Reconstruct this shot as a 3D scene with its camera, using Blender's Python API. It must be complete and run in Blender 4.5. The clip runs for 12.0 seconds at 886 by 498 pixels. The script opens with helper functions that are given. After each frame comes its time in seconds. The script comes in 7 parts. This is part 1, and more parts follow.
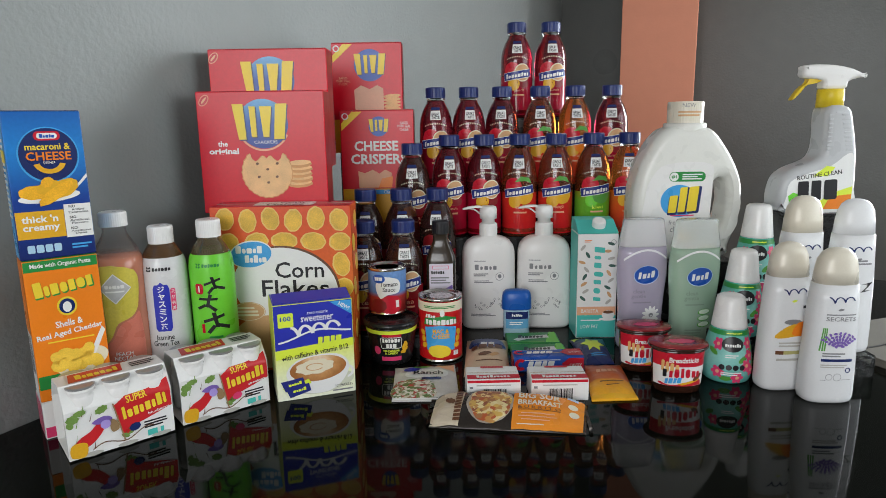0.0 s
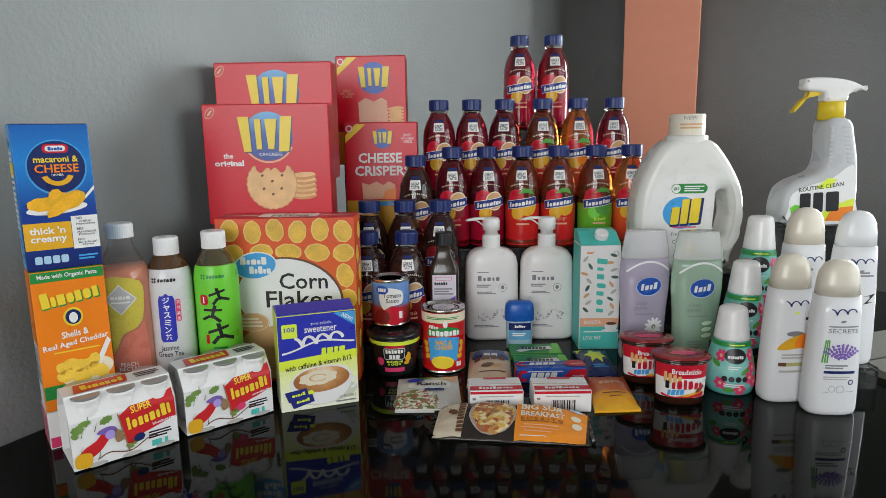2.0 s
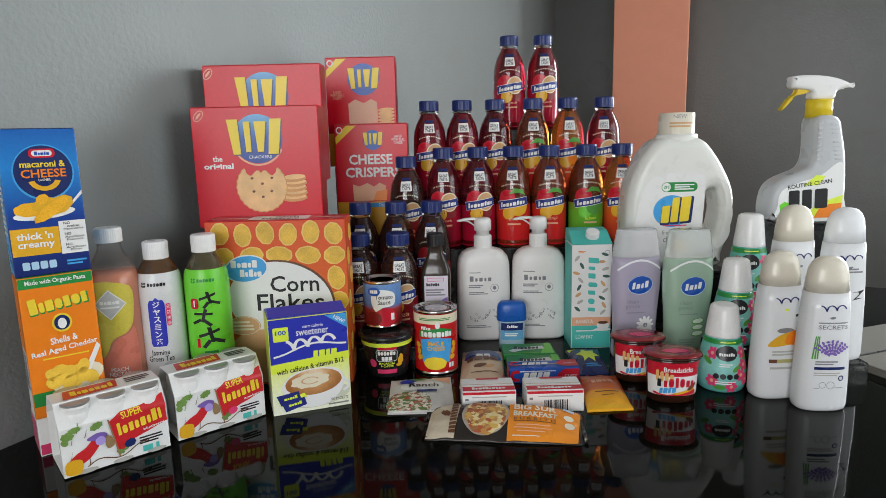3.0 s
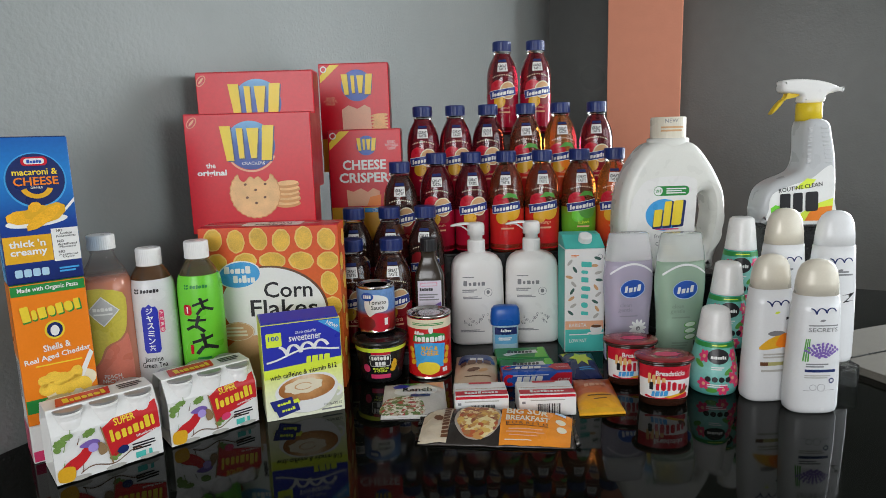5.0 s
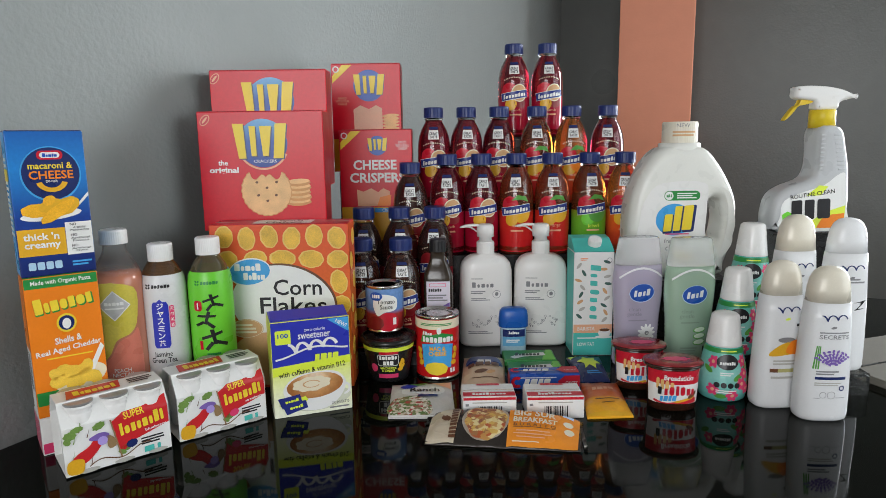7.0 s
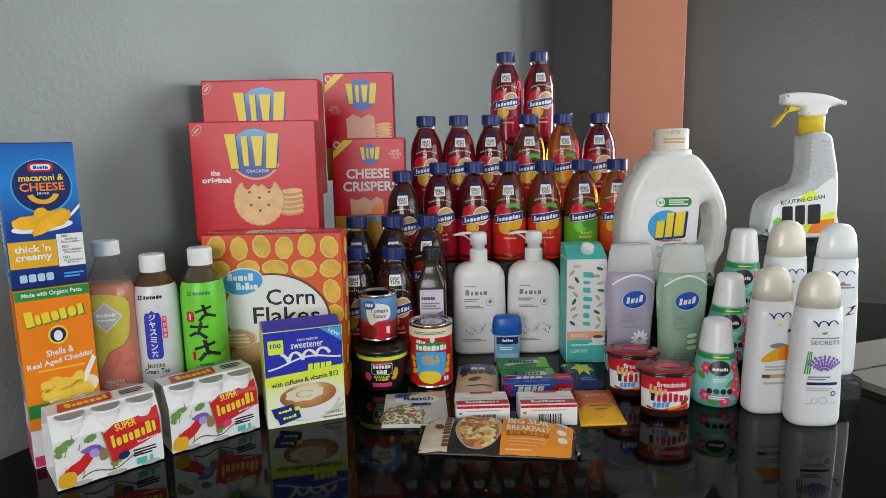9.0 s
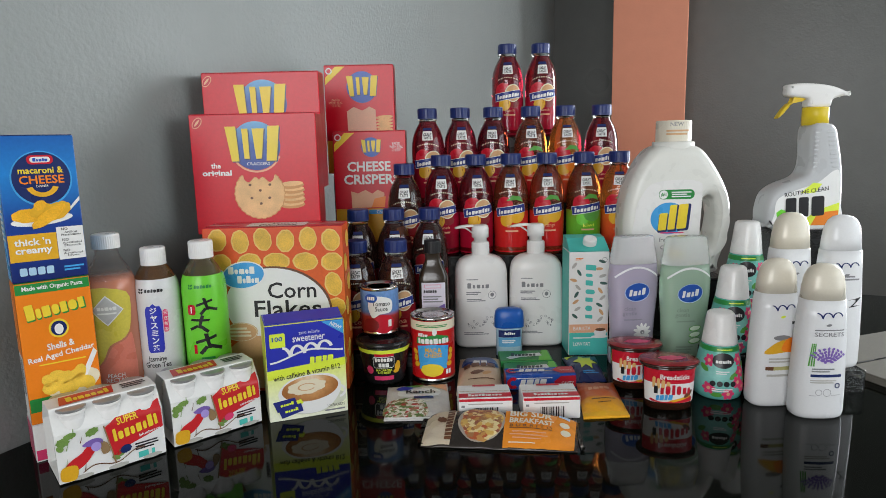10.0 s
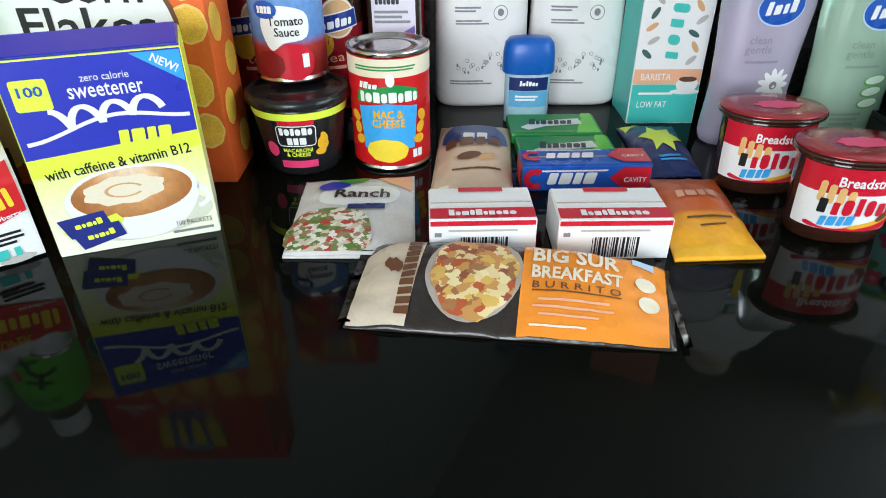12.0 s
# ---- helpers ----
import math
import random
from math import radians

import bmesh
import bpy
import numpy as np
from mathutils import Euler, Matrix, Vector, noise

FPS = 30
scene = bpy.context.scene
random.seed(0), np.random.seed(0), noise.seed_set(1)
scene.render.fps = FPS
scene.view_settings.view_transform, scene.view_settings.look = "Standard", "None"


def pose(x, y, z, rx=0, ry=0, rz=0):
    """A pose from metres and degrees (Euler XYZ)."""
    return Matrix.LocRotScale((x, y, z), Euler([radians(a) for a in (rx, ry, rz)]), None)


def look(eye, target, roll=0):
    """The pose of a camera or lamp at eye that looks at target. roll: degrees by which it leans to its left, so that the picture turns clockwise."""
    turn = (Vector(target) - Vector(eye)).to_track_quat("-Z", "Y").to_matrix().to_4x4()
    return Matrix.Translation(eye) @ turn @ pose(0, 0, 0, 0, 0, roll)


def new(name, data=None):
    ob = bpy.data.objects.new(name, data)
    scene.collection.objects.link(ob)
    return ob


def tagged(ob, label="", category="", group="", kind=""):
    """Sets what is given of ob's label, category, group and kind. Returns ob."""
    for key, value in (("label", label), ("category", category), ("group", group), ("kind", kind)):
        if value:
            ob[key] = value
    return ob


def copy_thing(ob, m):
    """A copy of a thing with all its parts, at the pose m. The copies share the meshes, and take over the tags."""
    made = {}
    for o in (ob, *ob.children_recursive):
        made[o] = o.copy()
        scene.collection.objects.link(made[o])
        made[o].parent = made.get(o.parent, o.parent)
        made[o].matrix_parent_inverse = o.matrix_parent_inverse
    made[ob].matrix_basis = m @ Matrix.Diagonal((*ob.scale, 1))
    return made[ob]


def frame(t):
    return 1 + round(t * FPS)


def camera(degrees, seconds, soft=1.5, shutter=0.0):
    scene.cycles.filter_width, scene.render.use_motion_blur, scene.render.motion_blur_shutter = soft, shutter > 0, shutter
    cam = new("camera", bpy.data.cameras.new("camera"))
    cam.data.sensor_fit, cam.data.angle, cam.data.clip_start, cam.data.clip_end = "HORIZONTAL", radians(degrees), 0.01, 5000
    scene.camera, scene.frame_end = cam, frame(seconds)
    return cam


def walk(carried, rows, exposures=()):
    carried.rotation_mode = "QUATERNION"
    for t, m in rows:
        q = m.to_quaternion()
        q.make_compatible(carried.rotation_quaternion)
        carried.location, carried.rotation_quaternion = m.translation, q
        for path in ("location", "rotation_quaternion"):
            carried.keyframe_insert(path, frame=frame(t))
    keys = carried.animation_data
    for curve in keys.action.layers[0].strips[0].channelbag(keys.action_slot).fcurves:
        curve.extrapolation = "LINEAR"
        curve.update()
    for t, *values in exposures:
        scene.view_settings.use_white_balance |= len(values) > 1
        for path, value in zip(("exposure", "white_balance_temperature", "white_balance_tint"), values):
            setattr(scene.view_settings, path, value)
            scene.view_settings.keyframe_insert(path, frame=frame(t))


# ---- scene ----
cam = camera(69.5, 12.0, soft=0.5, shutter=0.4)
PATH = [
    (0.0, 0.0000, 0.0000, 0.3996, 78.6999, 0.8477, -0.1719),
    (0.5, 0.0004, -0.0063, 0.4007, 79.2600, 0.3737, 0.2648),
    (1.0, 0.0016, -0.0069, 0.4032, 79.6199, 0.7998, -0.0212),
    (1.5, -0.0002, -0.0039, 0.4010, 79.1999, 0.6994, -0.0498),
    (2.0, 0.0003, -0.0055, 0.4021, 79.6499, 0.8419, 0.1283),
    (2.5, 0.0006, -0.0059, 0.4019, 79.6899, 1.0470, -0.2246),
    (3.0, 0.0038, -0.0045, 0.4026, 79.6798, 1.3622, -0.5691),
    (5.0, 0.0130, -0.0085, 0.4049, 80.0197, 1.6494, -0.7731),
    (5.5, 0.0089, -0.0087, 0.4023, 79.9000, 0.5158, -0.3072),
    (6.0, 0.0108, -0.0079, 0.4016, 79.9100, 0.5039, -0.4371),
    (6.5, 0.0064, -0.0109, 0.4017, 80.3100, 0.4988, -0.0870),
    (7.0, 0.0068, -0.0100, 0.4017, 80.2899, 0.7691, -0.0707),
    (9.0, 0.0126, -0.0116, 0.4053, 80.8499, 1.1533, -0.4862),
    (9.5, 0.0104, -0.0116, 0.4045, 80.8898, 1.1975, -0.1867),
    (10.0, 0.0105, -0.0071, 0.4016, 80.3598, 1.2839, -0.4480),
    (10.3, 0.0147, -0.0041, 0.3939, 79.8587, 2.0751, 0.4918),
    (10.4, 0.0188, 0.0091, 0.3927, 78.4027, 2.4648, 0.6850),
    (10.5, 0.0210, 0.0480, 0.3860, 74.8590, 2.0272, 1.6485),
    (10.6, 0.0228, 0.1014, 0.3661, 71.2186, 2.9515, 3.1320),
    (10.8, 0.0178, 0.2253, 0.3338, 66.5181, 3.4135, 1.4979),
    (11.0, 0.0320, 0.3430, 0.2963, 62.7887, 3.3102, -0.7263),
    (11.3, 0.0318, 0.4400, 0.2683, 58.0553, 3.2058, 0.7412),
    (11.5, 0.0351, 0.4769, 0.2544, 56.5095, 2.0823, -0.5691),
    (12.0, 0.0387, 0.4690, 0.2593, 57.7629, 0.2957, -0.5812),
]
walk(cam, [(t, pose(x, y, z, rx, ry, rz)) for t, x, y, z, rx, ry, rz in PATH],
     exposures=[(0.0, 0.04, 6450, 12), (10.0, 0.06, 6450, 12), (10.5, 0.1, 6400, 11), (11.0, 0.42, 6200, 9), (11.5, 0.7, 6100, 8), (12.0, 0.9, 5980, 8)])

# ---------------------------------------------------------------- light
world = bpy.data.worlds.new("daylight")
scene.world = world
world.use_nodes = True
wn = world.node_tree.nodes
sky = wn.new("ShaderNodeTexSky")
sky.sky_type, sky.sun_disc = "NISHITA", False
sky.sun_elevation, sky.sun_rotation = radians(38), radians(70)
world.node_tree.links.new(sky.outputs[0], wn["Background"].inputs[0])
wn["Background"].inputs[1].default_value = 0.1


def window_light(name, eye, target, w, h, watts, color):
    data = bpy.data.lights.new(name, "AREA")
    data.shape, data.size, data.size_y, data.energy, data.color = "RECTANGLE", w, h, watts, color
    ob = new(name, data)
    ob.matrix_world = look(eye, target)
    return ob


# ---------------------------------------------------------------- materials
def nodes_of(name):
    m = bpy.data.materials.new(name)
    m.use_nodes = True
    return m, m.node_tree.nodes, m.node_tree.links, m.node_tree.nodes["Principled BSDF"]


def paint(name, color, rough=0.4, vary=0.06, grain=60.0, bump=0.0, bump_scale=300.0, metal=0.0, spec=0.4, coat=0.0):
    """A printed, painted or moulded surface: two scales of colour variation, uneven gloss and fine relief."""
    m, n, l, b = nodes_of(name)
    geo = n.new("ShaderNodeTexCoord")
    fine, broad = n.new("ShaderNodeTexNoise"), n.new("ShaderNodeTexNoise")
    fine.inputs["Scale"].default_value, broad.inputs["Scale"].default_value = grain * 6, grain * 0.4
    fine.inputs["Detail"].default_value = 4
    mix = n.new("ShaderNodeMath")
    mix.operation = "ADD"
    rng = n.new("ShaderNodeMapRange")
    rng.inputs[1].default_value, rng.inputs[2].default_value = 0.6, 1.4
    rng.inputs[3].default_value, rng.inputs[4].default_value = 1 - vary, 1 + vary
    hsv = n.new("ShaderNodeHueSaturation")
    hsv.inputs["Color"].default_value = (*color, 1)
    for t in (fine, broad):
        l.new(geo.outputs["Object"], t.inputs["Vector"])
    l.new(fine.outputs["Fac"], mix.inputs[0])
    l.new(broad.outputs["Fac"], mix.inputs[1])
    l.new(mix.outputs[0], rng.inputs[0])
    l.new(rng.outputs[0], hsv.inputs["Value"])
    l.new(hsv.outputs[0], b.inputs["Base Color"])
    rr = n.new("ShaderNodeMapRange")
    rr.inputs[1].default_value, rr.inputs[2].default_value = 0.3, 0.7
    rr.inputs[3].default_value, rr.inputs[4].default_value = max(0.02, rough - 0.06), rough + 0.06
    l.new(broad.outputs["Fac"], rr.inputs[0])
    l.new(rr.outputs[0], b.inputs["Roughness"])
    b.inputs["Metallic"].default_value = metal
    b.inputs["Specular IOR Level"].default_value = spec
    b.inputs["Coat Weight"].default_value = coat
    if bump:
        rel = n.new("ShaderNodeTexNoise")
        rel.inputs["Scale"].default_value, rel.inputs["Detail"].default_value = bump_scale, 3
        bm_ = n.new("ShaderNodeBump")
        bm_.inputs["Strength"].default_value, bm_.inputs["Distance"].default_value = bump, 0.002
        l.new(geo.outputs["Object"], rel.inputs["Vector"])
        l.new(rel.outputs["Fac"], bm_.inputs["Height"])
        l.new(bm_.outputs[0], b.inputs["Normal"])
    return m


def clear(name, color, rough=0.03, trans=1.0, ior=1.4, alpha=1.0):
    """Clear or tinted plastic, glass or drink."""
    m, n, l, b = nodes_of(name)
    b.inputs["Base Color"].default_value = (*color, 1)
    b.inputs["Roughness"].default_value = rough
    b.inputs["Transmission Weight"].default_value = trans
    b.inputs["IOR"].default_value = ior
    b.inputs["Alpha"].default_value = alpha
    return m


def blend(name, stops, axis="Z", low=0.0, high=0.1, rough=0.35, kind="LINEAR", centre=(0, 0, 0), vary=0.05):
    """A print that runs from colour to colour along an axis of the thing, or out from a centre."""
    m, n, l, b = nodes_of(name)
    tc = n.new("ShaderNodeTexCoord")
    ramp = n.new("ShaderNodeValToRGB")
    el = ramp.color_ramp.elements
    while len(el) < len(stops):
        el.new(0.5)
    for e, (p, c) in zip(el, stops):
        e.position, e.color = p, (*c, 1)
    rng = n.new("ShaderNodeMapRange")
    rng.inputs[1].default_value, rng.inputs[2].default_value = low, high
    if kind == "LINEAR":
        sep = n.new("ShaderNodeSeparateXYZ")
        l.new(tc.outputs["Object"], sep.inputs[0])
        l.new(sep.outputs[axis], rng.inputs[0])
    else:
        dist = n.new("ShaderNodeVectorMath")
        dist.operation = "DISTANCE"
        dist.inputs[1].default_value = centre
        l.new(tc.outputs["Object"], dist.inputs[0])
        l.new(dist.outputs["Value"], rng.inputs[0])
    l.new(rng.outputs[0], ramp.inputs[0])
    noi = n.new("ShaderNodeTexNoise")
    noi.inputs["Scale"].default_value, noi.inputs["Detail"].default_value = 220, 4
    l.new(tc.outputs["Object"], noi.inputs["Vector"])
    vr = n.new("ShaderNodeMapRange")
    vr.inputs[1].default_value, vr.inputs[2].default_value = 0.3, 0.7
    vr.inputs[3].default_value, vr.inputs[4].default_value = 1 - vary, 1 + vary
    l.new(noi.outputs["Fac"], vr.inputs[0])
    hsv = n.new("ShaderNodeHueSaturation")
    l.new(ramp.outputs[0], hsv.inputs["Color"])
    l.new(vr.outputs[0], hsv.inputs["Value"])
    l.new(hsv.outputs[0], b.inputs["Base Color"])
    b.inputs["Roughness"].default_value = rough
    b.inputs["Specular IOR Level"].default_value = 0.35
    return m


def flecks(name, colors, scale=300.0, rough=0.4):
    """A printed picture of mixed food: cells of several colours."""
    m, n, l, b = nodes_of(name)
    tc, vor, ramp = n.new("ShaderNodeTexCoord"), n.new("ShaderNodeTexVoronoi"), n.new("ShaderNodeValToRGB")
    vor.inputs["Scale"].default_value = scale
    ramp.color_ramp.interpolation = "CONSTANT"
    el = ramp.color_ramp.elements
    while len(el) < len(colors):
        el.new(0.5)
    for k, (e, c) in enumerate(zip(el, colors)):
        e.position, e.color = k / len(colors), (*c, 1)
    sep = n.new("ShaderNodeSeparateColor")
    noi = n.new("ShaderNodeTexNoise")
    noi.inputs["Scale"].default_value = scale * 1.5
    warp = n.new("ShaderNodeVectorMath")
    warp.operation = "MULTIPLY_ADD"
    warp.inputs[1].default_value = (1.2 / scale,) * 3
    l.new(tc.outputs["Object"], noi.inputs["Vector"])
    l.new(noi.outputs["Color"], warp.inputs[0])
    l.new(tc.outputs["Object"], warp.inputs[2])
    l.new(warp.outputs[0], vor.inputs["Vector"])
    l.new(vor.outputs["Color"], sep.inputs[0])
    l.new(sep.outputs[0], ramp.inputs[0])
    l.new(ramp.outputs[0], b.inputs["Base Color"])
    b.inputs["Roughness"].default_value = rough
    return m


WHITE = paint("white_print", (0.8, 0.8, 0.78), 0.4, 0.03)
WHITE_PLASTIC = paint("white_plastic", (0.80, 0.79, 0.77), 0.28, 0.02)
PEARL = paint("pearl_white_plastic", (0.75, 0.755, 0.76), 0.22, 0.03)
BLACK = paint("black_print", (0.012, 0.012, 0.014), 0.35, 0.1)
GREY_TEXT = paint("grey_print", (0.22, 0.22, 0.23), 0.4, 0.05)
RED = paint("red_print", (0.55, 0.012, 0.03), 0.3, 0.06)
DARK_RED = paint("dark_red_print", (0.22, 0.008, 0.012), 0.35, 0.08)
ORANGE = paint("orange_print", (0.85, 0.23, 0.015), 0.32, 0.05)
YELLOW = paint("yellow_print", (0.83, 0.62, 0.04), 0.35, 0.05)
GOLD_YELLOW = paint("gold_yellow_print", (0.75, 0.40, 0.02), 0.35, 0.08)
LIME = paint("lime_print", (0.72, 0.85, 0.06), 0.35, 0.04)
GREEN = paint("green_print", (0.02, 0.25, 0.05), 0.35, 0.06)
LEAF = paint("leaf_green_print", (0.09, 0.33, 0.05), 0.35, 0.1)
BRIGHT_GREEN = paint("bright_green_print", (0.16, 0.62, 0.04), 0.3, 0.05)
TEAL = paint("teal_print", (0.07, 0.5, 0.44), 0.4, 0.04)
BLUE = paint("blue_print", (0.02, 0.09, 0.42), 0.3, 0.06)
NAVY = paint("navy_print", (0.012, 0.025, 0.12), 0.3, 0.08)
SKY = paint("sky_blue_print", (0.06, 0.35, 0.72), 0.3, 0.05)
ROYAL = paint("royal_blue_print", (0.03, 0.04, 0.42), 0.32, 0.05)
PINK = paint("pink_print", (0.72, 0.05, 0.16), 0.35, 0.06)
NAVY_BLUE = paint("banner_blue_print", (0.012, 0.03, 0.2), 0.3, 0.06)
CREAM = paint("cream_print", (0.78, 0.70, 0.52), 0.4, 0.04)
TAN = paint("tan_print", (0.62, 0.36, 0.17), 0.4, 0.08)
BROWN = paint("brown_print", (0.14, 0.055, 0.022), 0.4, 0.1)
PEACH = paint("peach_print", (0.80, 0.42, 0.25), 0.4, 0.05)
CARD = paint("bare_card", (0.42, 0.33, 0.24), 0.7, 0.08, bump=0.1)
STEEL = paint("tin_plate", (0.62, 0.6, 0.57), 0.22, 0.05, metal=1.0)
CAP_BLUE = paint("blue_cap_plastic", (0.010, 0.024, 0.13), 0.32, 0.05)
PALE_GOLD = paint("pale_gold_plastic", (0.70, 0.65, 0.54), 0.3, 0.04, metal=0.06)
VIOLET = paint("violet_print", (0.20, 0.12, 0.42), 0.4, 0.12)
CLEAR = clear("clear_plastic", (0.96, 0.97, 0.97), 0.04, ior=1.25)
FILM = clear("clear_film", (0.92, 0.92, 0.90), 0.12, ior=1.1)


def wall_paint(name, color, rough, peel, vary):
    return paint(name, color, rough, vary, 3.0, peel, 120.0, spec=0.28)


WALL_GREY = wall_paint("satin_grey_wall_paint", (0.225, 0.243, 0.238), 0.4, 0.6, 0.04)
# north wall faces away from the windows: its shade is in this darker grey
WALL_SHADED = wall_paint("dark_grey_wall_paint", (0.105, 0.110, 0.105), 0.3, 0.4, 0.08)
WALL_ORANGE = wall_paint("terracotta_wall_paint", (0.74, 0.29, 0.18), 0.45, 0.25, 0.04)
ROOM_WHITE = paint("room_wall_paint", (0.30, 0.29, 0.28), 0.6, 0.03, 3.0, 0.2, 90)
FLOOR_MAT = paint("wood_floor", (0.20, 0.13, 0.08), 0.45, 0.15, 4.0)


def black_glass():
    m, n, l, b = nodes_of("black_glass_top")
    b.inputs["Base Color"].default_value = (0.003, 0.0037, 0.0026, 1)
    b.inputs["IOR"].default_value = 1.195
    tc, noi, rng = n.new("ShaderNodeTexCoord"), n.new("ShaderNodeTexNoise"), n.new("ShaderNodeMapRange")
    noi.inputs["Scale"].default_value, noi.inputs["Detail"].default_value = 9, 6
    rng.inputs[1].default_value, rng.inputs[2].default_value = 0.45, 0.75
    rng.inputs[3].default_value, rng.inputs[4].default_value = 0.03, 0.10
    l.new(tc.outputs["Object"], noi.inputs["Vector"])
    l.new(noi.outputs["Fac"], rng.inputs[0])
    l.new(rng.outputs[0], b.inputs["Roughness"])
    return m


TABLE_GLASS = black_glass()
RISER_MAT = paint("black_riser_plastic", (0.012, 0.012, 0.012), 0.25, 0.1)


# ---------------------------------------------------------------- building helpers
def part(name, bm, material, parent, label="", smooth=True, m=None):
    me = bpy.data.meshes.new(name)
    bm.normal_update()
    bm.to_mesh(me)
    bm.free()
    me.materials.append(material)
    for p in me.polygons:
        p.use_smooth = smooth
    ob = new(name, me)
    ob.parent = parent
    if m is not None:
        ob.matrix_local = m
    if label:
        tagged(ob, label)
    return ob


def thing(name, label, category, x, y, z=0.0, yaw=0.0, group="", m=None):
    ob = new(name)
    ob.empty_display_size = 0.02
    ob.matrix_world = m if m is not None else pose(x, y, z, 0, 0, yaw)
    return tagged(ob, label, category, group)


def structure(name, bm, material, label, smooth=False):
    return tagged(part(name, bm, material, None, "", smooth), label, "", "", "structure")


def box_bm(x0, x1, y0, y1, z0, z1, bevel=0.0, seg=2):
    bm = bmesh.new()
    bmesh.ops.create_cube(bm, size=1)
    bmesh.ops.scale(bm, vec=(x1 - x0, y1 - y0, z1 - z0), verts=bm.verts)
    bmesh.ops.translate(bm, vec=((x0 + x1) / 2, (y0 + y1) / 2, (z0 + z1) / 2), verts=bm.verts)
    if bevel:
        bmesh.ops.bevel(bm, geom=bm.edges[:], offset=bevel, segments=seg, profile=0.6, affect="EDGES")
    return bm


def lathe_bm(profile, seg=40, closed=True):
    """A turned body from (radius, height) pairs, bottom to top."""
    bm = bmesh.new()
    rings = []
    for r, z in profile:
        rings.append([bm.verts.new((r * math.sin(2 * math.pi * k / seg), -r * math.cos(2 * math.pi * k / seg), z)) for k in range(seg)])
    for a, b in zip(rings, rings[1:]):
        for k in range(seg):
            bm.faces.new((a[k], a[(k + 1) % seg], b[(k + 1) % seg], b[k]))
    if closed:
        bm.faces.new(rings[0][::-1])
        bm.faces.new(rings[-1])
    return bm


def sup(t, e):
    c = math.cos(t)
    return math.copysign(abs(c) ** (2 / e), c)


def oval_bm(sections, seg=48, e=2.6):
    """A moulded body from (height, half width, half depth, x shift) sections with rounded-oval outlines."""
    bm = bmesh.new()
    rings = []
    for s in sections:
        z, a, b = s[:3]
        dx = s[3] if len(s) > 3 else 0
        rings.append([bm.verts.new((dx + a * sup(2 * math.pi * k / seg, e), b * sup(2 * math.pi * k / seg - math.pi / 2, e), z)) for k in range(seg)])
    for p, q in zip(rings, rings[1:]):
        for k in range(seg):
            bm.faces.new((p[k], p[(k + 1) % seg], q[(k + 1) % seg], q[k]))
    bm.faces.new(rings[0][::-1])
    bm.faces.new(rings[-1])
    return bm


def curve_at(pairs, z):
    """The value at z of a row of (z, value) pairs."""
    for (z0, v0), (z1, v1) in zip(pairs, pairs[1:]):
        if z0 <= z <= z1:
            return v0 + (v1 - v0) * (z - z0) / max(z1 - z0, 1e-9)
    return pairs[0][1] if z < pairs[0][0] else pairs[-1][1]


# surfaces that prints lie on: (u, v, height above) to a place on the thing
def on_front(depth):
    return lambda u, v, h: (u, -depth / 2 - h, v)


def on_top(height):
    return lambda u, v, h: (u, v, height + h)


def on_left(width):
    return lambda u, v, h: (-width / 2 - h, -u, v)


def on_right(width):
    return lambda u, v, h: (width / 2 + h, u, v)


def on_turned(profile):
    pairs = [(z, r) for r, z in profile]

    def place(u, v, h):
        r = curve_at(pairs, v)
        big = max(p[1] for p in pairs)
        return ((r + h) * math.sin(u / big), -(r + h) * math.cos(u / big), v)
    return place


def on_oval(sections, e=2.6):
    wide, deep = [(s[0], s[1]) for s in sections], [(s[0], s[2]) for s in sections]

    def place(u, v, h):
        a, b = curve_at(wide, v), curve_at(deep, v)
        q = min(abs(u) / a, 0.995)
        return (u, -b * (1 - q ** e) ** (1 / e) - h, v)
    return place


# flat shapes
def smooth_loop(points, n=4):
    """A closed rounded outline through the given points."""
    out, m = [], len(points)
    for k in range(m):
        p0, p1, p2, p3 = (Vector(points[(k + j) % m]) for j in (-1, 0, 1, 2))
        for i in range(n):
            t = i / n
            q = 0.5 * (2 * p1 + (p2 - p0) * t + (2 * p0 - 5 * p1 + 4 * p2 - p3) * t * t + (3 * p1 - p0 - 3 * p2 + p3) * t ** 3)
            out.append((q.x, q.y))
    return out


def poly(points):
    bm = bmesh.new()
    bm.faces.new([bm.verts.new((x, y, 0)) for x, y in points])
    return bm


def rect(u0, v0, u1, v1, r=0.0):
    if not r:
        return poly([(u0, v0), (u1, v0), (u1, v1), (u0, v1)])
    pts = []
    for cx, cy, a0 in ((u1 - r, v0 + r, -90), (u1 - r, v1 - r, 0), (u0 + r, v1 - r, 90), (u0 + r, v0 + r, 180)):
        for k in range(5):
            a = radians(a0 + 22.5 * k)
            pts.append((cx + r * math.cos(a), cy + r * math.sin(a)))
    return poly(pts)


def ellipse(cx, cy, rx, ry, turn=0.0, n=32, wobble=0.0, a0=0, a1=360):
    pts, c, s = [], math.cos(radians(turn)), math.sin(radians(turn))
    for k in range(n):
        a = radians(a0 + (a1 - a0) * k / (n if a1 - a0 == 360 else n - 1))
        w = 1 + wobble * math.sin(5 * a + cx * 900) * math.cos(3 * a + cy * 700)
        x, y = rx * w * math.cos(a), ry * w * math.sin(a)
        pts.append((cx + x * c - y * s, cy + x * s + y * c))
    return poly(pts)


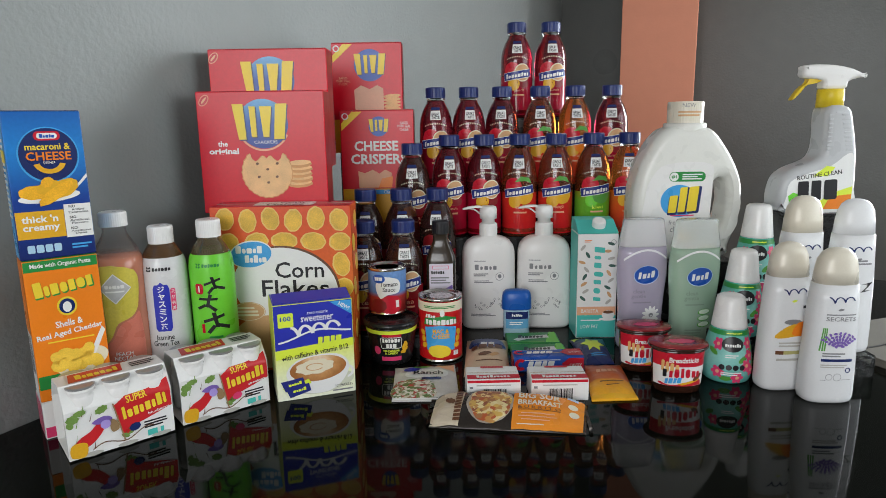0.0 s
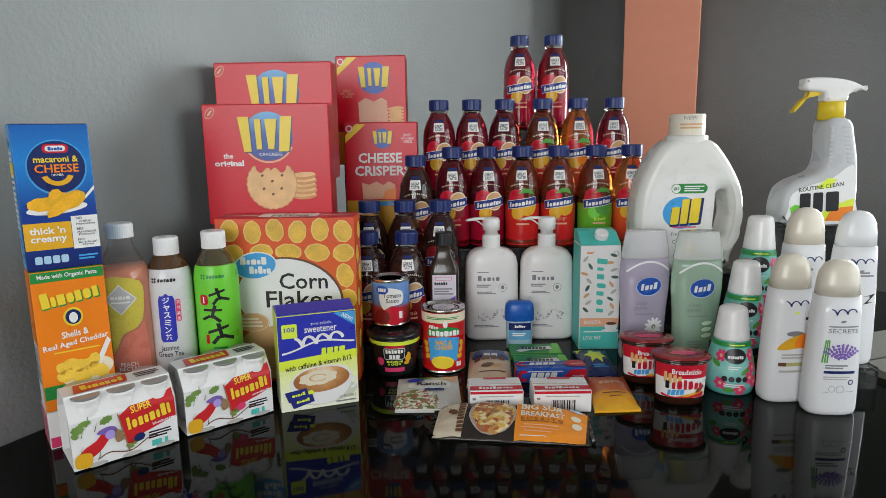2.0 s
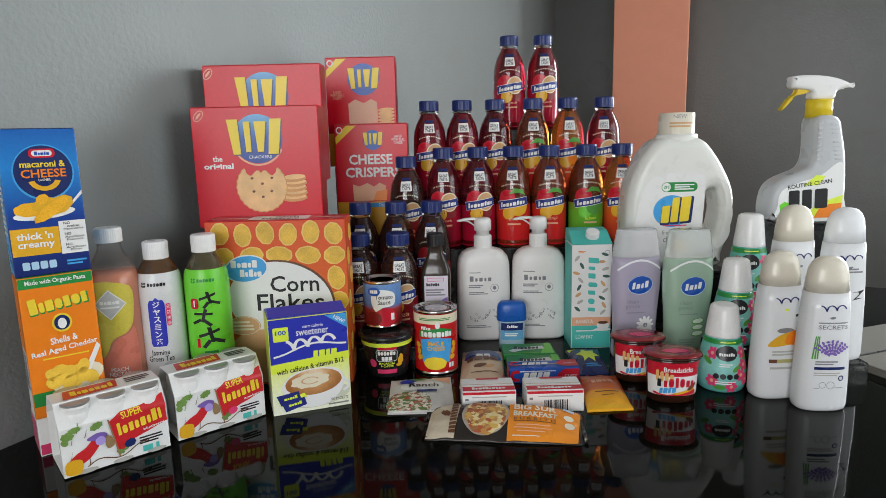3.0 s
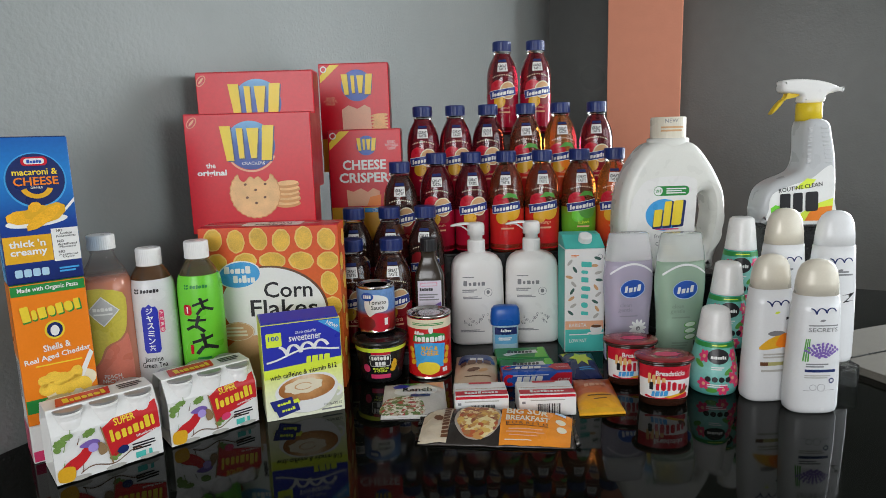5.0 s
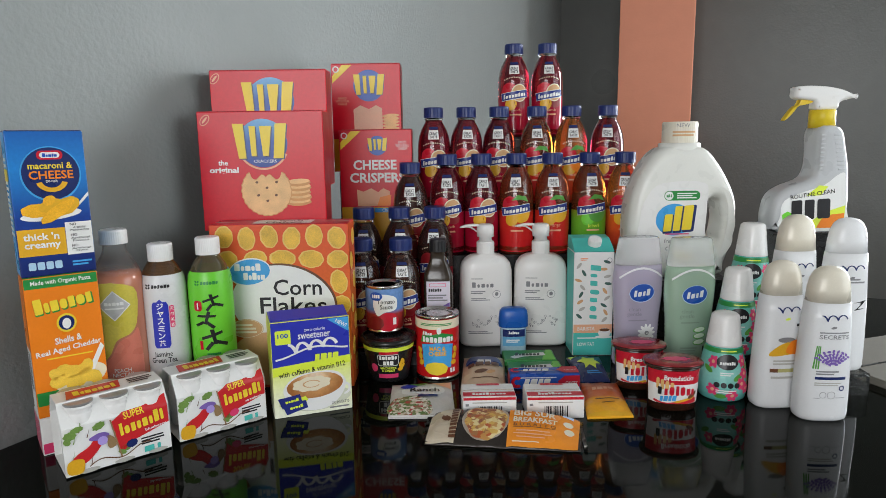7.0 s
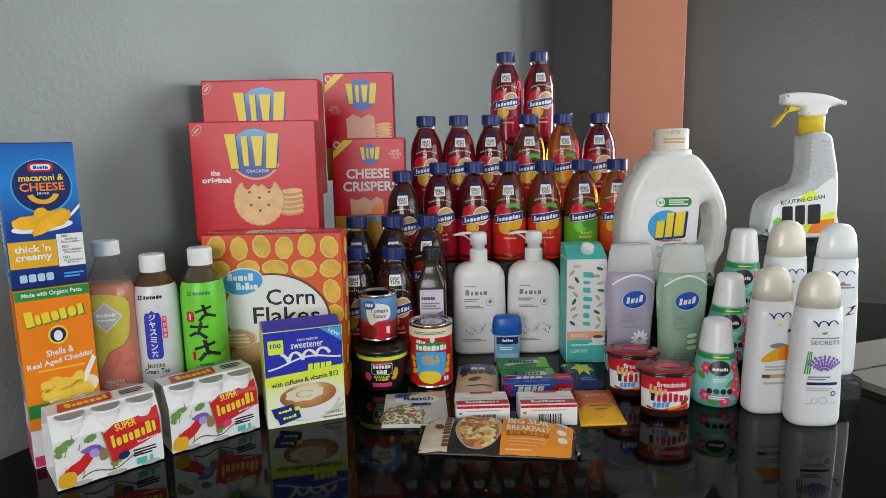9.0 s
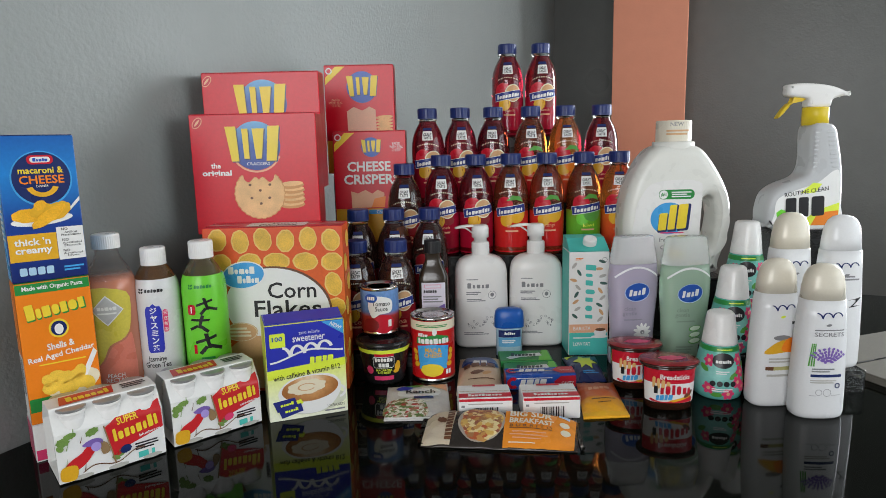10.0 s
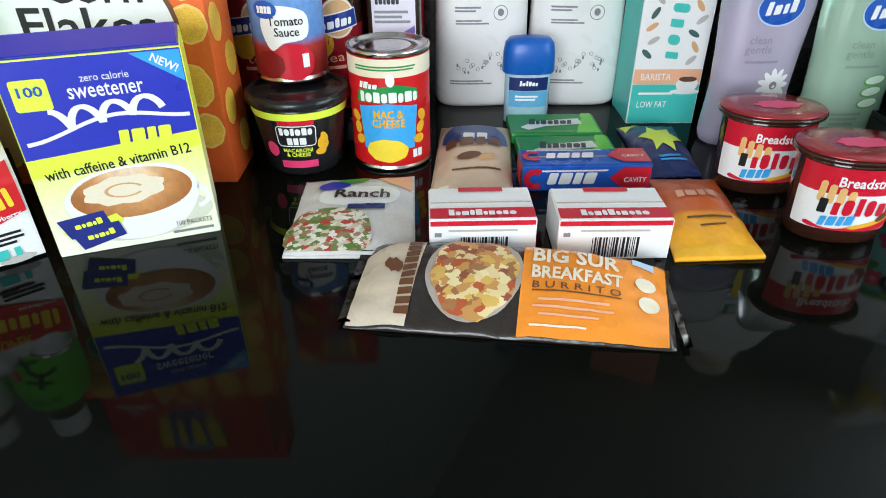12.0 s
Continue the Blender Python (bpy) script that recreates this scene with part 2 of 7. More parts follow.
def ring(cx, cy, r0, r1, a0=0, a1=360, n=32, squash=1.0):
    bm = bmesh.new()
    loop = []
    for k in range(n + 1):
        a = radians(a0 + (a1 - a0) * k / n)
        loop.append([bm.verts.new((cx + r * math.cos(a), cy + r * squash * math.sin(a), 0)) for r in (r0, r1)])
    for a, b in zip(loop, loop[1:]):
        bm.faces.new((a[0], a[1], b[1], b[0]))
    return bm


def words(body, cx, cy, w, h, bold=0.0, turn=0.0, shear=0.0):
    """Lettering in the built-in font, fitted to a width and a height."""
    cu = bpy.data.curves.new("lettering", "FONT")
    cu.body, cu.align_x, cu.offset, cu.shear, cu.resolution_u = body, "CENTER", bold, shear, 2
    cu.space_line = 0.85
    ob = bpy.data.objects.new("lettering", cu)
    me = ob.to_mesh()
    bm = bmesh.new()
    bm.from_mesh(me)
    ob.to_mesh_clear()
    bpy.data.objects.remove(ob)
    bpy.data.curves.remove(cu)
    if not bm.verts:
        return bm
    xs, ys = [v.co.x for v in bm.verts], [v.co.y for v in bm.verts]
    mx, my = (min(xs) + max(xs)) / 2, (min(ys) + max(ys)) / 2
    sx, sy = w / max(max(xs) - min(xs), 1e-6), h / max(max(ys) - min(ys), 1e-6)
    c, s = math.cos(radians(turn)), math.sin(radians(turn))
    for v in bm.verts:
        x, y = (v.co.x - mx) * sx, (v.co.y - my) * sy
        v.co = (cx + x * c - y * s, cy + x * s + y * c, 0)
    return bm


def join(*bms):
    out = bmesh.new()
    for b in bms:
        me = bpy.data.meshes.new("joined")
        for v in b.verts:
            v.co.z += 0.00002 * len(out.faces)  if len(out.faces) < 8 else 0.00016 + 0.000004 * min(len(out.faces), 60)
        b.to_mesh(me)
        b.free()
        out.from_mesh(me)
        bpy.data.meshes.remove(me)
    return out


def blocks(cx, cy, w, h, n, slant=0.0, tall=(), turn=0.0, gap=0.18):
    """A mark without letters: a row of plain slabs and pills of uneven width."""
    wide = [(1.15, 0.72, 1.1, 1.0, 0.9, 1.2, 0.8)[(k + n) % 7] for k in range(n)]
    total, out, x = sum(wide), [], -w / 2
    c, s = math.cos(radians(turn)), math.sin(radians(turn))
    for k in range(n):
        step = w * wide[k] / total
        x0, x1 = x + step * gap / 2, x + step * (1 - gap / 2)
        x += step
        up = h / 2 if (not tall or k in tall) else h * 0.2
        if n > 4 and k % 2 == 1:
            bm = rect(x0, -h / 2, x1, up * 0.8, min(x1 - x0, h * 0.8) * 0.46)
        else:
            bm = rect(x0, -h / 2, x1, up, min(x1 - x0, h) * 0.16)
        for v in bm.verts:
            v.co.x += slant * v.co.y
        for v in bm.verts:
            v.co = (cx + v.co.x * c - v.co.y * s, cy + v.co.x * s + v.co.y * c, 0)
        out.append(bm)
    return join(*out)


def squiggle(cx, cy, w, h, loops=3.0, thick=0.0012, turn=0.0, swing=0.35):
    """A mark without letters: one plain looping ribbon."""
    n, pts = 60, []
    for k in range(n + 1):
        t = k / n
        a = 2 * math.pi * loops * t
        pts.append(Vector((-w / 2 + w * t + swing * w / (2 * loops) * math.sin(a), h / 2 * math.cos(a) * (1 - 0.35 * t))))
    c, s = math.cos(radians(turn)), math.sin(radians(turn))
    bm, last = bmesh.new(), None
    for k, p in enumerate(pts):
        d = (pts[min(k + 1, n)] - pts[max(k - 1, 0)]).normalized()
        e = Vector((-d.y, d.x)) * thick * (0.7 + 0.5 * abs(d.y))
        row = []
        for q in (p + e, p - e):
            row.append(bm.verts.new((cx + q.x * c - q.y * s, cy + q.x * s + q.y * c, 0.000002 * k)))
        if last:
            bm.faces.new((last[0], last[1], row[1], row[0]))
        last = row
    return bm


def lines(cx, cy, w, h, n, ragged=0.25):
    """Small print that cannot be read: plain bars."""
    out, pitch = [], h / n
    for k in range(n):
        cut = ragged * w * (0.5 + 0.5 * math.sin(k * 2.3 + cx * 400))
        y = cy + h / 2 - pitch * (k + 0.5)
        out.append(rect(cx - w / 2, y - pitch * 0.28, cx + w / 2 - cut, y + pitch * 0.28))
    return join(*out)


def decal(parent, name, bm, place, material, layer=1, step=0.0, label=""):
    """Lays a flat shape on a surface, a hair above it. Large marks of several pieces become several parts."""
    if name in APART and parent.name.split(".")[0] in APART_ON:
        made = None
        for piece in islands(bm):
            made = decal_one(parent, name, piece, place, material, layer, step, label)
        return made
    return decal_one(parent, name, bm, place, material, layer, step, label)


APART = {"mark", "leaf_print", "cracker_stack", "cracker_top", "figure_print", "branch_print", "mark_shadow", "patch", "badge", "macaroni_print"}
APART_ON = {"pasta_box", "yogurt_pack", "cracker_box", "cheese_cracker_box", "cereal_box", "sweetener_box", "soap_box", "snack_cup", "detergent_jug", "toothpaste_box", "gum_pack", "burrito_pack", "oat_drink_carton"}


def islands(bm):
    """The loose pieces of a flat shape, each as a shape of its own."""
    bmesh.ops.remove_doubles(bm, verts=bm.verts, dist=1e-7)
    bm.faces.index_update()
    left, out = set(bm.faces), []
    while left:
        todo, seen = [min(left, key=lambda q: q.index)], set()
        while todo:
            q = todo.pop()
            if q in seen:
                continue
            seen.add(q)
            todo += [o for e in q.edges for o in e.link_faces if o not in seen]
        left -= seen
        one, copy = bmesh.new(), {}
        for q in sorted(seen, key=lambda q: q.index):
            for v in q.verts:
                if v not in copy:
                    copy[v] = one.verts.new(v.co)
            one.faces.new([copy[v] for v in q.verts])
        out.append(one)
    bm.free()
    return out


INK = {"lettering", "mark", "small_print", "seal_bar", "arched_print", "badge"}
PANELS = {}


def panel_under(parent, name, bm, place):
    """The printed panel of the same thing that this lettering lies on, if there is one."""
    xs, ys = [v.co.x for v in bm.verts], [v.co.y for v in bm.verts]
    if parent.data is not None or not xs:
        return parent, None
    box = (min(xs), max(xs), min(ys), max(ys))
    if name not in INK:
        return parent, (place, box)
    fits = [(q[1] - q[0]) * (q[3] - q[2]) for p, q, o in PANELS.get(parent.name, ()) if p is place and q[0] <= box[0] and q[1] >= box[1] and q[2] <= box[2] and q[3] >= box[3]]
    if not fits:
        return parent, None
    best = min(fits)
    return next(o for p, q, o in PANELS[parent.name] if p is place and (q[1] - q[0]) * (q[3] - q[2]) == best and q[0] <= box[0] and q[1] >= box[1] and q[2] <= box[2] and q[3] >= box[3]), None


def decal_one(parent, name, bm, place, material, layer, step, label):
    thing_ = parent
    parent, panel = panel_under(parent, name, bm, place)
    made = lay(parent, name, bm, place, material, layer, step, label)
    if panel:
        PANELS.setdefault(thing_.name, []).append((*panel, made))
    return made


def lay(parent, name, bm, place, material, layer, step, label):
    if step:
        for axis in (0, 1):
            vals = [v.co[axis] for v in bm.verts]
            if not vals:
                continue
            k = math.floor(min(vals) / step) + 1
            while k * step < max(vals):
                co, no = [0, 0, 0], [0, 0, 0]
                co[axis], no[axis] = k * step, 1
                bmesh.ops.bisect_plane(bm, geom=bm.verts[:] + bm.edges[:] + bm.faces[:], plane_co=co, plane_no=no, dist=1e-7)
                k += 1
    for v in bm.verts:
        v.co = place(v.co.x, v.co.y, 0.00025 * layer + min(v.co.z, 0.0004))
    if step:
        bmesh.ops.triangulate(bm, faces=[f for f in bm.faces if len(f.verts) > 4])
    return part(name, bm, material, parent, label, smooth=bool(step))


# ---------------------------------------------------------------- the room and the table
def wall_run(name, a, b, z0, z1, thick, material, label):
    """A wall from a to b, thick on the far side."""
    d = Vector((b[0] - a[0], b[1] - a[1]))
    bm = box_bm(0, d.length, 0, thick, z0, z1)
    m = pose(a[0], a[1], 0, 0, 0, math.degrees(math.atan2(d.y, d.x)))
    bmesh.ops.transform(bm, matrix=m, verts=bm.verts)
    return structure(name, bm, material, label)


CORNER, TABLE_AT = (0.556, 3.051), (0.342, 2.632)
NORTH_MID, NORTH_END, SOUTH_A, SOUTH_B = (1.8035, 2.4154), (2.9617, 1.8252), (-1.864, -1.698), (0.5417, -2.9238)
FLOOR_Z = -0.75
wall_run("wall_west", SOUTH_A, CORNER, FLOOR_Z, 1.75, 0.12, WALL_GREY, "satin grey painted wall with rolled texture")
wall_run("wall_north", CORNER, NORTH_MID, FLOOR_Z, 1.75, 0.12, WALL_SHADED, "dark grey painted wall in shade")


def window_wall(name, a, b, s0, s1, z0, z1, material, label):
    """A wall with one window opening through it, made of four pieces round the hole."""
    d = Vector((b[0] - a[0], b[1] - a[1]))
    n = d.length
    bm = join(box_bm(0, s0, 0, 0.12, FLOOR_Z, 1.75), box_bm(s1, n, 0, 0.12, FLOOR_Z, 1.75),
              box_bm(s0, s1, 0, 0.12, FLOOR_Z, z0), box_bm(s0, s1, 0, 0.12, z1, 1.75))
    m = pose(a[0], a[1], 0, 0, 0, math.degrees(math.atan2(d.y, d.x)))
    bmesh.ops.transform(bm, matrix=m, verts=bm.verts)
    ob = structure(name, bm, material, label)
    fr = thing("window", "white painted window frame around bright daylight", "window", 0, 0, m=m)
    fr["kind"] = "structure"
    for q in ((s0, s0 + 0.05, z0, z1), (s1 - 0.05, s1, z0, z1), (s0 + 0.05, s1 - 0.05, z0, z0 + 0.05), (s0 + 0.05, s1 - 0.05, z1 - 0.05, z1),
              ((s0 + s1) / 2 - 0.02, (s0 + s1) / 2 + 0.02, z0 + 0.05, z1 - 0.05)):
        part("window_frame", box_bm(q[0], q[1], 0.03, 0.08, q[2], q[3], 0.004), WHITE_PLASTIC, fr, "", False)
    return m


north = window_wall("wall_north_end", NORTH_MID, NORTH_END, 0.18, 1.14, 0.05, 1.5, WALL_SHADED, "dark grey painted wall with a window")
east = window_wall("wall_east", NORTH_END, SOUTH_B, 0.9, 2.7, 0.0, 1.5, ROOM_WHITE, "pale wall with a bright window")
south = window_wall("wall_south", SOUTH_B, SOUTH_A, 0.4, 2.35, 0.1, 1.55, ROOM_WHITE, "pale wall with a window behind the viewer")
structure("floor", box_bm(-2.4, 3.8, -3.6, 3.5, FLOOR_Z - 0.1, FLOOR_Z), FLOOR_MAT, "brown wooden floor")
structure("ceiling", box_bm(-2.4, 3.8, -3.6, 3.5, 1.75, 1.85), ROOM_WHITE, "plain pale ceiling")

# terracotta column before the dark wall; it keeps the window's light off the corner
bm = box_bm(0.332, 0.613, -0.3, 0, FLOOR_Z, 1.75, 0.004)
for v in bm.verts:
    if v.co.x > 0.5 and v.co.y > -0.15:
        v.co.x -= 0.05
bmesh.ops.transform(bm, matrix=pose(CORNER[0], CORNER[1], 0, 0, 0, -27), verts=bm.verts)
structure("trim", bm, WALL_ORANGE, "terracotta orange painted square column in the corner")

# daylight through the three windows
SKYLIGHT, COOL = (0.975, 0.985, 0.975), (0.90, 0.98, 1.0)


def inside(m, x, z, y):
    p = m @ Vector((x, y, z))
    return (p.x, p.y, p.z)


window_light("daylight_right", inside(east, 1.8, 0.75, 0.05), inside(east, 1.8, 0.75, -1), 1.7, 1.4, 23, COOL)
window_light("daylight_ahead", inside(north, 0.66, 0.77, 0.05), inside(north, 0.66, 0.77, -1), 0.86, 1.3, 75, COOL)
window_light("daylight_behind", inside(south, 1.375, 0.82, 0.05), inside(south, 1.375, 0.82, -1), 1.85, 1.35, 58, SKYLIGHT)

# table: a black glass top on a dark frame, its edges along the two walls
table = thing("table", "glossy black glass dining table reflecting the goods", "table", TABLE_AT[0], TABLE_AT[1], 0, -27)
part("tabletop", box_bm(0.004, 1.75, -2.45, -0.65, -0.012, 0, 0.002), TABLE_GLASS, table, "mirror-like black glass top", False)
part("apron", box_bm(0.06, 1.69, -2.39, -0.71, -0.07, -0.0125, 0.002), RISER_MAT, table, "", False)
for lx, ly in ((0.09, -2.36), (1.66, -2.36), (0.09, -0.74), (1.66, -0.74)):
    part("leg", box_bm(lx - 0.03, lx + 0.03, ly - 0.03, ly + 0.03, FLOOR_Z, -0.0705, 0.003), RISER_MAT, table, "", False)

ACRYLIC = clear("clear_acrylic", (0.93, 0.95, 0.95), 0.03, 0.98, 1.12)


# ---------------------------------------------------------------- display risers under the back rows
def riser(x0, x1, y0, y1, z, clear_=False):
    RISER = ACRYLIC if clear_ else RISER_MAT
    ob = thing("display_riser", "low clear acrylic display riser under two bottles" if clear_ else "plain glossy black display riser under the goods", "riser", (x0 + x1) / 2, (y0 + y1) / 2, 0, 0, "risers under the back rows")
    w, d = x1 - x0, y1 - y0
    part("top_plate", box_bm(-w / 2, w / 2, -d / 2, d / 2, z - 0.005, z, 0.001), RISER, ob, "", False)
    part("front_panel", box_bm(-w / 2, w / 2, -d / 2, -d / 2 + 0.004, 0, z - 0.0052), RISER, ob, "", False)
    part("back_panel", box_bm(-w / 2, w / 2, d / 2 - 0.004, d / 2, 0, z - 0.0052), RISER, ob, "", False)
    for s in (-1, 1):
        part("side_panel", box_bm(s * (w / 2 - 0.002) - 0.002, s * (w / 2 - 0.002) + 0.002, -d / 2 + 0.0042, d / 2 - 0.0042, 0, z - 0.0052), RISER, ob, "", False)
    return ob


riser(-0.185, -0.036, 1.095, 1.175, 0.024)
riser(-0.185, 0.028, 1.178, 1.258, 0.072)
riser(-0.092, -0.0235, 1.262, 1.313, 0.155)
riser(-0.022, 0.42, 1.262, 1.335, 0.17)
riser(-0.05, 0.40, 1.34, 1.42, 0.266)
riser(0.12, 0.285, 1.424, 1.51, 0.405)
riser(-0.36, -0.2, 1.066, 1.116, 0.2535)
riser(-0.36, -0.205, 1.12, 1.172, 0.325)
for bx, by in ((-0.469, 0.90), (-0.417, 0.93), (-0.353, 0.95)):
    riser(bx - 0.027, bx + 0.027, by - 0.027, by + 0.027, 0.045)
riser(-0.2, -0.095, 1.318, 1.368, 0.1945)
riser(-0.215, -0.085, 1.373, 1.425, 0.3365)
riser(0.515, 0.664, 0.93, 1.0, 0.036, True)
riser(0.45, 0.525, 1.003, 1.047, 0.046)
riser(0.50, 0.60, 1.05, 1.125, 0.10)
riser(0.37, 0.55, 1.17, 1.26, 0.1335)
riser(0.60, 0.73, 1.11, 1.24, 0.231)

# low beige box at the end of the table
bx = thing("cardboard_box", "flat pale beige cardboard box lying on the black table", "box", 0.825, 1.045, 0, 19)
BEIGE_CARD = paint("beige_card", (0.15, 0.138, 0.115), 0.85, 0.12, bump=0.1, spec=0.15)
part("body", box_bm(-0.14, 0.25, -0.09, 0.12, 0, 0.011, 0.002), BEIGE_CARD, bx, "", False)
part("lid", box_bm(-0.142, 0.252, -0.092, 0.122, 0.0111, 0.0145, 0.0012), BEIGE_CARD, bx, "", False)
part("lid_seam", box_bm(-0.138, 0.248, 0.012, 0.016, 0.0146, 0.0152), RISER_MAT, bx, "dark tape seam", False)


# ---------------------------------------------------------------- boxes
def carton(name, label, category, W, D, H, x, y, z, yaw, material, side=None, top=None, group="", lean=0.0, m=None):
    """A folded card box: front, back, two sides and a top with its tucked flaps. x, y: the middle of the front's foot."""
    base = m if m is not None else pose(x, y, z, 0, 0, yaw) @ pose(0, D / 2, 0) @ pose(0, 0, 0, lean, 0, 0)
    ob = thing(name, label, category, 0, 0, group=group, m=base)
    bm = box_bm(-W / 2, W / 2, -D / 2, D / 2, 0, H, 0.0012, 2)
    part("box_body", bm, material, ob, "", False)
    s = side or material
    decal(ob, "side_panel", rect(-D / 2 + 0.0015, 0.0015, D / 2 - 0.0015, H - 0.0015), on_left(W), s)
    decal(ob, "side_panel", rect(-D / 2 + 0.0015, 0.0015, D / 2 - 0.0015, H - 0.0015), on_right(W), s)
    t = top or material
    part("top_flap", box_bm(-W / 2 + 0.001, W / 2 - 0.001, -D / 2 + 0.001, D / 2 - 0.001, H + 0.0001, H + 0.0009, 0.0003, 1), t, ob, "", False)
    part("flap_seam", box_bm(-W / 2 + 0.002, W / 2 - 0.002, -0.0006, 0.0001, H + 0.001, H + 0.0015), CARD, ob, "", False)
    return ob


# box red; the paler top stop is window sheen put into the colour
CRACKER_RED = blend("cracker_box_red_sheen", [(0, (0.58, 0.003, 0.016)), (0.6, (0.62, 0.005, 0.02)), (1, (0.62, 0.02, 0.035))], "Z", 0, 0.2, 0.3)
CRACKER = paint("cracker_biscuit", (0.80, 0.50, 0.24), 0.5, 0.22, 110)
EMBLEM_BLUE = blend("emblem_blue", [(0, (0.02, 0.06, 0.30)), (0.5, (0.03, 0.10, 0.40)), (1, (0.16, 0.45, 0.72))], "Z", 0.11, 0.19, 0.3)
CRACKER_EDGE = paint("cracker_edge", (0.62, 0.30, 0.11), 0.5, 0.15, 80)
CAKE = paint("pale_biscuit", (0.80, 0.50, 0.36), 0.5, 0.1, 80)


def fan(ob, f, cx, cy, k):
    """The box's mark as four plain yellow slabs that spread like a fan."""
    for dx, w0, w1, lean, h in ((-0.034, 0.013, 0.019, -0.10, 0.060), (-0.0115, 0.009, 0.011, -0.03, 0.052), (0.0105, 0.010, 0.021, 0.02, 0.052), (0.035, 0.018, 0.020, 0.10, 0.060)):
        for shift, mat_, layer in ((0.0018, NAVY, 2), (0.0, YELLOW, 3)):
            pts = [(dx - w0 / 2 - lean * h / 2, -h / 2), (dx + w0 / 2 - lean * h / 2, -h / 2), (dx + w1 / 2 + lean * h / 2, h / 2), (dx - w1 / 2 + lean * h / 2, h / 2)]
            decal(ob, "mark_shadow" if layer == 2 else "mark", poly([(cx + k * (x + shift), cy + k * (y - shift)) for x, y in pts]), f, mat_, layer)


def cracker_box(x, y, z, yaw=0.0, W=0.214, H=0.2):
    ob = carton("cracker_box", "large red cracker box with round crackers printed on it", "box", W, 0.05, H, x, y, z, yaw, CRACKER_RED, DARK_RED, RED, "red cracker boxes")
    f = on_front(0.05)
    decal(ob, "emblem", ellipse(0.003, 0.146, 0.041, 0.040, n=40), f, EMBLEM_BLUE, 1, label="blue round emblem")
    decal(ob, "emblem_rim", ring(0.003, 0.146, 0.041, 0.044, 205, 335), f, PEACH, 1)
    fan(ob, f, -0.002, 0.1495, 0.95)
    decal(ob, "lettering", words("CRACKERS", 0.006, 0.1165, 0.038, 0.005), f, WHITE, 3)
    decal(ob, "lettering", words("the", -0.065, 0.1145, 0.016, 0.009, 0.02), f, WHITE, 2)
    decal(ob, "lettering", words("original", -0.064, 0.101, 0.049, 0.0125, 0.035), f, WHITE, 2)
    decal(ob, "corner_mark", ellipse(-0.091, 0.1845, 0.0105, 0.0065, 50, 24), f, PEACH, 1)
    decal(ob, "corner_mark", ellipse(-0.091, 0.1845, 0.0092, 0.0052, 50, 24), f, RED, 2)
    decal(ob, "corner_mark", ellipse(-0.091, 0.1845, 0.0066, 0.0018, 50, 16), f, PEACH, 3)
    for k in range(5):
        one = decal(ob, "cracker_stack", ellipse(0.059 + 0.0012 * (k % 2), 0.047 + 0.0082 * k, 0.0205, 0.0062, 3, 26, 0.03), f, CRACKER_EDGE, 1 + 0.3 * k)
        decal(one, "cracker_top", ellipse(0.059 + 0.0012 * (k % 2), 0.0495 + 0.0082 * k, 0.0190, 0.0042, 3, 26, 0.03), f, CRACKER, 1.15 + 0.3 * k)
    n, pts = 80, []
    for k in range(n):
        a = 2 * math.pi * k / n
        r = 0.0425 * (1 + 0.016 * math.cos(26 * a))
        px_, py_ = r * math.cos(a), r * math.sin(a)
        bite = 0.0235 + 0.0045 * math.sin(abs(px_) * 260)
        if abs(px_) < 0.027 and py_ > bite:
            py_ = bite
        pts.append((0.005 + px_, 0.067 + py_))
    decal(ob, "cracker_rim", poly(pts), f, CRACKER_EDGE, 3.2)
    decal(ob, "cracker", poly([(0.005 + (p - 0.005) * 0.965, 0.067 + (q - 0.067) * 0.965) for p, q in pts]), f, CRACKER, 3.6)
    for a, b in ((-1, 1), (1, 1), (0, 0.25), (-0.9, -0.75), (0.9, -0.75), (0, -1.5)):
        decal(ob, "cracker_hole", ellipse(0.006 + a * 0.0165, 0.069 + b * 0.0125, 0.0026, 0.0021, 20, 12), f, BROWN, 4)
    return ob


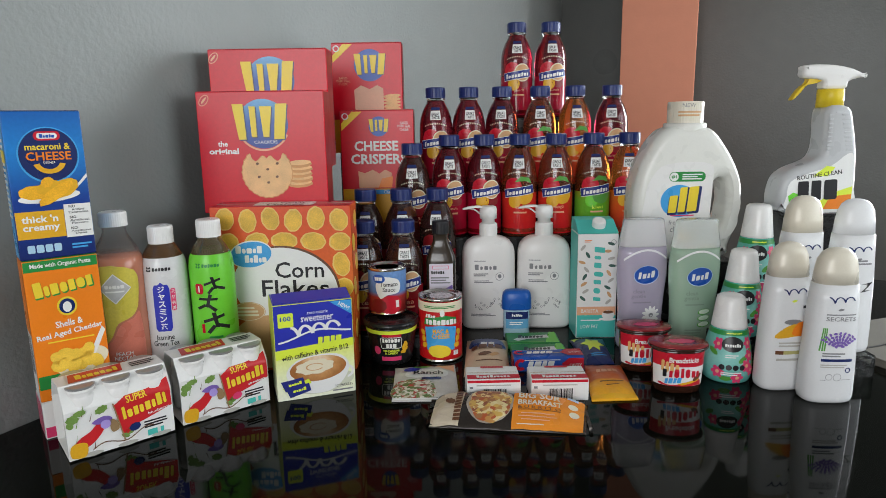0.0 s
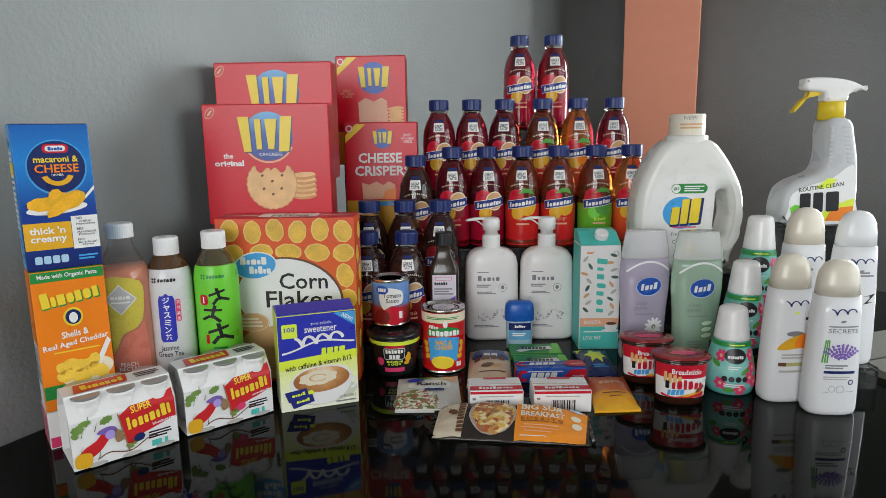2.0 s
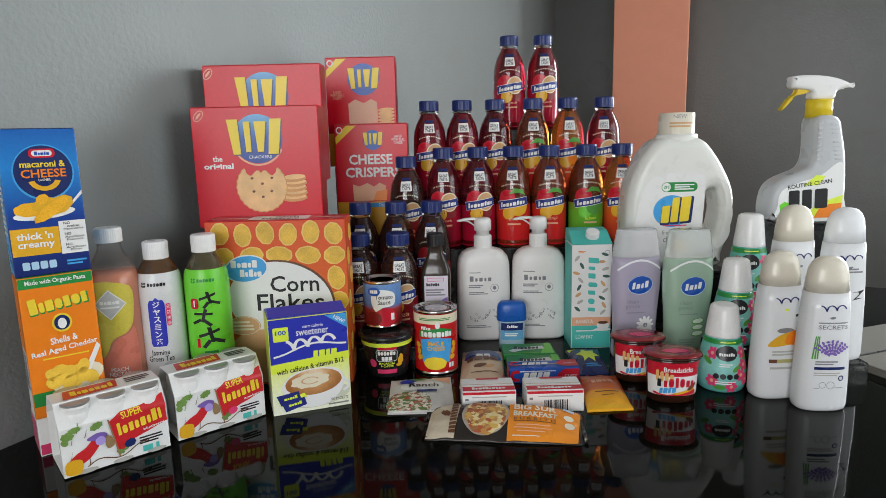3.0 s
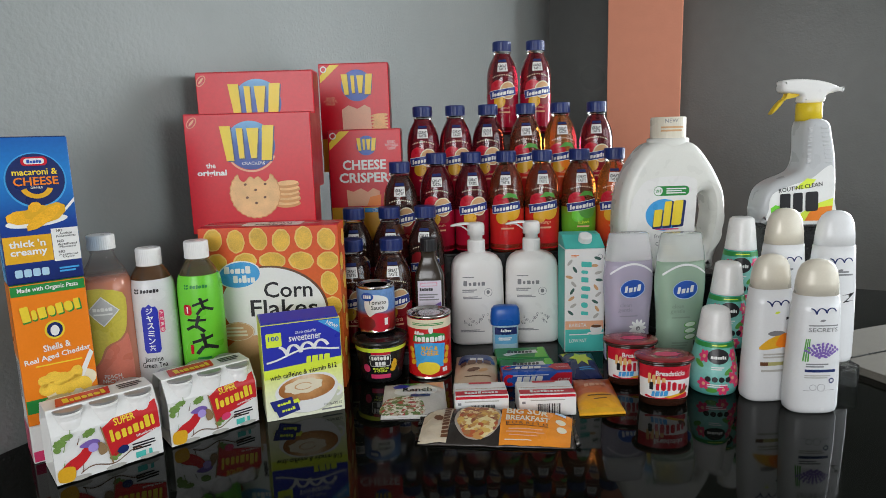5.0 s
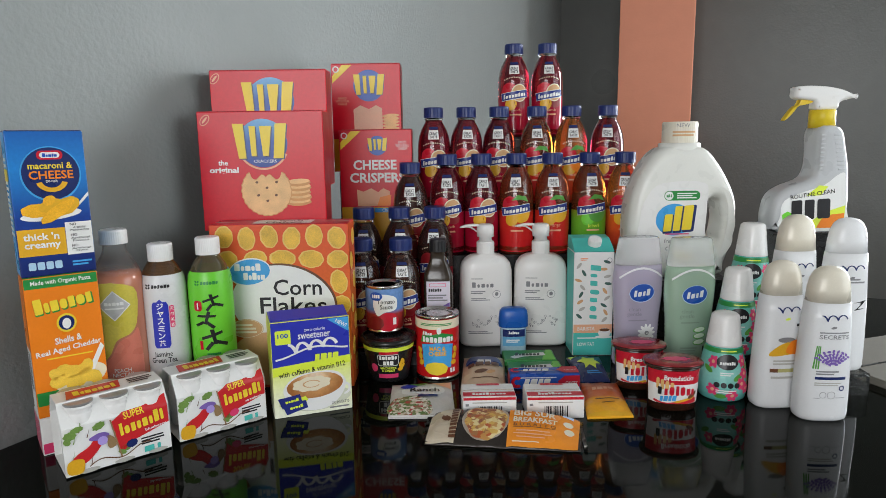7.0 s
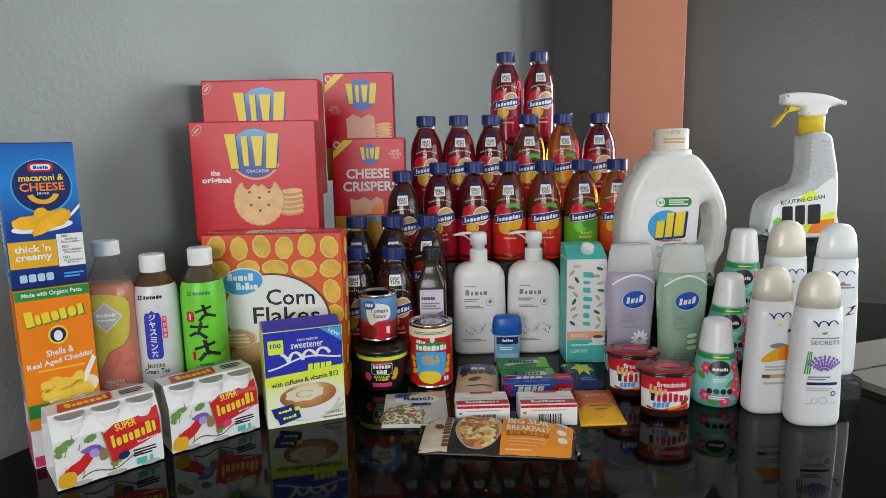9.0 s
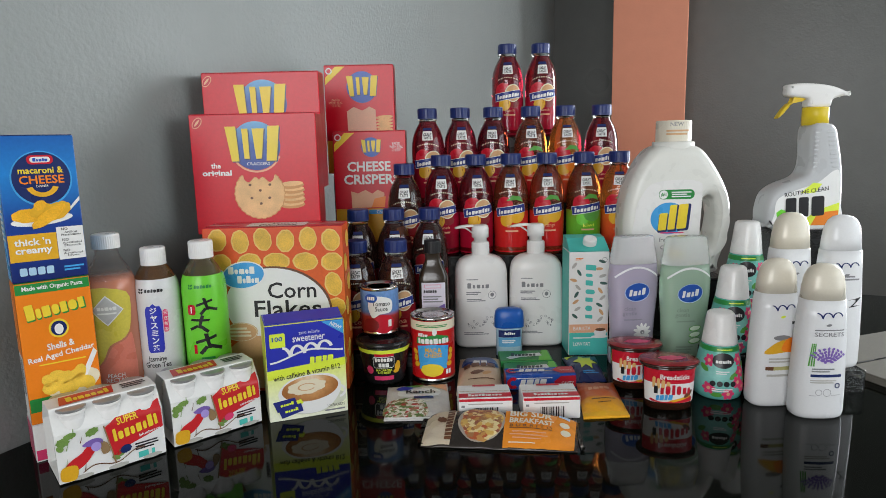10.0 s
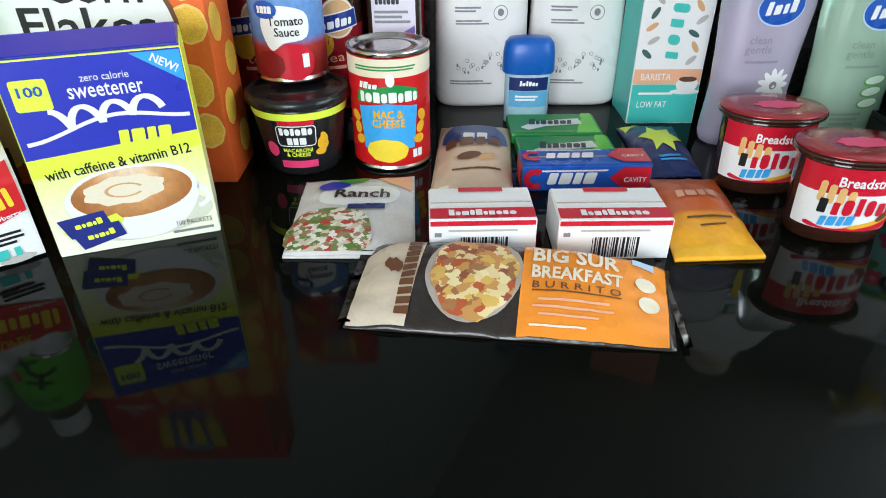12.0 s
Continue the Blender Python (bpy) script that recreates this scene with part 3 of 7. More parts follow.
def crisper_box(x, y, z, yaw=0.0, front=True):
    W, H, D = 0.13, 0.2, 0.05
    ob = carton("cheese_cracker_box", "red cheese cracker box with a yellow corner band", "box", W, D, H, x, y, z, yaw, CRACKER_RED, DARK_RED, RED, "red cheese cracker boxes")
    f = on_front(D)
    decal(ob, "yellow_foot", rect(-W / 2 + 0.001, 0.001, W / 2 - 0.001, 0.062), f, GOLD_YELLOW, 1)
    decal(ob, "corner_band", poly([(-0.063, 0.165), (-0.063, 0.178), (-0.044, 0.198), (-0.026, 0.198)]), f, YELLOW, 1, label="yellow corner band")
    decal(ob, "corner_mark", ring(-0.056, 0.19, 0.004, 0.006, n=18), f, WHITE, 2)
    s, cx, cy = (0.6, 0.003, 0.172) if front else (1.0, 0.005, 0.16)
    decal(ob, "emblem", ellipse(cx, cy, 0.029 * s, 0.029 * s), f, BLUE, 1)
    fan(ob, f, cx, cy + 0.002, 0.62 * s)
    if front:
        decal(ob, "lettering", words("CHEESE", -0.002, 0.138, 0.078, 0.018, 0.03), f, WHITE, 2)
        decal(ob, "lettering", words("CRISPERS", 0.002, 0.115, 0.10, 0.018, 0.03), f, WHITE, 2)
        decal(ob, "lettering", words("BAKED\nWITH REAL\nCHEESE", 0.048, 0.172, 0.024, 0.016), f, WHITE, 2)
        decal(ob, "cracker", poly([(-0.035, 0.064), (0.022, 0.064), (0.024, 0.09), (0.012, 0.096), (0.002, 0.089), (-0.01, 0.096), (-0.024, 0.09), (-0.036, 0.094)]), f, PEACH, 2)
        decal(ob, "cracker_shade", poly([(0.0, 0.064), (0.024, 0.064), (0.026, 0.084), (0.006, 0.08)]), f, ORANGE, 3)
        decal(ob, "blue_strip", rect(-0.005, 0.052, 0.05, 0.06), f, SKY, 2)
        decal(ob, "lettering", words("Cheddar", 0.022, 0.056, 0.026, 0.006), f, WHITE, 3)
    else:
        decal(ob, "lettering", words("BAKED\nWITH REAL\nCHEESE", -0.045, 0.132, 0.026, 0.015), f, PEACH, 2)
        decal(ob, "cracker", poly([(-0.024, 0.075), (0.03, 0.075), (0.029, 0.118), (0.018, 0.124), (0.004, 0.117), (-0.012, 0.124), (-0.025, 0.116)]), f, CAKE, 2)
        decal(ob, "cracker_stack", join(*[ellipse(0.045, 0.08 + 0.006 * k, 0.016, 0.0035, 4) for k in range(5)]), f, CRACKER, 1)
    return ob


cracker_box(-0.2945, 1.066, 0.254, 0, 0.208, 0.198)
cracker_box(-0.292, 1.121, 0.3255, 0, 0.2, 0.198)
for x_, y_, z_, k_, fr_ in ((-0.130, 1.315, 0.1949, 1.143, True), (-0.152, 1.371, 0.337, 1.118, False)):
    crisper_box(x_, y_, z_, 0, fr_).matrix_basis = pose(x_, y_ + 0.025 * k_, z_) @ Matrix.Diagonal((k_, k_ * 0.98, k_, 1))
FLAKE = paint("corn_flake_print", (0.74, 0.44, 0.05), 0.4, 0.3, 120)
FLAKE_EDGE = paint("corn_flake_edge", (0.80, 0.54, 0.14), 0.4, 0.15, 120)
CEREAL_ORANGE = blend("cereal_box_orange", [(0, (0.62, 0.10, 0.02)), (0.55, (0.74, 0.15, 0.03)), (1, (0.70, 0.09, 0.03))], "Z", 0, 0.27, 0.25)


def cereal_box():
    W, D, H = 0.222, 0.062, 0.272
    ob = carton("cereal_box", "orange corn flakes box with a white oval panel", "box", W, D, H, -0.256, 0.998, 0, 0, CEREAL_ORANGE, CEREAL_ORANGE, RED)
    f = on_front(D)
    spots = [(-0.088 + 0.036 * k, 0.253 - 0.003 * (k % 2), 0.0145, 0.0185, -4 + 5 * (k % 3)) for k in range(6)]
    spots += [(-0.04, 0.2165, 0.019, 0.015, 10), (0.004, 0.2175, 0.021, 0.014, 0), (0.05, 0.216, 0.020, 0.015, -6), (0.092, 0.215, 0.017, 0.015, 14),
              (0.093, 0.178, 0.014, 0.02, 5), (0.096, 0.14, 0.015, 0.016, 0), (0.092, 0.09, 0.014, 0.019, 12), (0.094, 0.05, 0.015, 0.016, -8), (-0.085, 0.214, 0.017, 0.017, 0), (0.06, 0.045, 0.017, 0.013, 20), (0.02, 0.03, 0.02, 0.014, 0), (-0.09, 0.03, 0.016, 0.014, 0)]
    for u, v, a, b, t in spots:
        fl = decal(ob, "flake_print", ellipse(u, v, a, b, t, 28, 0.05), f, FLAKE_EDGE, 1)
        decal(fl, "flake_middle", ellipse(u + 0.0005, v, a * 0.86, b * 0.88, t, 28, 0.07), f, FLAKE, 2)
    decal(ob, "panel_outline", ellipse(0.004, 0.142, 0.086, 0.067, -10, 48), f, BROWN, 3)
    decal(ob, "white_panel", ellipse(0.002, 0.1405, 0.0845, 0.0655, -10, 48), f, WHITE, 4, label="white oval panel")
    decal(ob, "blue_oval", ellipse(-0.05, 0.196, 0.035, 0.0225, 8, 40), f, WHITE, 5)
    decal(ob, "blue_oval_middle", ellipse(-0.05, 0.196, 0.033, 0.0205, 8, 40), f, SKY, 6, label="blue oval store mark")
    decal(ob, "mark", blocks(-0.053, 0.204, 0.044, 0.012, 5, 0, (0, 4)), f, WHITE, 7)
    decal(ob, "mark", blocks(-0.043, 0.189, 0.036, 0.012, 5, 0, (0, 2)), f, WHITE, 7)
    decal(ob, "lettering", words("Corn", 0.026, 0.170, 0.078, 0.0265, 0.012), f, BLACK, 6)
    decal(ob, "lettering", words("Flakes", 0.018, 0.140, 0.108, 0.0275, 0.012), f, BLACK, 6)
    decal(ob, "bowl_print", ellipse(-0.03, 0.05, 0.06, 0.045, 0, 40), f, TAN, 5)
    decal(ob, "brown_seal", ellipse(-0.06, 0.102, 0.027, 0.016, 0, 32), f, TAN, 7)
    decal(ob, "seal_rim", ring(-0.06, 0.102, 0.025, 0.0262, squash=0.58), f, CREAM, 8)
    decal(ob, "small_print", lines(-0.06, 0.102, 0.036, 0.018, 3), f, CREAM, 8)
    t = on_top(H + 0.0012)
    decal(ob, "top_panel", rect(-0.045, -0.024, 0.05, 0.02, 0.006), t, WHITE, 1)
    decal(ob, "lettering", words("Corn", 0.012, 0.008, 0.04, 0.012, 0.02), t, BLACK, 2)
    decal(ob, "lettering", words("Flakes", 0.006, -0.012, 0.06, 0.016, 0.02), t, BLACK, 2)
    r = on_right(W)
    for k in range(7):
        decal(ob, "flake_print", ellipse(0.012 * (-1) ** k, 0.03 + 0.036 * k, 0.014, 0.016, 10 * k, 24, 0.06), r, FLAKE, 2)


cereal_box()

# sweetener box
LEAF_PALE = paint("pale_grey_print", (0.62, 0.64, 0.50), 0.4, 0.06)
SACHET = paint("sachet_blue", (0.02, 0.03, 0.2), 0.35)
COFFEE = blend("coffee_print", [(0, (0.82, 0.66, 0.48)), (0.35, (0.74, 0.50, 0.28)), (0.6, (0.55, 0.27, 0.10)), (1, (0.36, 0.14, 0.04))], kind="RADIAL", centre=(0.004, -0.035, 0.058), low=0, high=0.04, vary=0.12)


def sweetener_box():
    W, D, H = 0.115, 0.066, 0.146
    LIME_PALE = blend("lime_to_white", [(0, (0.86, 0.88, 0.70)), (0.25, (0.84, 0.88, 0.55)), (0.6, (0.74, 0.82, 0.10))], "Z", 0, 0.14, 0.3)
    ob = carton("sweetener_box", "blue and lime sweetener box with a coffee cup print", "box", W, D, H, -0.190, 0.892, 0, 19.5, LIME_PALE, LIME_PALE, ROYAL)
    f = on_front(D)
    decal(ob, "blue_panel", poly([(-W / 2 + 0.001, 0.078), (W / 2 - 0.001, 0.086), (W / 2 - 0.001, H - 0.001), (-W / 2 + 0.001, H - 0.001)]), f, ROYAL, 1, label="royal blue upper panel")
    decal(ob, "count_patch", rect(-0.051, 0.112, -0.029, 0.133, 0.002), f, LIME, 2)
    decal(ob, "lettering", words("100", -0.04, 0.125, 0.015, 0.007, 0.02), f, BLUE, 3)
    decal(ob, "corner_flash", poly([(0.024, H - 0.002), (0.056, H - 0.002), (0.056, 0.122)]), f, SKY, 2)
    decal(ob, "lettering", words("NEW!", 0.045, 0.136, 0.018, 0.006, 0.02, -32), f, WHITE, 3)
    decal(ob, "lettering", words("zero calorie", 0.006, 0.131, 0.03, 0.005), f, WHITE, 2)
    decal(ob, "lettering", words("sweetener", 0.005, 0.122, 0.047, 0.009, 0.01), f, WHITE, 2)
    swoosh = [(-0.052 + 0.106 * k / 24, 0.093 + 0.005 * math.sin(k / 24 * 6.0 - 1.6) + 0.009 * k / 24) for k in range(25)]
    decal(ob, "mark", join(poly(swoosh + [(x, y + 0.0028) for x, y in reversed(swoosh)]), squiggle(0.002, 0.107, 0.07, 0.015, 3.5, 0.0021, 6, 0.3)), f, WHITE, 4, label="white handwritten-style mark")
    decal(ob, "mark", blocks(0.022, 0.087, 0.036, 0.011, 4, 0.08), f, LIME, 4)
    decal(ob, "lime_band", poly([(-W / 2 + 0.001, 0.064), (W / 2 - 0.001, 0.074), (W / 2 - 0.001, 0.0855), (-W / 2 + 0.001, 0.0775)]), f, LIME, 1)
    decal(ob, "lettering", words("with caffeine & vitamin B12", 0.0, 0.0695, 0.098, 0.008, 0.01, 4.6), f, BLACK, 2)
    decal(ob, "saucer", ellipse(0.010, 0.022, 0.046, 0.017, 4, 40), f, LEAF_PALE, 1)
    decal(ob, "cup", poly(smooth_loop([(-0.043, 0.044), (-0.036, 0.024), (-0.014, 0.008), (0.018, 0.007), (0.040, 0.022), (0.049, 0.046), (0.03, 0.064), (-0.02, 0.063)])), f, WHITE, 2)
    decal(ob, "handle_print", ring(0.046, 0.034, 0.0065, 0.010, -90, 80, 16), f, WHITE, 2)
    decal(ob, "coffee", ellipse(0.003, 0.0445, 0.0415, 0.0195, 2, 40), f, COFFEE, 3)
    decal(ob, "foam", ellipse(-0.002, 0.0475, 0.027, 0.0115, 6, 32, 0.14), f, CREAM, 4)
    decal(ob, "foam_swirl", ring(-0.002, 0.0475, 0.011, 0.0135, 20, 330, 24, 0.42), f, TAN, 5)
    decal(ob, "packet_shadow", poly([(-0.05, 0.02), (-0.012, 0.03), (-0.008, 0.024), (-0.036, 0.004)]), f, LIME, 4)
    for k in range(2):
        decal(ob, "packet_print", poly([(-0.052 + 0.006 * k, 0.03 - 0.01 * k), (-0.02 + 0.008 * k, 0.034 - 0.01 * k), (-0.017 + 0.008 * k, 0.022 - 0.01 * k), (-0.046 + 0.006 * k, 0.014 - 0.01 * k)]), f, SACHET, 5 + k)
        decal(ob, "packet_mark", blocks(-0.032 + 0.006 * k, 0.0255 - 0.01 * k, 0.02, 0.005, 5, 0, (4,), 8), f, LIME, 7)
    decal(ob, "lettering", words("100 PACKETS", 0.04, 0.013, 0.026, 0.0042), f, BLACK, 2)
    decal(ob, "small_print", lines(0.038, 0.006, 0.03, 0.004, 1, 0), f, GREY_TEXT, 2)
    decal(ob, "top_strip", rect(-0.03, -0.026, 0.03, -0.012), on_top(H + 0.0012), LIME, 1)
    # the tuck flap stands a little open
    part("open_flap", box_bm(-W / 2 + 0.002, W / 2 - 0.002, 0, 0.03, 0, 0.0008), ROYAL, ob, "", False, pose(0, -D / 2 + 0.003, H + 0.0012, 14, 0, 0))


sweetener_box()

# stacked pasta boxes at the end of the table, on a striped carton
PASTA_BLUE = blend("pasta_box_blue", [(0, (0.01, 0.022, 0.13)), (0.4, (0.012, 0.05, 0.28)), (0.75, (0.02, 0.22, 0.60)), (1, (0.015, 0.12, 0.42))], "Z", 0, 0.18, 0.3)
CHEESE = paint("cheese_sauce_print", (0.84, 0.43, 0.02), 0.35, 0.25, 110)
SHELL = paint("pasta_shell_print", (0.85, 0.55, 0.06), 0.4, 0.2, 110)
PASTA_ORANGE = paint("orange_pasta_box", (0.84, 0.22, 0.012), 0.32, 0.04)
PX, PY, PYAW = -0.487, 0.795, 38.0

ob = carton("striped_carton", "pink and white striped carton under the pasta boxes", "box", 0.084, 0.06, 0.05, PX, PY, 0, PYAW, WHITE, WHITE, WHITE)
for k in range(5):
    decal(ob, "stripe", rect(-0.028 + 0.0115 * k, 0.002, -0.0215 + 0.0115 * k, 0.048), on_left(0.084), PINK, 2)
decal(ob, "stripe", rect(-0.041, 0.002, 0.041, 0.016), on_front(0.06), PINK, 1)
ob = carton("pasta_box", "orange shell pasta box with a green band", "box", 0.084, 0.046, 0.185, PX, PY, 0.0515, PYAW, PASTA_ORANGE, WHITE, GREEN)
f = lambda u, v, h: (u * 0.913, -0.023 - h, v)
decal(ob, "green_band", rect(-0.045, 0.171, 0.045, 0.184), f, GREEN, 1)
decal(ob, "lettering", words("Made with Organic Pasta", 0, 0.1775, 0.074, 0.0075, 0.02), f, WHITE, 2)
decal(ob, "green_band", rect(-0.045, 0.016, 0.045, 0.034), f, GREEN, 1)
decal(ob, "mark", blocks(0, 0.15, 0.076, 0.022, 7, 0, (0,), 7), f, GREEN, 2)
decal(ob, "mark", blocks(-0.001, 0.151, 0.074, 0.02, 7, 0, (0,), 7), f, YELLOW, 3, label="yellow mark with green shade")
decal(ob, "seal", ellipse(0.001, 0.122, 0.0125, 0.0125), f, YELLOW, 2)
decal(ob, "seal_middle", ellipse(0.001, 0.122, 0.0098, 0.0098), f, NAVY, 3)
decal(ob, "seal_shape", ellipse(0.001, 0.121, 0.0055, 0.007), f, WHITE, 4)
decal(ob, "lettering", words("Shells &", 0.001, 0.1, 0.034, 0.009, 0.02, 4), f, WHITE, 2)
decal(ob, "lettering", words("Real Aged Cheddar", 0.001, 0.087, 0.083, 0.0095, 0.02, 5), f, WHITE, 2)
decal(ob, "small_print", lines(0.001, 0.077, 0.058, 0.003, 1, 0), f, YELLOW, 2)
decal(ob, "bowl_print", ellipse(0.012, 0.045, 0.034, 0.017, 12), f, CREAM, 2)
decal(ob, "spoon_print", poly([(0.02, 0.05), (0.026, 0.046), (0.045, 0.082), (0.041, 0.088)]), f, WHITE, 3)
for k in range(11):
    a, b = -0.018 + 0.0095 * (k % 6), 0.044 + 0.012 * (k // 6) + 0.003 * math.sin(k * 2)
    sh = decal(ob, "shell_print", ellipse(a, b, 0.0105, 0.0082, 25 * k, 18, 0.06), f, SHELL, 3 + k % 3)
decal(ob, "seal", ring(0.036, 0.026, 0.006, 0.0075), f, BROWN, 3)
decal(ob, "small_print", lines(0.036, 0.026, 0.008, 0.005, 2), f, BROWN, 3)
s = on_left(0.084)
decal(ob, "orange_strip", rect(-0.022, 0.09, 0.022, 0.184), s, PASTA_ORANGE, 2)
decal(ob, "small_print", lines(0, 0.06, 0.036, 0.05, 12), s, GREY_TEXT, 2)

ob = carton("pasta_box", "dark blue macaroni and cheese dinner box", "box", 0.084, 0.046, 0.181, PX, PY, 0.238, PYAW, PASTA_BLUE, SKY, NAVY)
decal(ob, "emblem_halo", ellipse(0.003, 0.128, 0.0365, 0.0345, 0, 40), f, SKY, 1)
decal(ob, "emblem", ellipse(0.003, 0.1285, 0.0345, 0.0325, 0, 40), f, NAVY, 2, label="navy round emblem")
decal(ob, "mark_rim", rect(-0.012, 0.146, 0.019, 0.157, 0.005), f, RED, 3)
decal(ob, "mark", rect(-0.0085, 0.148, 0.0155, 0.155, 0.0035), f, WHITE, 4)
decal(ob, "mark", blocks(0.0035, 0.1515, 0.018, 0.0045, 5, 0, (0, 3)), f, BLUE, 5)
decal(ob, "lettering", words("macaroni &", 0.003, 0.1385, 0.053, 0.008, 0.02), f, YELLOW, 4)
decal(ob, "lettering", words("CHEESE", 0.003, 0.127, 0.053, 0.0105, 0.02), f, ORANGE, 4)
decal(ob, "lettering", words("DINNER", 0.003, 0.119, 0.014, 0.0028), f, WHITE, 4)
decal(ob, "macaroni", ring(0.003, 0.121, 0.0125, 0.0195, 195, 345, squash=0.8), f, GOLD_YELLOW, 4)
decal(ob, "spoon_print", join(ellipse(-0.002, 0.077, 0.037, 0.007, 4), poly([(0.028, 0.082), (0.03, 0.088), (0.0455, 0.104), (0.0455, 0.099)])), f, WHITE, 3)
for k, (a, b, ra, rb) in enumerate(((-0.018, 0.083, 0.019, 0.009), (0.0, 0.088, 0.016, 0.009), (-0.003, 0.095, 0.008, 0.006), (0.017, 0.087, 0.018, 0.010), (0.006, 0.081, 0.026, 0.007))):
    decal(ob, "sauce_print", ellipse(a, b, ra, rb, 8 * k, 26, 0.08), f, CHEESE if k % 2 == 0 else GOLD_YELLOW, 4 + k)
decal(ob, "yellow_panel", rect(-0.045, 0.026, 0.012, 0.06), f, GOLD_YELLOW, 1)
decal(ob, "white_panel", rect(0.0125, 0.024, 0.0455, 0.066), f, WHITE, 1)
decal(ob, "lettering", words("thick 'n\ncreamy", -0.0165, 0.044, 0.044, 0.022, 0.025), f, WHITE, 2)
for k, w in enumerate(("Artificial\nPreservatives", "Artificial\nFlavors", "Artificial\nDyes")):
    decal(ob, "lettering", words("NO", 0.0225, 0.063 - 0.0138 * k, 0.008, 0.0035, 0.02), f, BLACK, 2)
    decal(ob, "lettering", words(w, 0.030, 0.0573 - 0.0138 * k, 0.024, 0.0062, 0.01), f, BLACK, 2)
decal(ob, "badge", join(*[rect(-0.036 + 0.0105 * k, 0.008, -0.0272 + 0.0105 * k, 0.018, 0.002) for k in range(4)]), f, paint("pale_blue_print", (0.4, 0.6, 0.75), 0.4), 1)
decal(ob, "small_print", lines(0.03, 0.0125, 0.026, 0.008, 2), f, SKY, 1)
decal(ob, "small_print", lines(0, 0.1, 0.036, 0.1, 14), s, WHITE, 2)
decal(ob, "yellow_strip", rect(-0.02, 0.12, 0.02, 0.135), s, YELLOW, 3)

# six-packs of little yogurt bottles
LEAF_GREY = paint("grey_leaf_print", (0.45, 0.44, 0.40), 0.4, 0.1)
FOIL = paint("dull_foil", (0.40, 0.40, 0.39), 0.35, 0.12, metal=0.55)
GRASS = paint("grass_print", (0.16, 0.28, 0.06), 0.5, 0.3, 90)
PALE_VIOLET = paint("pale_violet_print", (0.42, 0.32, 0.72), 0.35, 0.06)
WOOD_PRINT = paint("wood_print", (0.30, 0.19, 0.09), 0.45, 0.15)
FLAG_RED = paint("flag_red", (0.58, 0.02, 0.025), 0.35, 0.08)


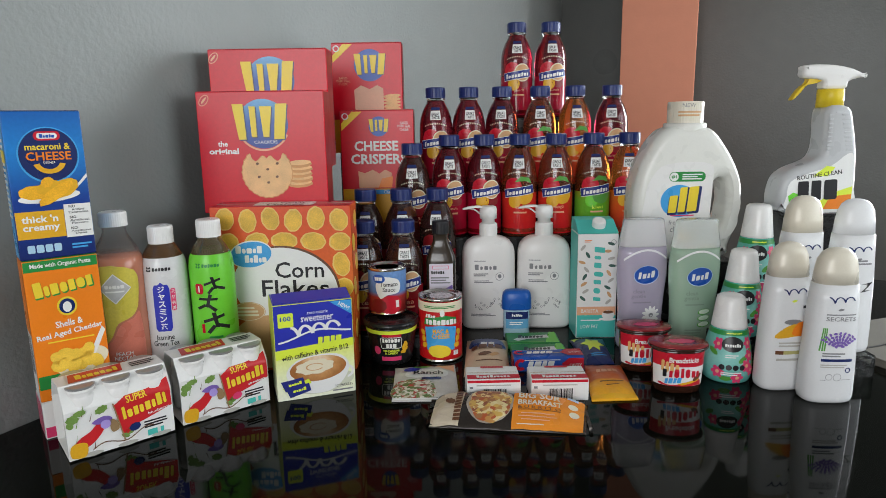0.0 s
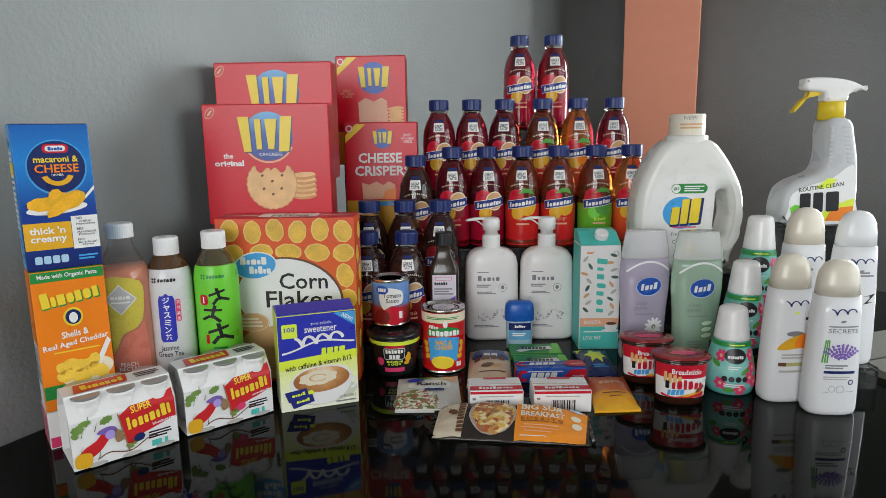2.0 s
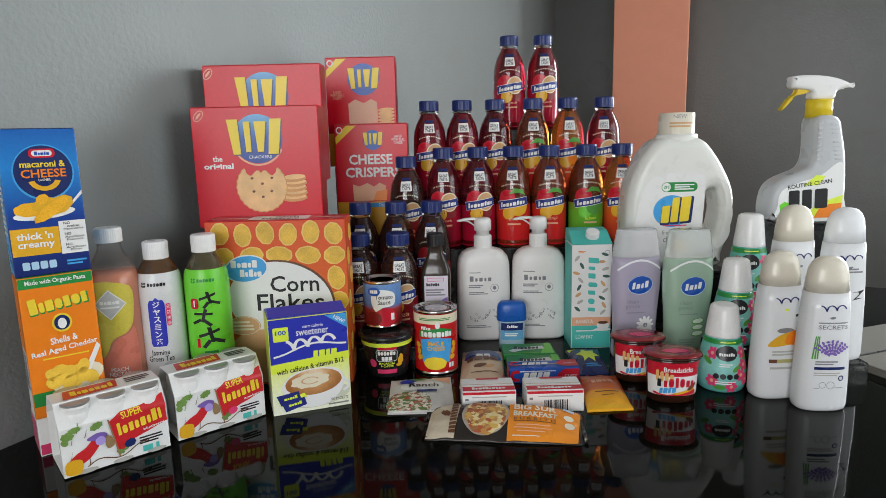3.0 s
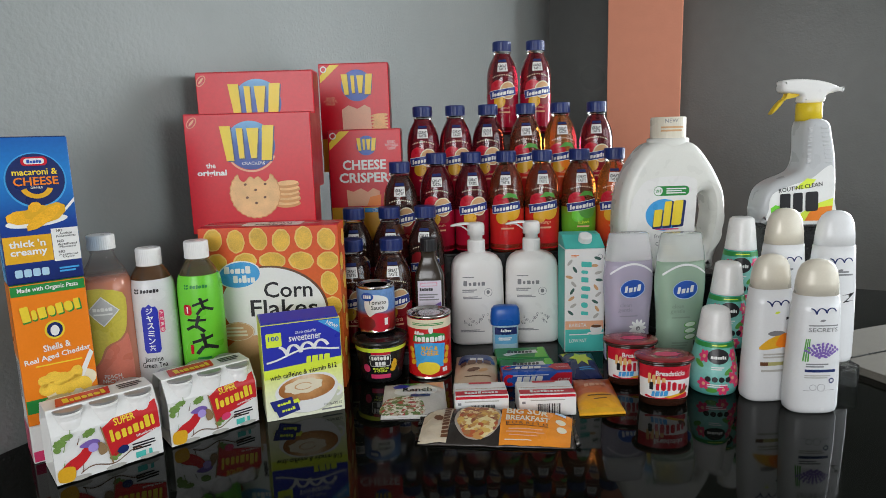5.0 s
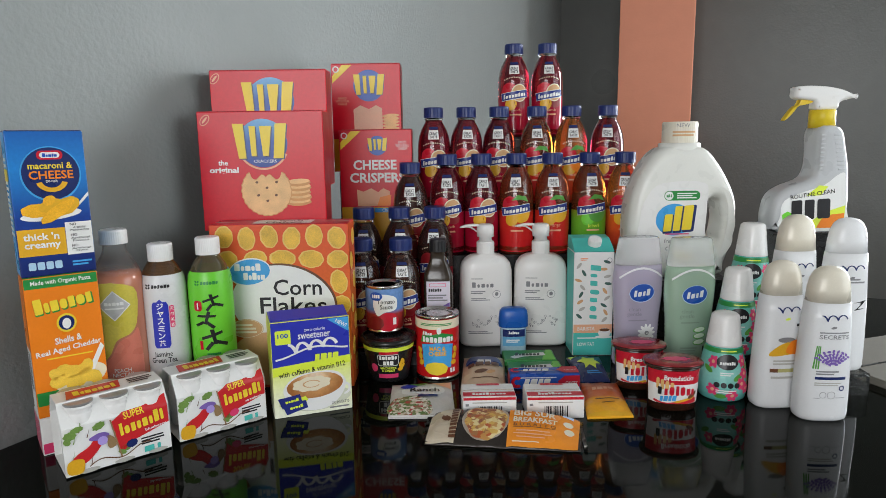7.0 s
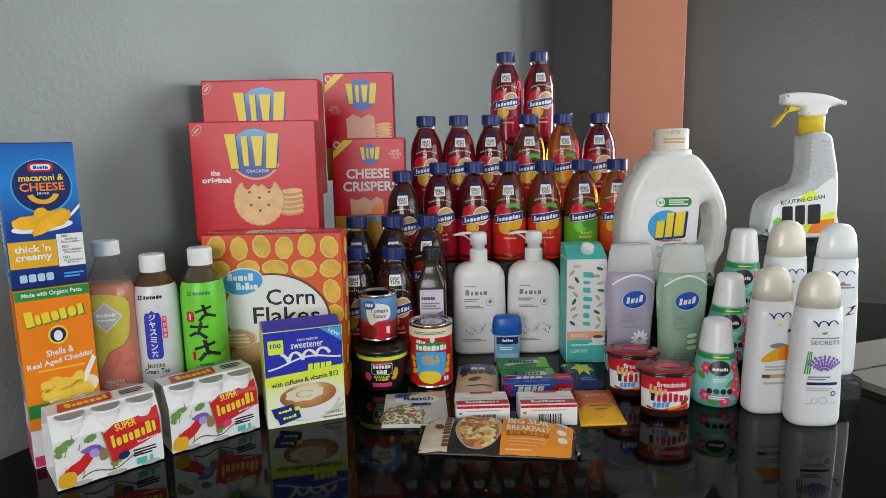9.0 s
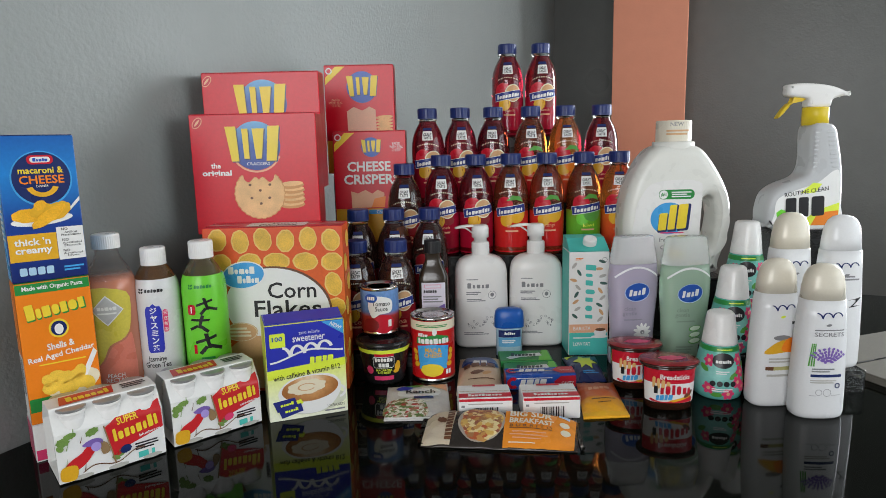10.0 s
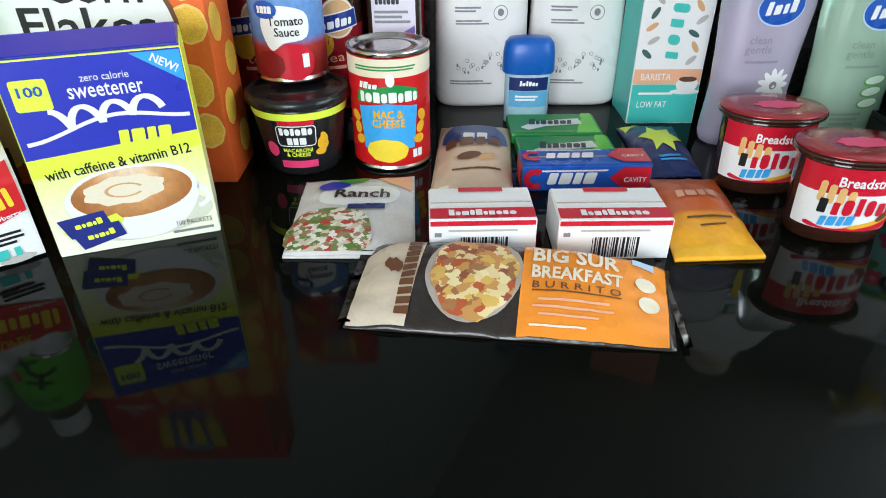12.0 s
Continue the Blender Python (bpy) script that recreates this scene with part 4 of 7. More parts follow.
def yogurt_pack(x, y, yaw, flavour):
    W, D, H = 0.124, 0.076, 0.092
    ob = thing("yogurt_pack", "white card six-pack of small yogurt drinks", "yogurt pack", 0, 0, group="yogurt six-packs", m=pose(x, y, 0, 0, 0, yaw) @ pose(0, D / 2, 0))
    # sleeve: upright front, sloping shoulder, flat top
    prof = [(-D / 2, 0.002), (-D / 2, 0.064), (-D / 2 + 0.019, H), (D / 2 - 0.019, H), (D / 2, 0.064), (D / 2, 0.002)]
    bm = bmesh.new()
    L = [bm.verts.new((-W / 2, a, b)) for a, b in prof]
    R = [bm.verts.new((W / 2, a, b)) for a, b in prof]
    for k in range(len(prof)):
        j = (k + 1) % len(prof)
        bm.faces.new((L[k], R[k], R[j], L[j]))
    bmesh.ops.recalc_face_normals(bm, faces=bm.faces)
    geom = bmesh.ops.solidify(bm, geom=bm.faces[:], thickness=0.0008)
    bmesh.ops.bevel(bm, geom=bm.edges[:], offset=0.0003, segments=1, affect="EDGES")
    part("card_sleeve", bm, WHITE, ob, "white printed card sleeve", False)
    prof_b = [(0.0155, 0.0), (0.0172, 0.003), (0.0172, 0.05), (0.016, 0.056), (0.0168, 0.062), (0.0158, 0.067), (0.0158, 0.071), (0.0148, 0.0725), (0.0160, 0.074), (0.0150, 0.0755), (0.0162, 0.077), (0.0162, 0.081)]
    for i in range(3):
        for j in (-1, 1):
            b = part("bottle", lathe_bm(prof_b, 20), WHITE_PLASTIC, ob, "", True, pose((i - 1) * 0.0405 + 0.002, j * 0.0205, 0.0062))
            part("foil_lid", lathe_bm([(0.0166, 0.0812), (0.0170, 0.0832), (0.0155, 0.0842)], 20), FOIL, b, "silver foil lid", False)
    sl = Vector((0, 0.019, H - 0.064)).normalized()

    def f(u, v, h):
        over = max(0.0, v - 0.064)
        y, z = -D / 2 - 0.0009 + sl.y * over, min(v, 0.064) + sl.z * over
        return (u, y - (sl.z if over else 1) * h, z + (sl.y if over else 0) * h)
    decal(ob, "flag", poly([(-0.008, 0.0585), (0.006, 0.068), (0.03, 0.0695), (0.046, 0.073), (0.0595, 0.079), (0.0605, 0.040), (0.038, 0.033), (0.02, 0.028), (0.0, 0.014)]), f, FLAG_RED, 1, 0.004, label="red flag print")
    decal(ob, "lettering", words("SUPER", 0.019, 0.0635, 0.025, 0.0095, 0.02, 6), f, YELLOW, 2, 0.004)
    decal(ob, "mark", blocks(0.0275, 0.0495, 0.055, 0.0165, 8, 0.05, (0, 6, 7), 9, 0.28), f, YELLOW, 2)
    decal(ob, "lettering", words(flavour, 0.044, 0.0375, 0.026, 0.0045, 0.02, 7), f, WHITE, 2)
    decal(ob, "small_print", lines(0.04, 0.022, 0.03, 0.011, 3), f, BLACK, 1)
    decal(ob, "patch", join(rect(0.028, 0.006, 0.04, 0.014), rect(0.044, 0.007, 0.048, 0.014)), f, TEAL, 1)
    # plain bright shapes in the place of the printed picture
    decal(ob, "colour_print", poly(smooth_loop([(-0.056, 0.019), (-0.045, 0.014), (-0.033, 0.019), (-0.022, 0.031), (-0.019, 0.039), (-0.027, 0.042), (-0.036, 0.034), (-0.048, 0.028)])), f, FLAG_RED, 1, label="plain coloured shapes")
    decal(ob, "colour_print", poly(smooth_loop([(-0.034, 0.044), (-0.027, 0.040), (-0.013, 0.039), (-0.012, 0.046), (-0.022, 0.049)])), f, VIOLET, 2)
    decal(ob, "colour_print", ellipse(-0.019, 0.038, 0.0058, 0.0058, 0, 20), f, PALE_VIOLET, 3)
    decal(ob, "colour_print", poly(smooth_loop([(-0.013, 0.043), (-0.006, 0.038), (-0.004, 0.028), (-0.011, 0.025), (-0.014, 0.031)])), f, WOOD_PRINT, 2)
    decal(ob, "colour_print", poly(smooth_loop([(-0.059, 0.006), (-0.044, 0.004), (-0.041, 0.019), (-0.05, 0.023), (-0.059, 0.020)])), f, GOLD_YELLOW, 2)
    decal(ob, "flag_pole", poly([(-0.0095, 0.062), (-0.0078, 0.062), (0.0018, 0.010), (0.0, 0.010)]), f, WOOD_PRINT, 2)
    for k in range(16):
        u0 = -0.036 + 0.0045 * k
        v0, v1 = (0.0085 + 0.0042 * math.sin(0.55 * q) + 0.0005 * q for q in (k, k + 1))
        decal(ob, "branch_print", poly([(u0, v0), (u0 + 0.0047, v1), (u0 + 0.0047, v1 + 0.0014), (u0, v0 + 0.0014)]), f, BROWN, 1)
    decal(ob, "leaf_print", join(ellipse(0.008, 0.0205, 0.0075, 0.004, 20, 16, 0.25), ellipse(0.002, 0.016, 0.005, 0.003, -20, 16, 0.25), ellipse(-0.0575, 0.047, 0.004, 0.004, 0, 16, 0.25), ellipse(-0.054, 0.054, 0.0065, 0.006, 0, 16, 0.2), ellipse(-0.046, 0.060, 0.008, 0.0034, 10, 16, 0.2), ellipse(-0.022, 0.058, 0.007, 0.005, 30, 16, 0.2)), f, GRASS, 1)
    rnd_ = random.Random(8)
    for q in range(9):
        u_, v_ = rnd_.uniform(-0.055, 0.0), rnd_.uniform(0.004, 0.066)
        decal(ob, "vine_print", poly([(u_, v_), (u_ + 0.0012, v_), (u_ + rnd_.uniform(0.002, 0.006), v_ + rnd_.uniform(0.006, 0.014))]), f, BROWN if q % 2 else GRASS, 1)
    for q in range(3):
        decal(ob, "bottle_foot", ellipse((q - 1) * 0.0405 + 0.004, 0.0045, 0.012, 0.003, 0, 18), f, LEAF_GREY, 1)
    decal(ob, "fruit_print", ellipse(0.014, 0.024, 0.0065, 0.0055, 20, 20, 0.1), f, NAVY if flavour == "blueberry" else PINK, 3)
    t = on_top(H + 0.0009)
    decal(ob, "flag", poly([(-0.05, -0.018), (0.012, -0.014), (0.016, 0.014), (-0.046, 0.012)]), t, FLAG_RED, 1)
    decal(ob, "mark", blocks(-0.016, -0.002, 0.05, 0.016, 7, 0.05, (0, 6), 2), t, YELLOW, 2)
    decal(ob, "small_print", lines(0.04, 0.0, 0.032, 0.02, 3), t, BLACK, 1)
    return ob


yogurt_pack(-0.4075, 0.748, 40, "blueberry")
yogurt_pack(-0.3055, 0.8385, 39, "strawberry")


# ---------------------------------------------------------------- bottles and tubs
def slab_bm(loops, half, round_):
    """A slab with rounded rims, cut from upright outlines (the first outside, the others holes)."""
    cu = bpy.data.curves.new("outline", "CURVE")
    cu.dimensions, cu.fill_mode, cu.extrude, cu.bevel_depth, cu.bevel_resolution, cu.offset = "2D", "BOTH", half - round_, round_, 4, -round_
    for pts in loops:
        sp = cu.splines.new("POLY")
        sp.points.add(len(pts) - 1)
        for p, (x, y) in zip(sp.points, pts):
            p.co = (x, y, 0, 1)
        sp.use_cyclic_u = True
    ob = bpy.data.objects.new("outline", cu)
    bm = bmesh.new()
    bm.from_mesh(ob.to_mesh())
    ob.to_mesh_clear()
    bpy.data.objects.remove(ob)
    bpy.data.curves.remove(cu)
    bmesh.ops.remove_doubles(bm, verts=bm.verts, dist=1e-6)
    bmesh.ops.transform(bm, matrix=pose(0, 0, 0, 90, 0, 0), verts=bm.verts)
    return bm


def ridged_cap(r, z0, z1, seg=36):
    """A screw cap with fine upright ribs and a rounded top."""
    bm = bmesh.new()
    rings = []
    for rr, z, rib in ((r, z0, 1), (r, z1 - 0.003, 1), (r - 0.0006, z1 - 0.001, 0), (r - 0.002, z1, 0)):
        rings.append([bm.verts.new(((rr - 0.0003 * rib * (k % 2)) * math.sin(2 * math.pi * k / (2 * seg)), -(rr - 0.0003 * rib * (k % 2)) * math.cos(2 * math.pi * k / (2 * seg)), z)) for k in range(2 * seg)])
    for a, b in zip(rings, rings[1:]):
        for k in range(2 * seg):
            j = (k + 1) % (2 * seg)
            bm.faces.new((a[k], a[j], b[j], b[k]))
    bm.faces.new(rings[0][::-1])
    bm.faces.new(rings[-1])
    return bm


def drink(name, color, trans=0.72):
    m = clear(name, color, 0.06, trans, 1.33)
    m.node_tree.nodes["Principled BSDF"].inputs["Coat Weight"].default_value = 0.6
    return m


# juice drinks, one family in several flavours
FRUIT = {
    "punch": (drink("dark_punch_drink", (0.36, 0.02, 0.04), 0.85), [(0, (0.42, 0.008, 0.03)), (1, (0.30, 0.008, 0.03))], RED, ORANGE, "punch"),
    "mango": (drink("amber_drink", (0.55, 0.13, 0.05), 0.85), [(0, (0.58, 0.012, 0.02)), (0.7, (0.62, 0.03, 0.02)), (1, (0.4, 0.03, 0.01))], RED, GOLD_YELLOW, "mango"),
    "kiwi": (drink("kiwi_drink", (0.5, 0.13, 0.04), 0.85), [(0, (0.10, 0.42, 0.03)), (0.7, (0.14, 0.42, 0.03)), (1, (0.3, 0.2, 0.02))], RED, BRIGHT_GREEN, "kiwi"),
    "orange": (drink("orange_drink", (0.85, 0.27, 0.05), 0.85), [(0, (0.66, 0.02, 0.02)), (0.6, (0.72, 0.10, 0.02)), (1, (0.7, 0.2, 0.02))], RED, ORANGE, "orange"),
    "tea": (drink("brown_tea_drink", (0.20, 0.085, 0.065), 0.88), [(0, (0.34, 0.008, 0.02)), (1, (0.2, 0.01, 0.015))], DARK_RED, ORANGE, "tea"),
}
JUICE = [(0.031, 0.0), (0.0344, 0.003), (0.035, 0.012), (0.0338, 0.03), (0.0348, 0.05), (0.0351, 0.098), (0.0351, 0.114), (0.0343, 0.129), (0.0320, 0.143), (0.0276, 0.156), (0.0225, 0.166), (0.0188, 0.172), (0.0185, 0.1755)]


def juice_bottle(flavour, x, y, z, turn=0.0, first={}):
    lab = {"punch": "dark red fruit punch bottle with a blue cap", "mango": "red mango juice drink bottle with a blue cap", "kiwi": "green kiwi juice drink bottle with a blue cap",
           "orange": "orange juice drink bottle with a blue cap", "tea": "dark brown juice drink bottle with a blue cap"}[flavour]
    if flavour in first:
        return copy_thing(first[flavour], pose(x, y, z, 0, 0, turn))
    liquid, grad, fruit_a, fruit_b, _ = FRUIT[flavour]
    ob = thing("juice_bottle", lab, "bottle", x, y, z, turn, "bottles of juice drink on the risers")
    part("bottle_body", lathe_bm(JUICE, 40), liquid, ob, "clear plastic full of drink")
    part("cap", ridged_cap(0.0208, 0.1815, 0.203, 26), CAP_BLUE, ob, "ribbed blue screw cap", False)
    part("neck_ring", lathe_bm([(0.0178, 0.1757), (0.0178, 0.1772), (0.0202, 0.1776), (0.0202, 0.1792), (0.0178, 0.1796), (0.0178, 0.1812)], 28), CLEAR, ob, "clear neck ring")
    f = on_turned(JUICE)
    # printed sleeve round the lower body
    sleeve = bmesh.new()
    rows, seg = [0.006, 0.02, 0.035, 0.05, 0.07, 0.088], 40
    grid = []
    for v in rows:
        r = curve_at([(q, p) for p, q in JUICE], v) + 0.0002
        grid.append([sleeve.verts.new((r * math.sin(2 * math.pi * k / seg), -r * math.cos(2 * math.pi * k / seg), v)) for k in range(seg)])
    for a, b in zip(grid, grid[1:]):
        for k in range(seg):
            sleeve.faces.new((a[k], a[(k + 1) % seg], b[(k + 1) % seg], b[k]))
    part("sleeve", sleeve, blend("sleeve_" + flavour, grad, "Z", 0, 0.1, 0.1), ob, "printed plastic sleeve")
    st = 0.006
    decal(ob, "fruit_print", ellipse(-0.012, 0.101, 0.0175, 0.017, 20, 28, 0.04), f, fruit_a, 2, st)
    if flavour in ("punch", "tea"):
        decal(ob, "fruit_print", ellipse(0.011, 0.096, 0.018, 0.019, 0, 28), f, CREAM, 3, st)
        decal(ob, "fruit_flesh", ellipse(0.011, 0.096, 0.0158, 0.0168, 0, 28), f, TAN, 4, st)
        decal(ob, "berry_print", ellipse(0.013, 0.074, 0.014, 0.01, 0, 24, 0.1), f, DARK_RED, 2, st)
    else:
        decal(ob, "fruit_print", ellipse(0.012, 0.083, 0.019, 0.018, 30, 28, 0.03), f, fruit_b if flavour != "kiwi" else LEAF, 3, st)
        decal(ob, "leaf_print", poly([(-0.008, 0.11), (0.004, 0.121), (0.02, 0.118), (0.026, 0.107), (0.012, 0.112)]), f, LEAF, 4, st)
    decal(ob, "yellow_drop", ellipse(-0.008, 0.072, 0.013, 0.014, -20, 24), f, GOLD_YELLOW if flavour != "kiwi" else BRIGHT_GREEN, 2, st)
    c, s = math.cos(radians(9)), math.sin(radians(9))

    def tilted(u0, v0, u1, v1):
        return poly([(u * c - v * s, 0.091 + u * s + v * c) for u, v in ((u0, v0), (u1, v0), (u1, v1), (u0, v1))])
    decal(ob, "banner_edge", tilted(-0.031, -0.0087, 0.031, 0.0087), f, WHITE, 5, st)
    decal(ob, "banner", tilted(-0.0304, -0.0077, 0.0304, 0.0077), f, NAVY_BLUE, 6, st, "tilted navy banner with white edge")
    decal(ob, "mark", blocks(0, 0.091, 0.05, 0.0098, 8, 0.2, (0, 5), 9, 0.22), f, WHITE, 7, st)
    decal(ob, "lettering", words(FRUIT[flavour][4], 0.004, 0.058, 0.022, 0.007, 0, 3), f, PEACH if flavour != "kiwi" else LIME, 2, st)
    decal(ob, "small_print", lines(0.003, 0.049, 0.026, 0.006, 1, 0), f, PEACH, 2, st)
    decal(ob, "tag", rect(-0.0125, 0.1365, 0.0115, 0.1555), f, WHITE, 2, st, "small white tag")
    decal(ob, "tag_header", rect(-0.0125, 0.157, 0.0115, 0.1625), f, NAVY, 2, st)
    decal(ob, "lettering", words("GREAT\nTASTE", -0.0005, 0.145, 0.0195, 0.0125, 0.02), f, BLACK, 3, st)
    dots = [rect(0.0038 * k - 0.0008, 0.1282 - 0.00014 * k * k, 0.0038 * k + 0.0008, 0.1305 - 0.00014 * k * k) for k in range(-6, 7)]
    decal(ob, "arched_print", join(*dots), f, CREAM, 2, st)
    first[flavour] = ob
    return ob


ROWS_OF_DRINK = [
    (0.024, 1.14, [("tea", -0.1435), ("tea", -0.0715)]),
    (0.072, 1.22, [("tea", -0.147), ("tea", -0.0785), ("tea", -0.0095)]),
    (0.155, 1.277, [("tea", -0.0585)]),
    (0.170, 1.297, [("punch", 0.0155), ("punch", 0.0855), ("mango", 0.157), ("mango", 0.230), ("kiwi", 0.3055), ("orange", 0.3775)]),
    (0.266, 1.378, [("punch", -0.011), ("punch", 0.0585), ("punch", 0.1285), ("mango", 0.2085), ("orange", 0.2825), ("punch", 0.36)]),
    (0.405, 1.465, [("punch", 0.169), ("punch", 0.2435)]),
]
for z_, y_, row in ROWS_OF_DRINK:
    for k, (kind_, x_) in enumerate(row):
        juice_bottle(kind_, x_, y_, z_, -x_ * 20 + 6 * math.sin(k * 2.1))

# bottled teas and the fruit water
def tea_bottle(x, y, green):
    H = 0.2165 if green else 0.211
    prof = [(0.029, 0), (0.0325, 0.004), (0.0328, 0.02), (0.0315, 0.026), (0.0325, 0.032), (0.0325, 0.145), (0.031, 0.158), (0.0282, 0.1665), (0.024, 0.176), (0.0165, 0.187), (0.0150, 0.192), (0.015, H - 0.02)]
    ob = thing("tea_bottle", "bright green sleeved bottle of green tea with white cap" if green else "white sleeved bottle of jasmine tea with white cap", "bottle", x, y, 0.045, 12, "bottled teas")
    part("bottle_body", lathe_bm(prof, 40), drink("green_tea" if green else "jasmine_tea", (0.26, 0.21, 0.10) if green else (0.30, 0.15, 0.06)), ob)
    part("cap", ridged_cap(0.0178, H - 0.026, H, 40), WHITE_PLASTIC, ob, "ribbed white screw cap", False)
    f = on_turned(prof)
    sp = [p for p in prof if p[1] <= 0.167]
    skin = bmesh.new()
    grid = [[skin.verts.new(((r + 0.0003) * math.sin(2 * math.pi * k / 40), -(r + 0.0003) * math.cos(2 * math.pi * k / 40), z)) for k in range(40)] for r, z in sp[1:]]
    for a, b in zip(grid, grid[1:]):
        for k in range(40):
            skin.faces.new((a[k], a[(k + 1) % 40], b[(k + 1) % 40], b[k]))
    part("sleeve", skin, BRIGHT_GREEN if green else paint("silver_white_sleeve", (0.66, 0.66, 0.66), 0.25, 0.05), ob, "shrink sleeve")
    st = 0.006
    decal(ob, "mark", join(*[ellipse(-0.016 + a * 0.002, 0.151 + b * 0.002, 0.002, 0.0014, 40 * a, 10) for a in (-1, 1) for b in (-1, 1)], blocks(0.003, 0.151, 0.026, 0.005, 6, 0.1)), f, GREEN if green else BLACK, 3, st)
    if green:
        decal(ob, "red_seal", rect(-0.023, 0.108, -0.01, 0.124, 0.004), f, RED, 3, st, "red seal")
        decal(ob, "seal_bar", rect(-0.0175, 0.111, -0.0155, 0.121), f, WHITE, 4, st)
        # plain brush strokes stand for the name
        for cx, cy, sc in ((0.006, 0.121, 1.25), (-0.005, 0.094, 1.35), (0.005, 0.063, 1.6)):
            ca, sa = math.cos(cx * 40), math.sin(cx * 40)
            strokes = [poly([(cx + sc * (q[0] * ca - q[1] * sa), cy + sc * 0.8 * (q[0] * sa + q[1] * ca)) for q in pts]) for pts in (
                [(-0.011, 0.0025), (0.009, 0.0055), (0.0095, 0.009), (-0.0105, 0.0062)], [(-0.001, 0.0135), (0.0028, 0.0125), (0.0015, -0.006), (-0.0015, -0.005)],
                [(-0.003, -0.001), (-0.011, -0.0085), (-0.0085, -0.0112), (-0.0005, -0.004)], [(0.002, -0.0005), (0.0115, -0.0075), (0.0095, -0.0112), (0.0005, -0.0045)])]
            decal(ob, "brush_mark", join(*strokes), f, BLACK, 3, st)
        decal(ob, "red_tag", rect(-0.017, 0.048, -0.012, 0.062), f, RED, 3, st)
        decal(ob, "small_print", lines(0.003, 0.041, 0.02, 0.006, 1, 0), f, GREEN, 3, st)
    else:
        decal(ob, "blue_plaque", poly([(-0.009, 0.058), (0.009, 0.058), (0.0115, 0.063), (0.0115, 0.122), (0.009, 0.128), (0.004, 0.128), (0, 0.132), (-0.004, 0.128), (-0.009, 0.128), (-0.0115, 0.122), (-0.0115, 0.063)]), f, ROYAL, 3, st, "deep blue plaque")
        for k, ch in enumerate("ジャスミン茶"):
            decal(ob, "lettering", words(ch, 0.0, 0.1215 - 0.0112 * k, 0.0095, 0.0092, 0.02), f, WHITE, 4, st)
        decal(ob, "red_plaque", rect(0.0125, 0.088, 0.0195, 0.122, 0.003), f, PINK, 3, st)
        for k, ch in enumerate("天然美香"):
            decal(ob, "lettering", words(ch, 0.016, 0.117 - 0.0082 * k, 0.0052, 0.0055), f, WHITE, 4, st)
        decal(ob, "lettering", words("Jasmine\nGreen Tea", 0.0, 0.044, 0.036, 0.0175, 0.01), f, BLACK, 3, st)


tea_bottle(-0.417, 0.93, False)
tea_bottle(-0.353, 0.95, True)

ob = thing("fruit_water_bottle", "clear bottle of pink peach fruit water with white cap", "bottle", -0.469, 0.90, 0.045, 14)
prof = [(0.030, 0), (0.0335, 0.004), (0.034, 0.02), (0.034, 0.158), (0.0325, 0.172), (0.027, 0.186), (0.0185, 0.2), (0.0155, 0.208), (0.0155, 0.216)]
part("bottle_body", lathe_bm(prof, 40), clear("clear_bottle_plastic", (0.92, 0.88, 0.85), 0.05, 0.9, 1.15, 0.5), ob, "clear plastic bottle")
part("drink", lathe_bm([(r + 0.0002, z + 0.0002) for r, z in prof if z <= 0.172] + [(0.029, 0.1765)], 40), drink("peach_drink", (0.80, 0.30, 0.18), 0.35), ob, "pink drink below the neck")
part("cap", ridged_cap(0.0185, 0.216, 0.2365, 40), WHITE_PLASTIC, ob, "white screw cap", False)
f = on_turned(prof)
decal(ob, "pear_print", poly(smooth_loop([(-0.03, 0.155), (0.028, 0.155), (0.03, 0.11), (0.02, 0.09), (0.0, 0.08), (-0.012, 0.058), (-0.03, 0.052)])), f, paint("pear_yellow_print", (0.62, 0.52, 0.07), 0.3, 0.15), 2, 0.006)
decal(ob, "pink_print", poly(smooth_loop([(-0.03, 0.01), (0.03, 0.01), (0.031, 0.09), (0.02, 0.086), (0.002, 0.077), (-0.011, 0.054), (-0.03, 0.046)])), f, paint("peach_pink_print", (0.66, 0.19, 0.13), 0.3, 0.08), 2, 0.006)
decal(ob, "diamond_edge", poly([(0, 0.153), (0.0215, 0.131), (0, 0.109), (-0.0215, 0.131)]), f, WHITE, 4, 0.006)
decal(ob, "diamond", poly([(0, 0.151), (0.0195, 0.131), (0, 0.111), (-0.0195, 0.131)]), f, paint("silver_diamond", (0.5, 0.5, 0.5), 0.3), 5, 0.006, "silver diamond panel")
decal(ob, "mark", blocks(0, 0.134, 0.026, 0.005, 5), f, WHITE, 6, 0.006)
decal(ob, "small_print", lines(0, 0.127, 0.024, 0.004, 1, 0), f, WHITE, 6, 0.006)
decal(ob, "lettering", words("PEACH\nNECTAR", 0.004, 0.032, 0.028, 0.0125, 0.01), f, WHITE, 4, 0.006)


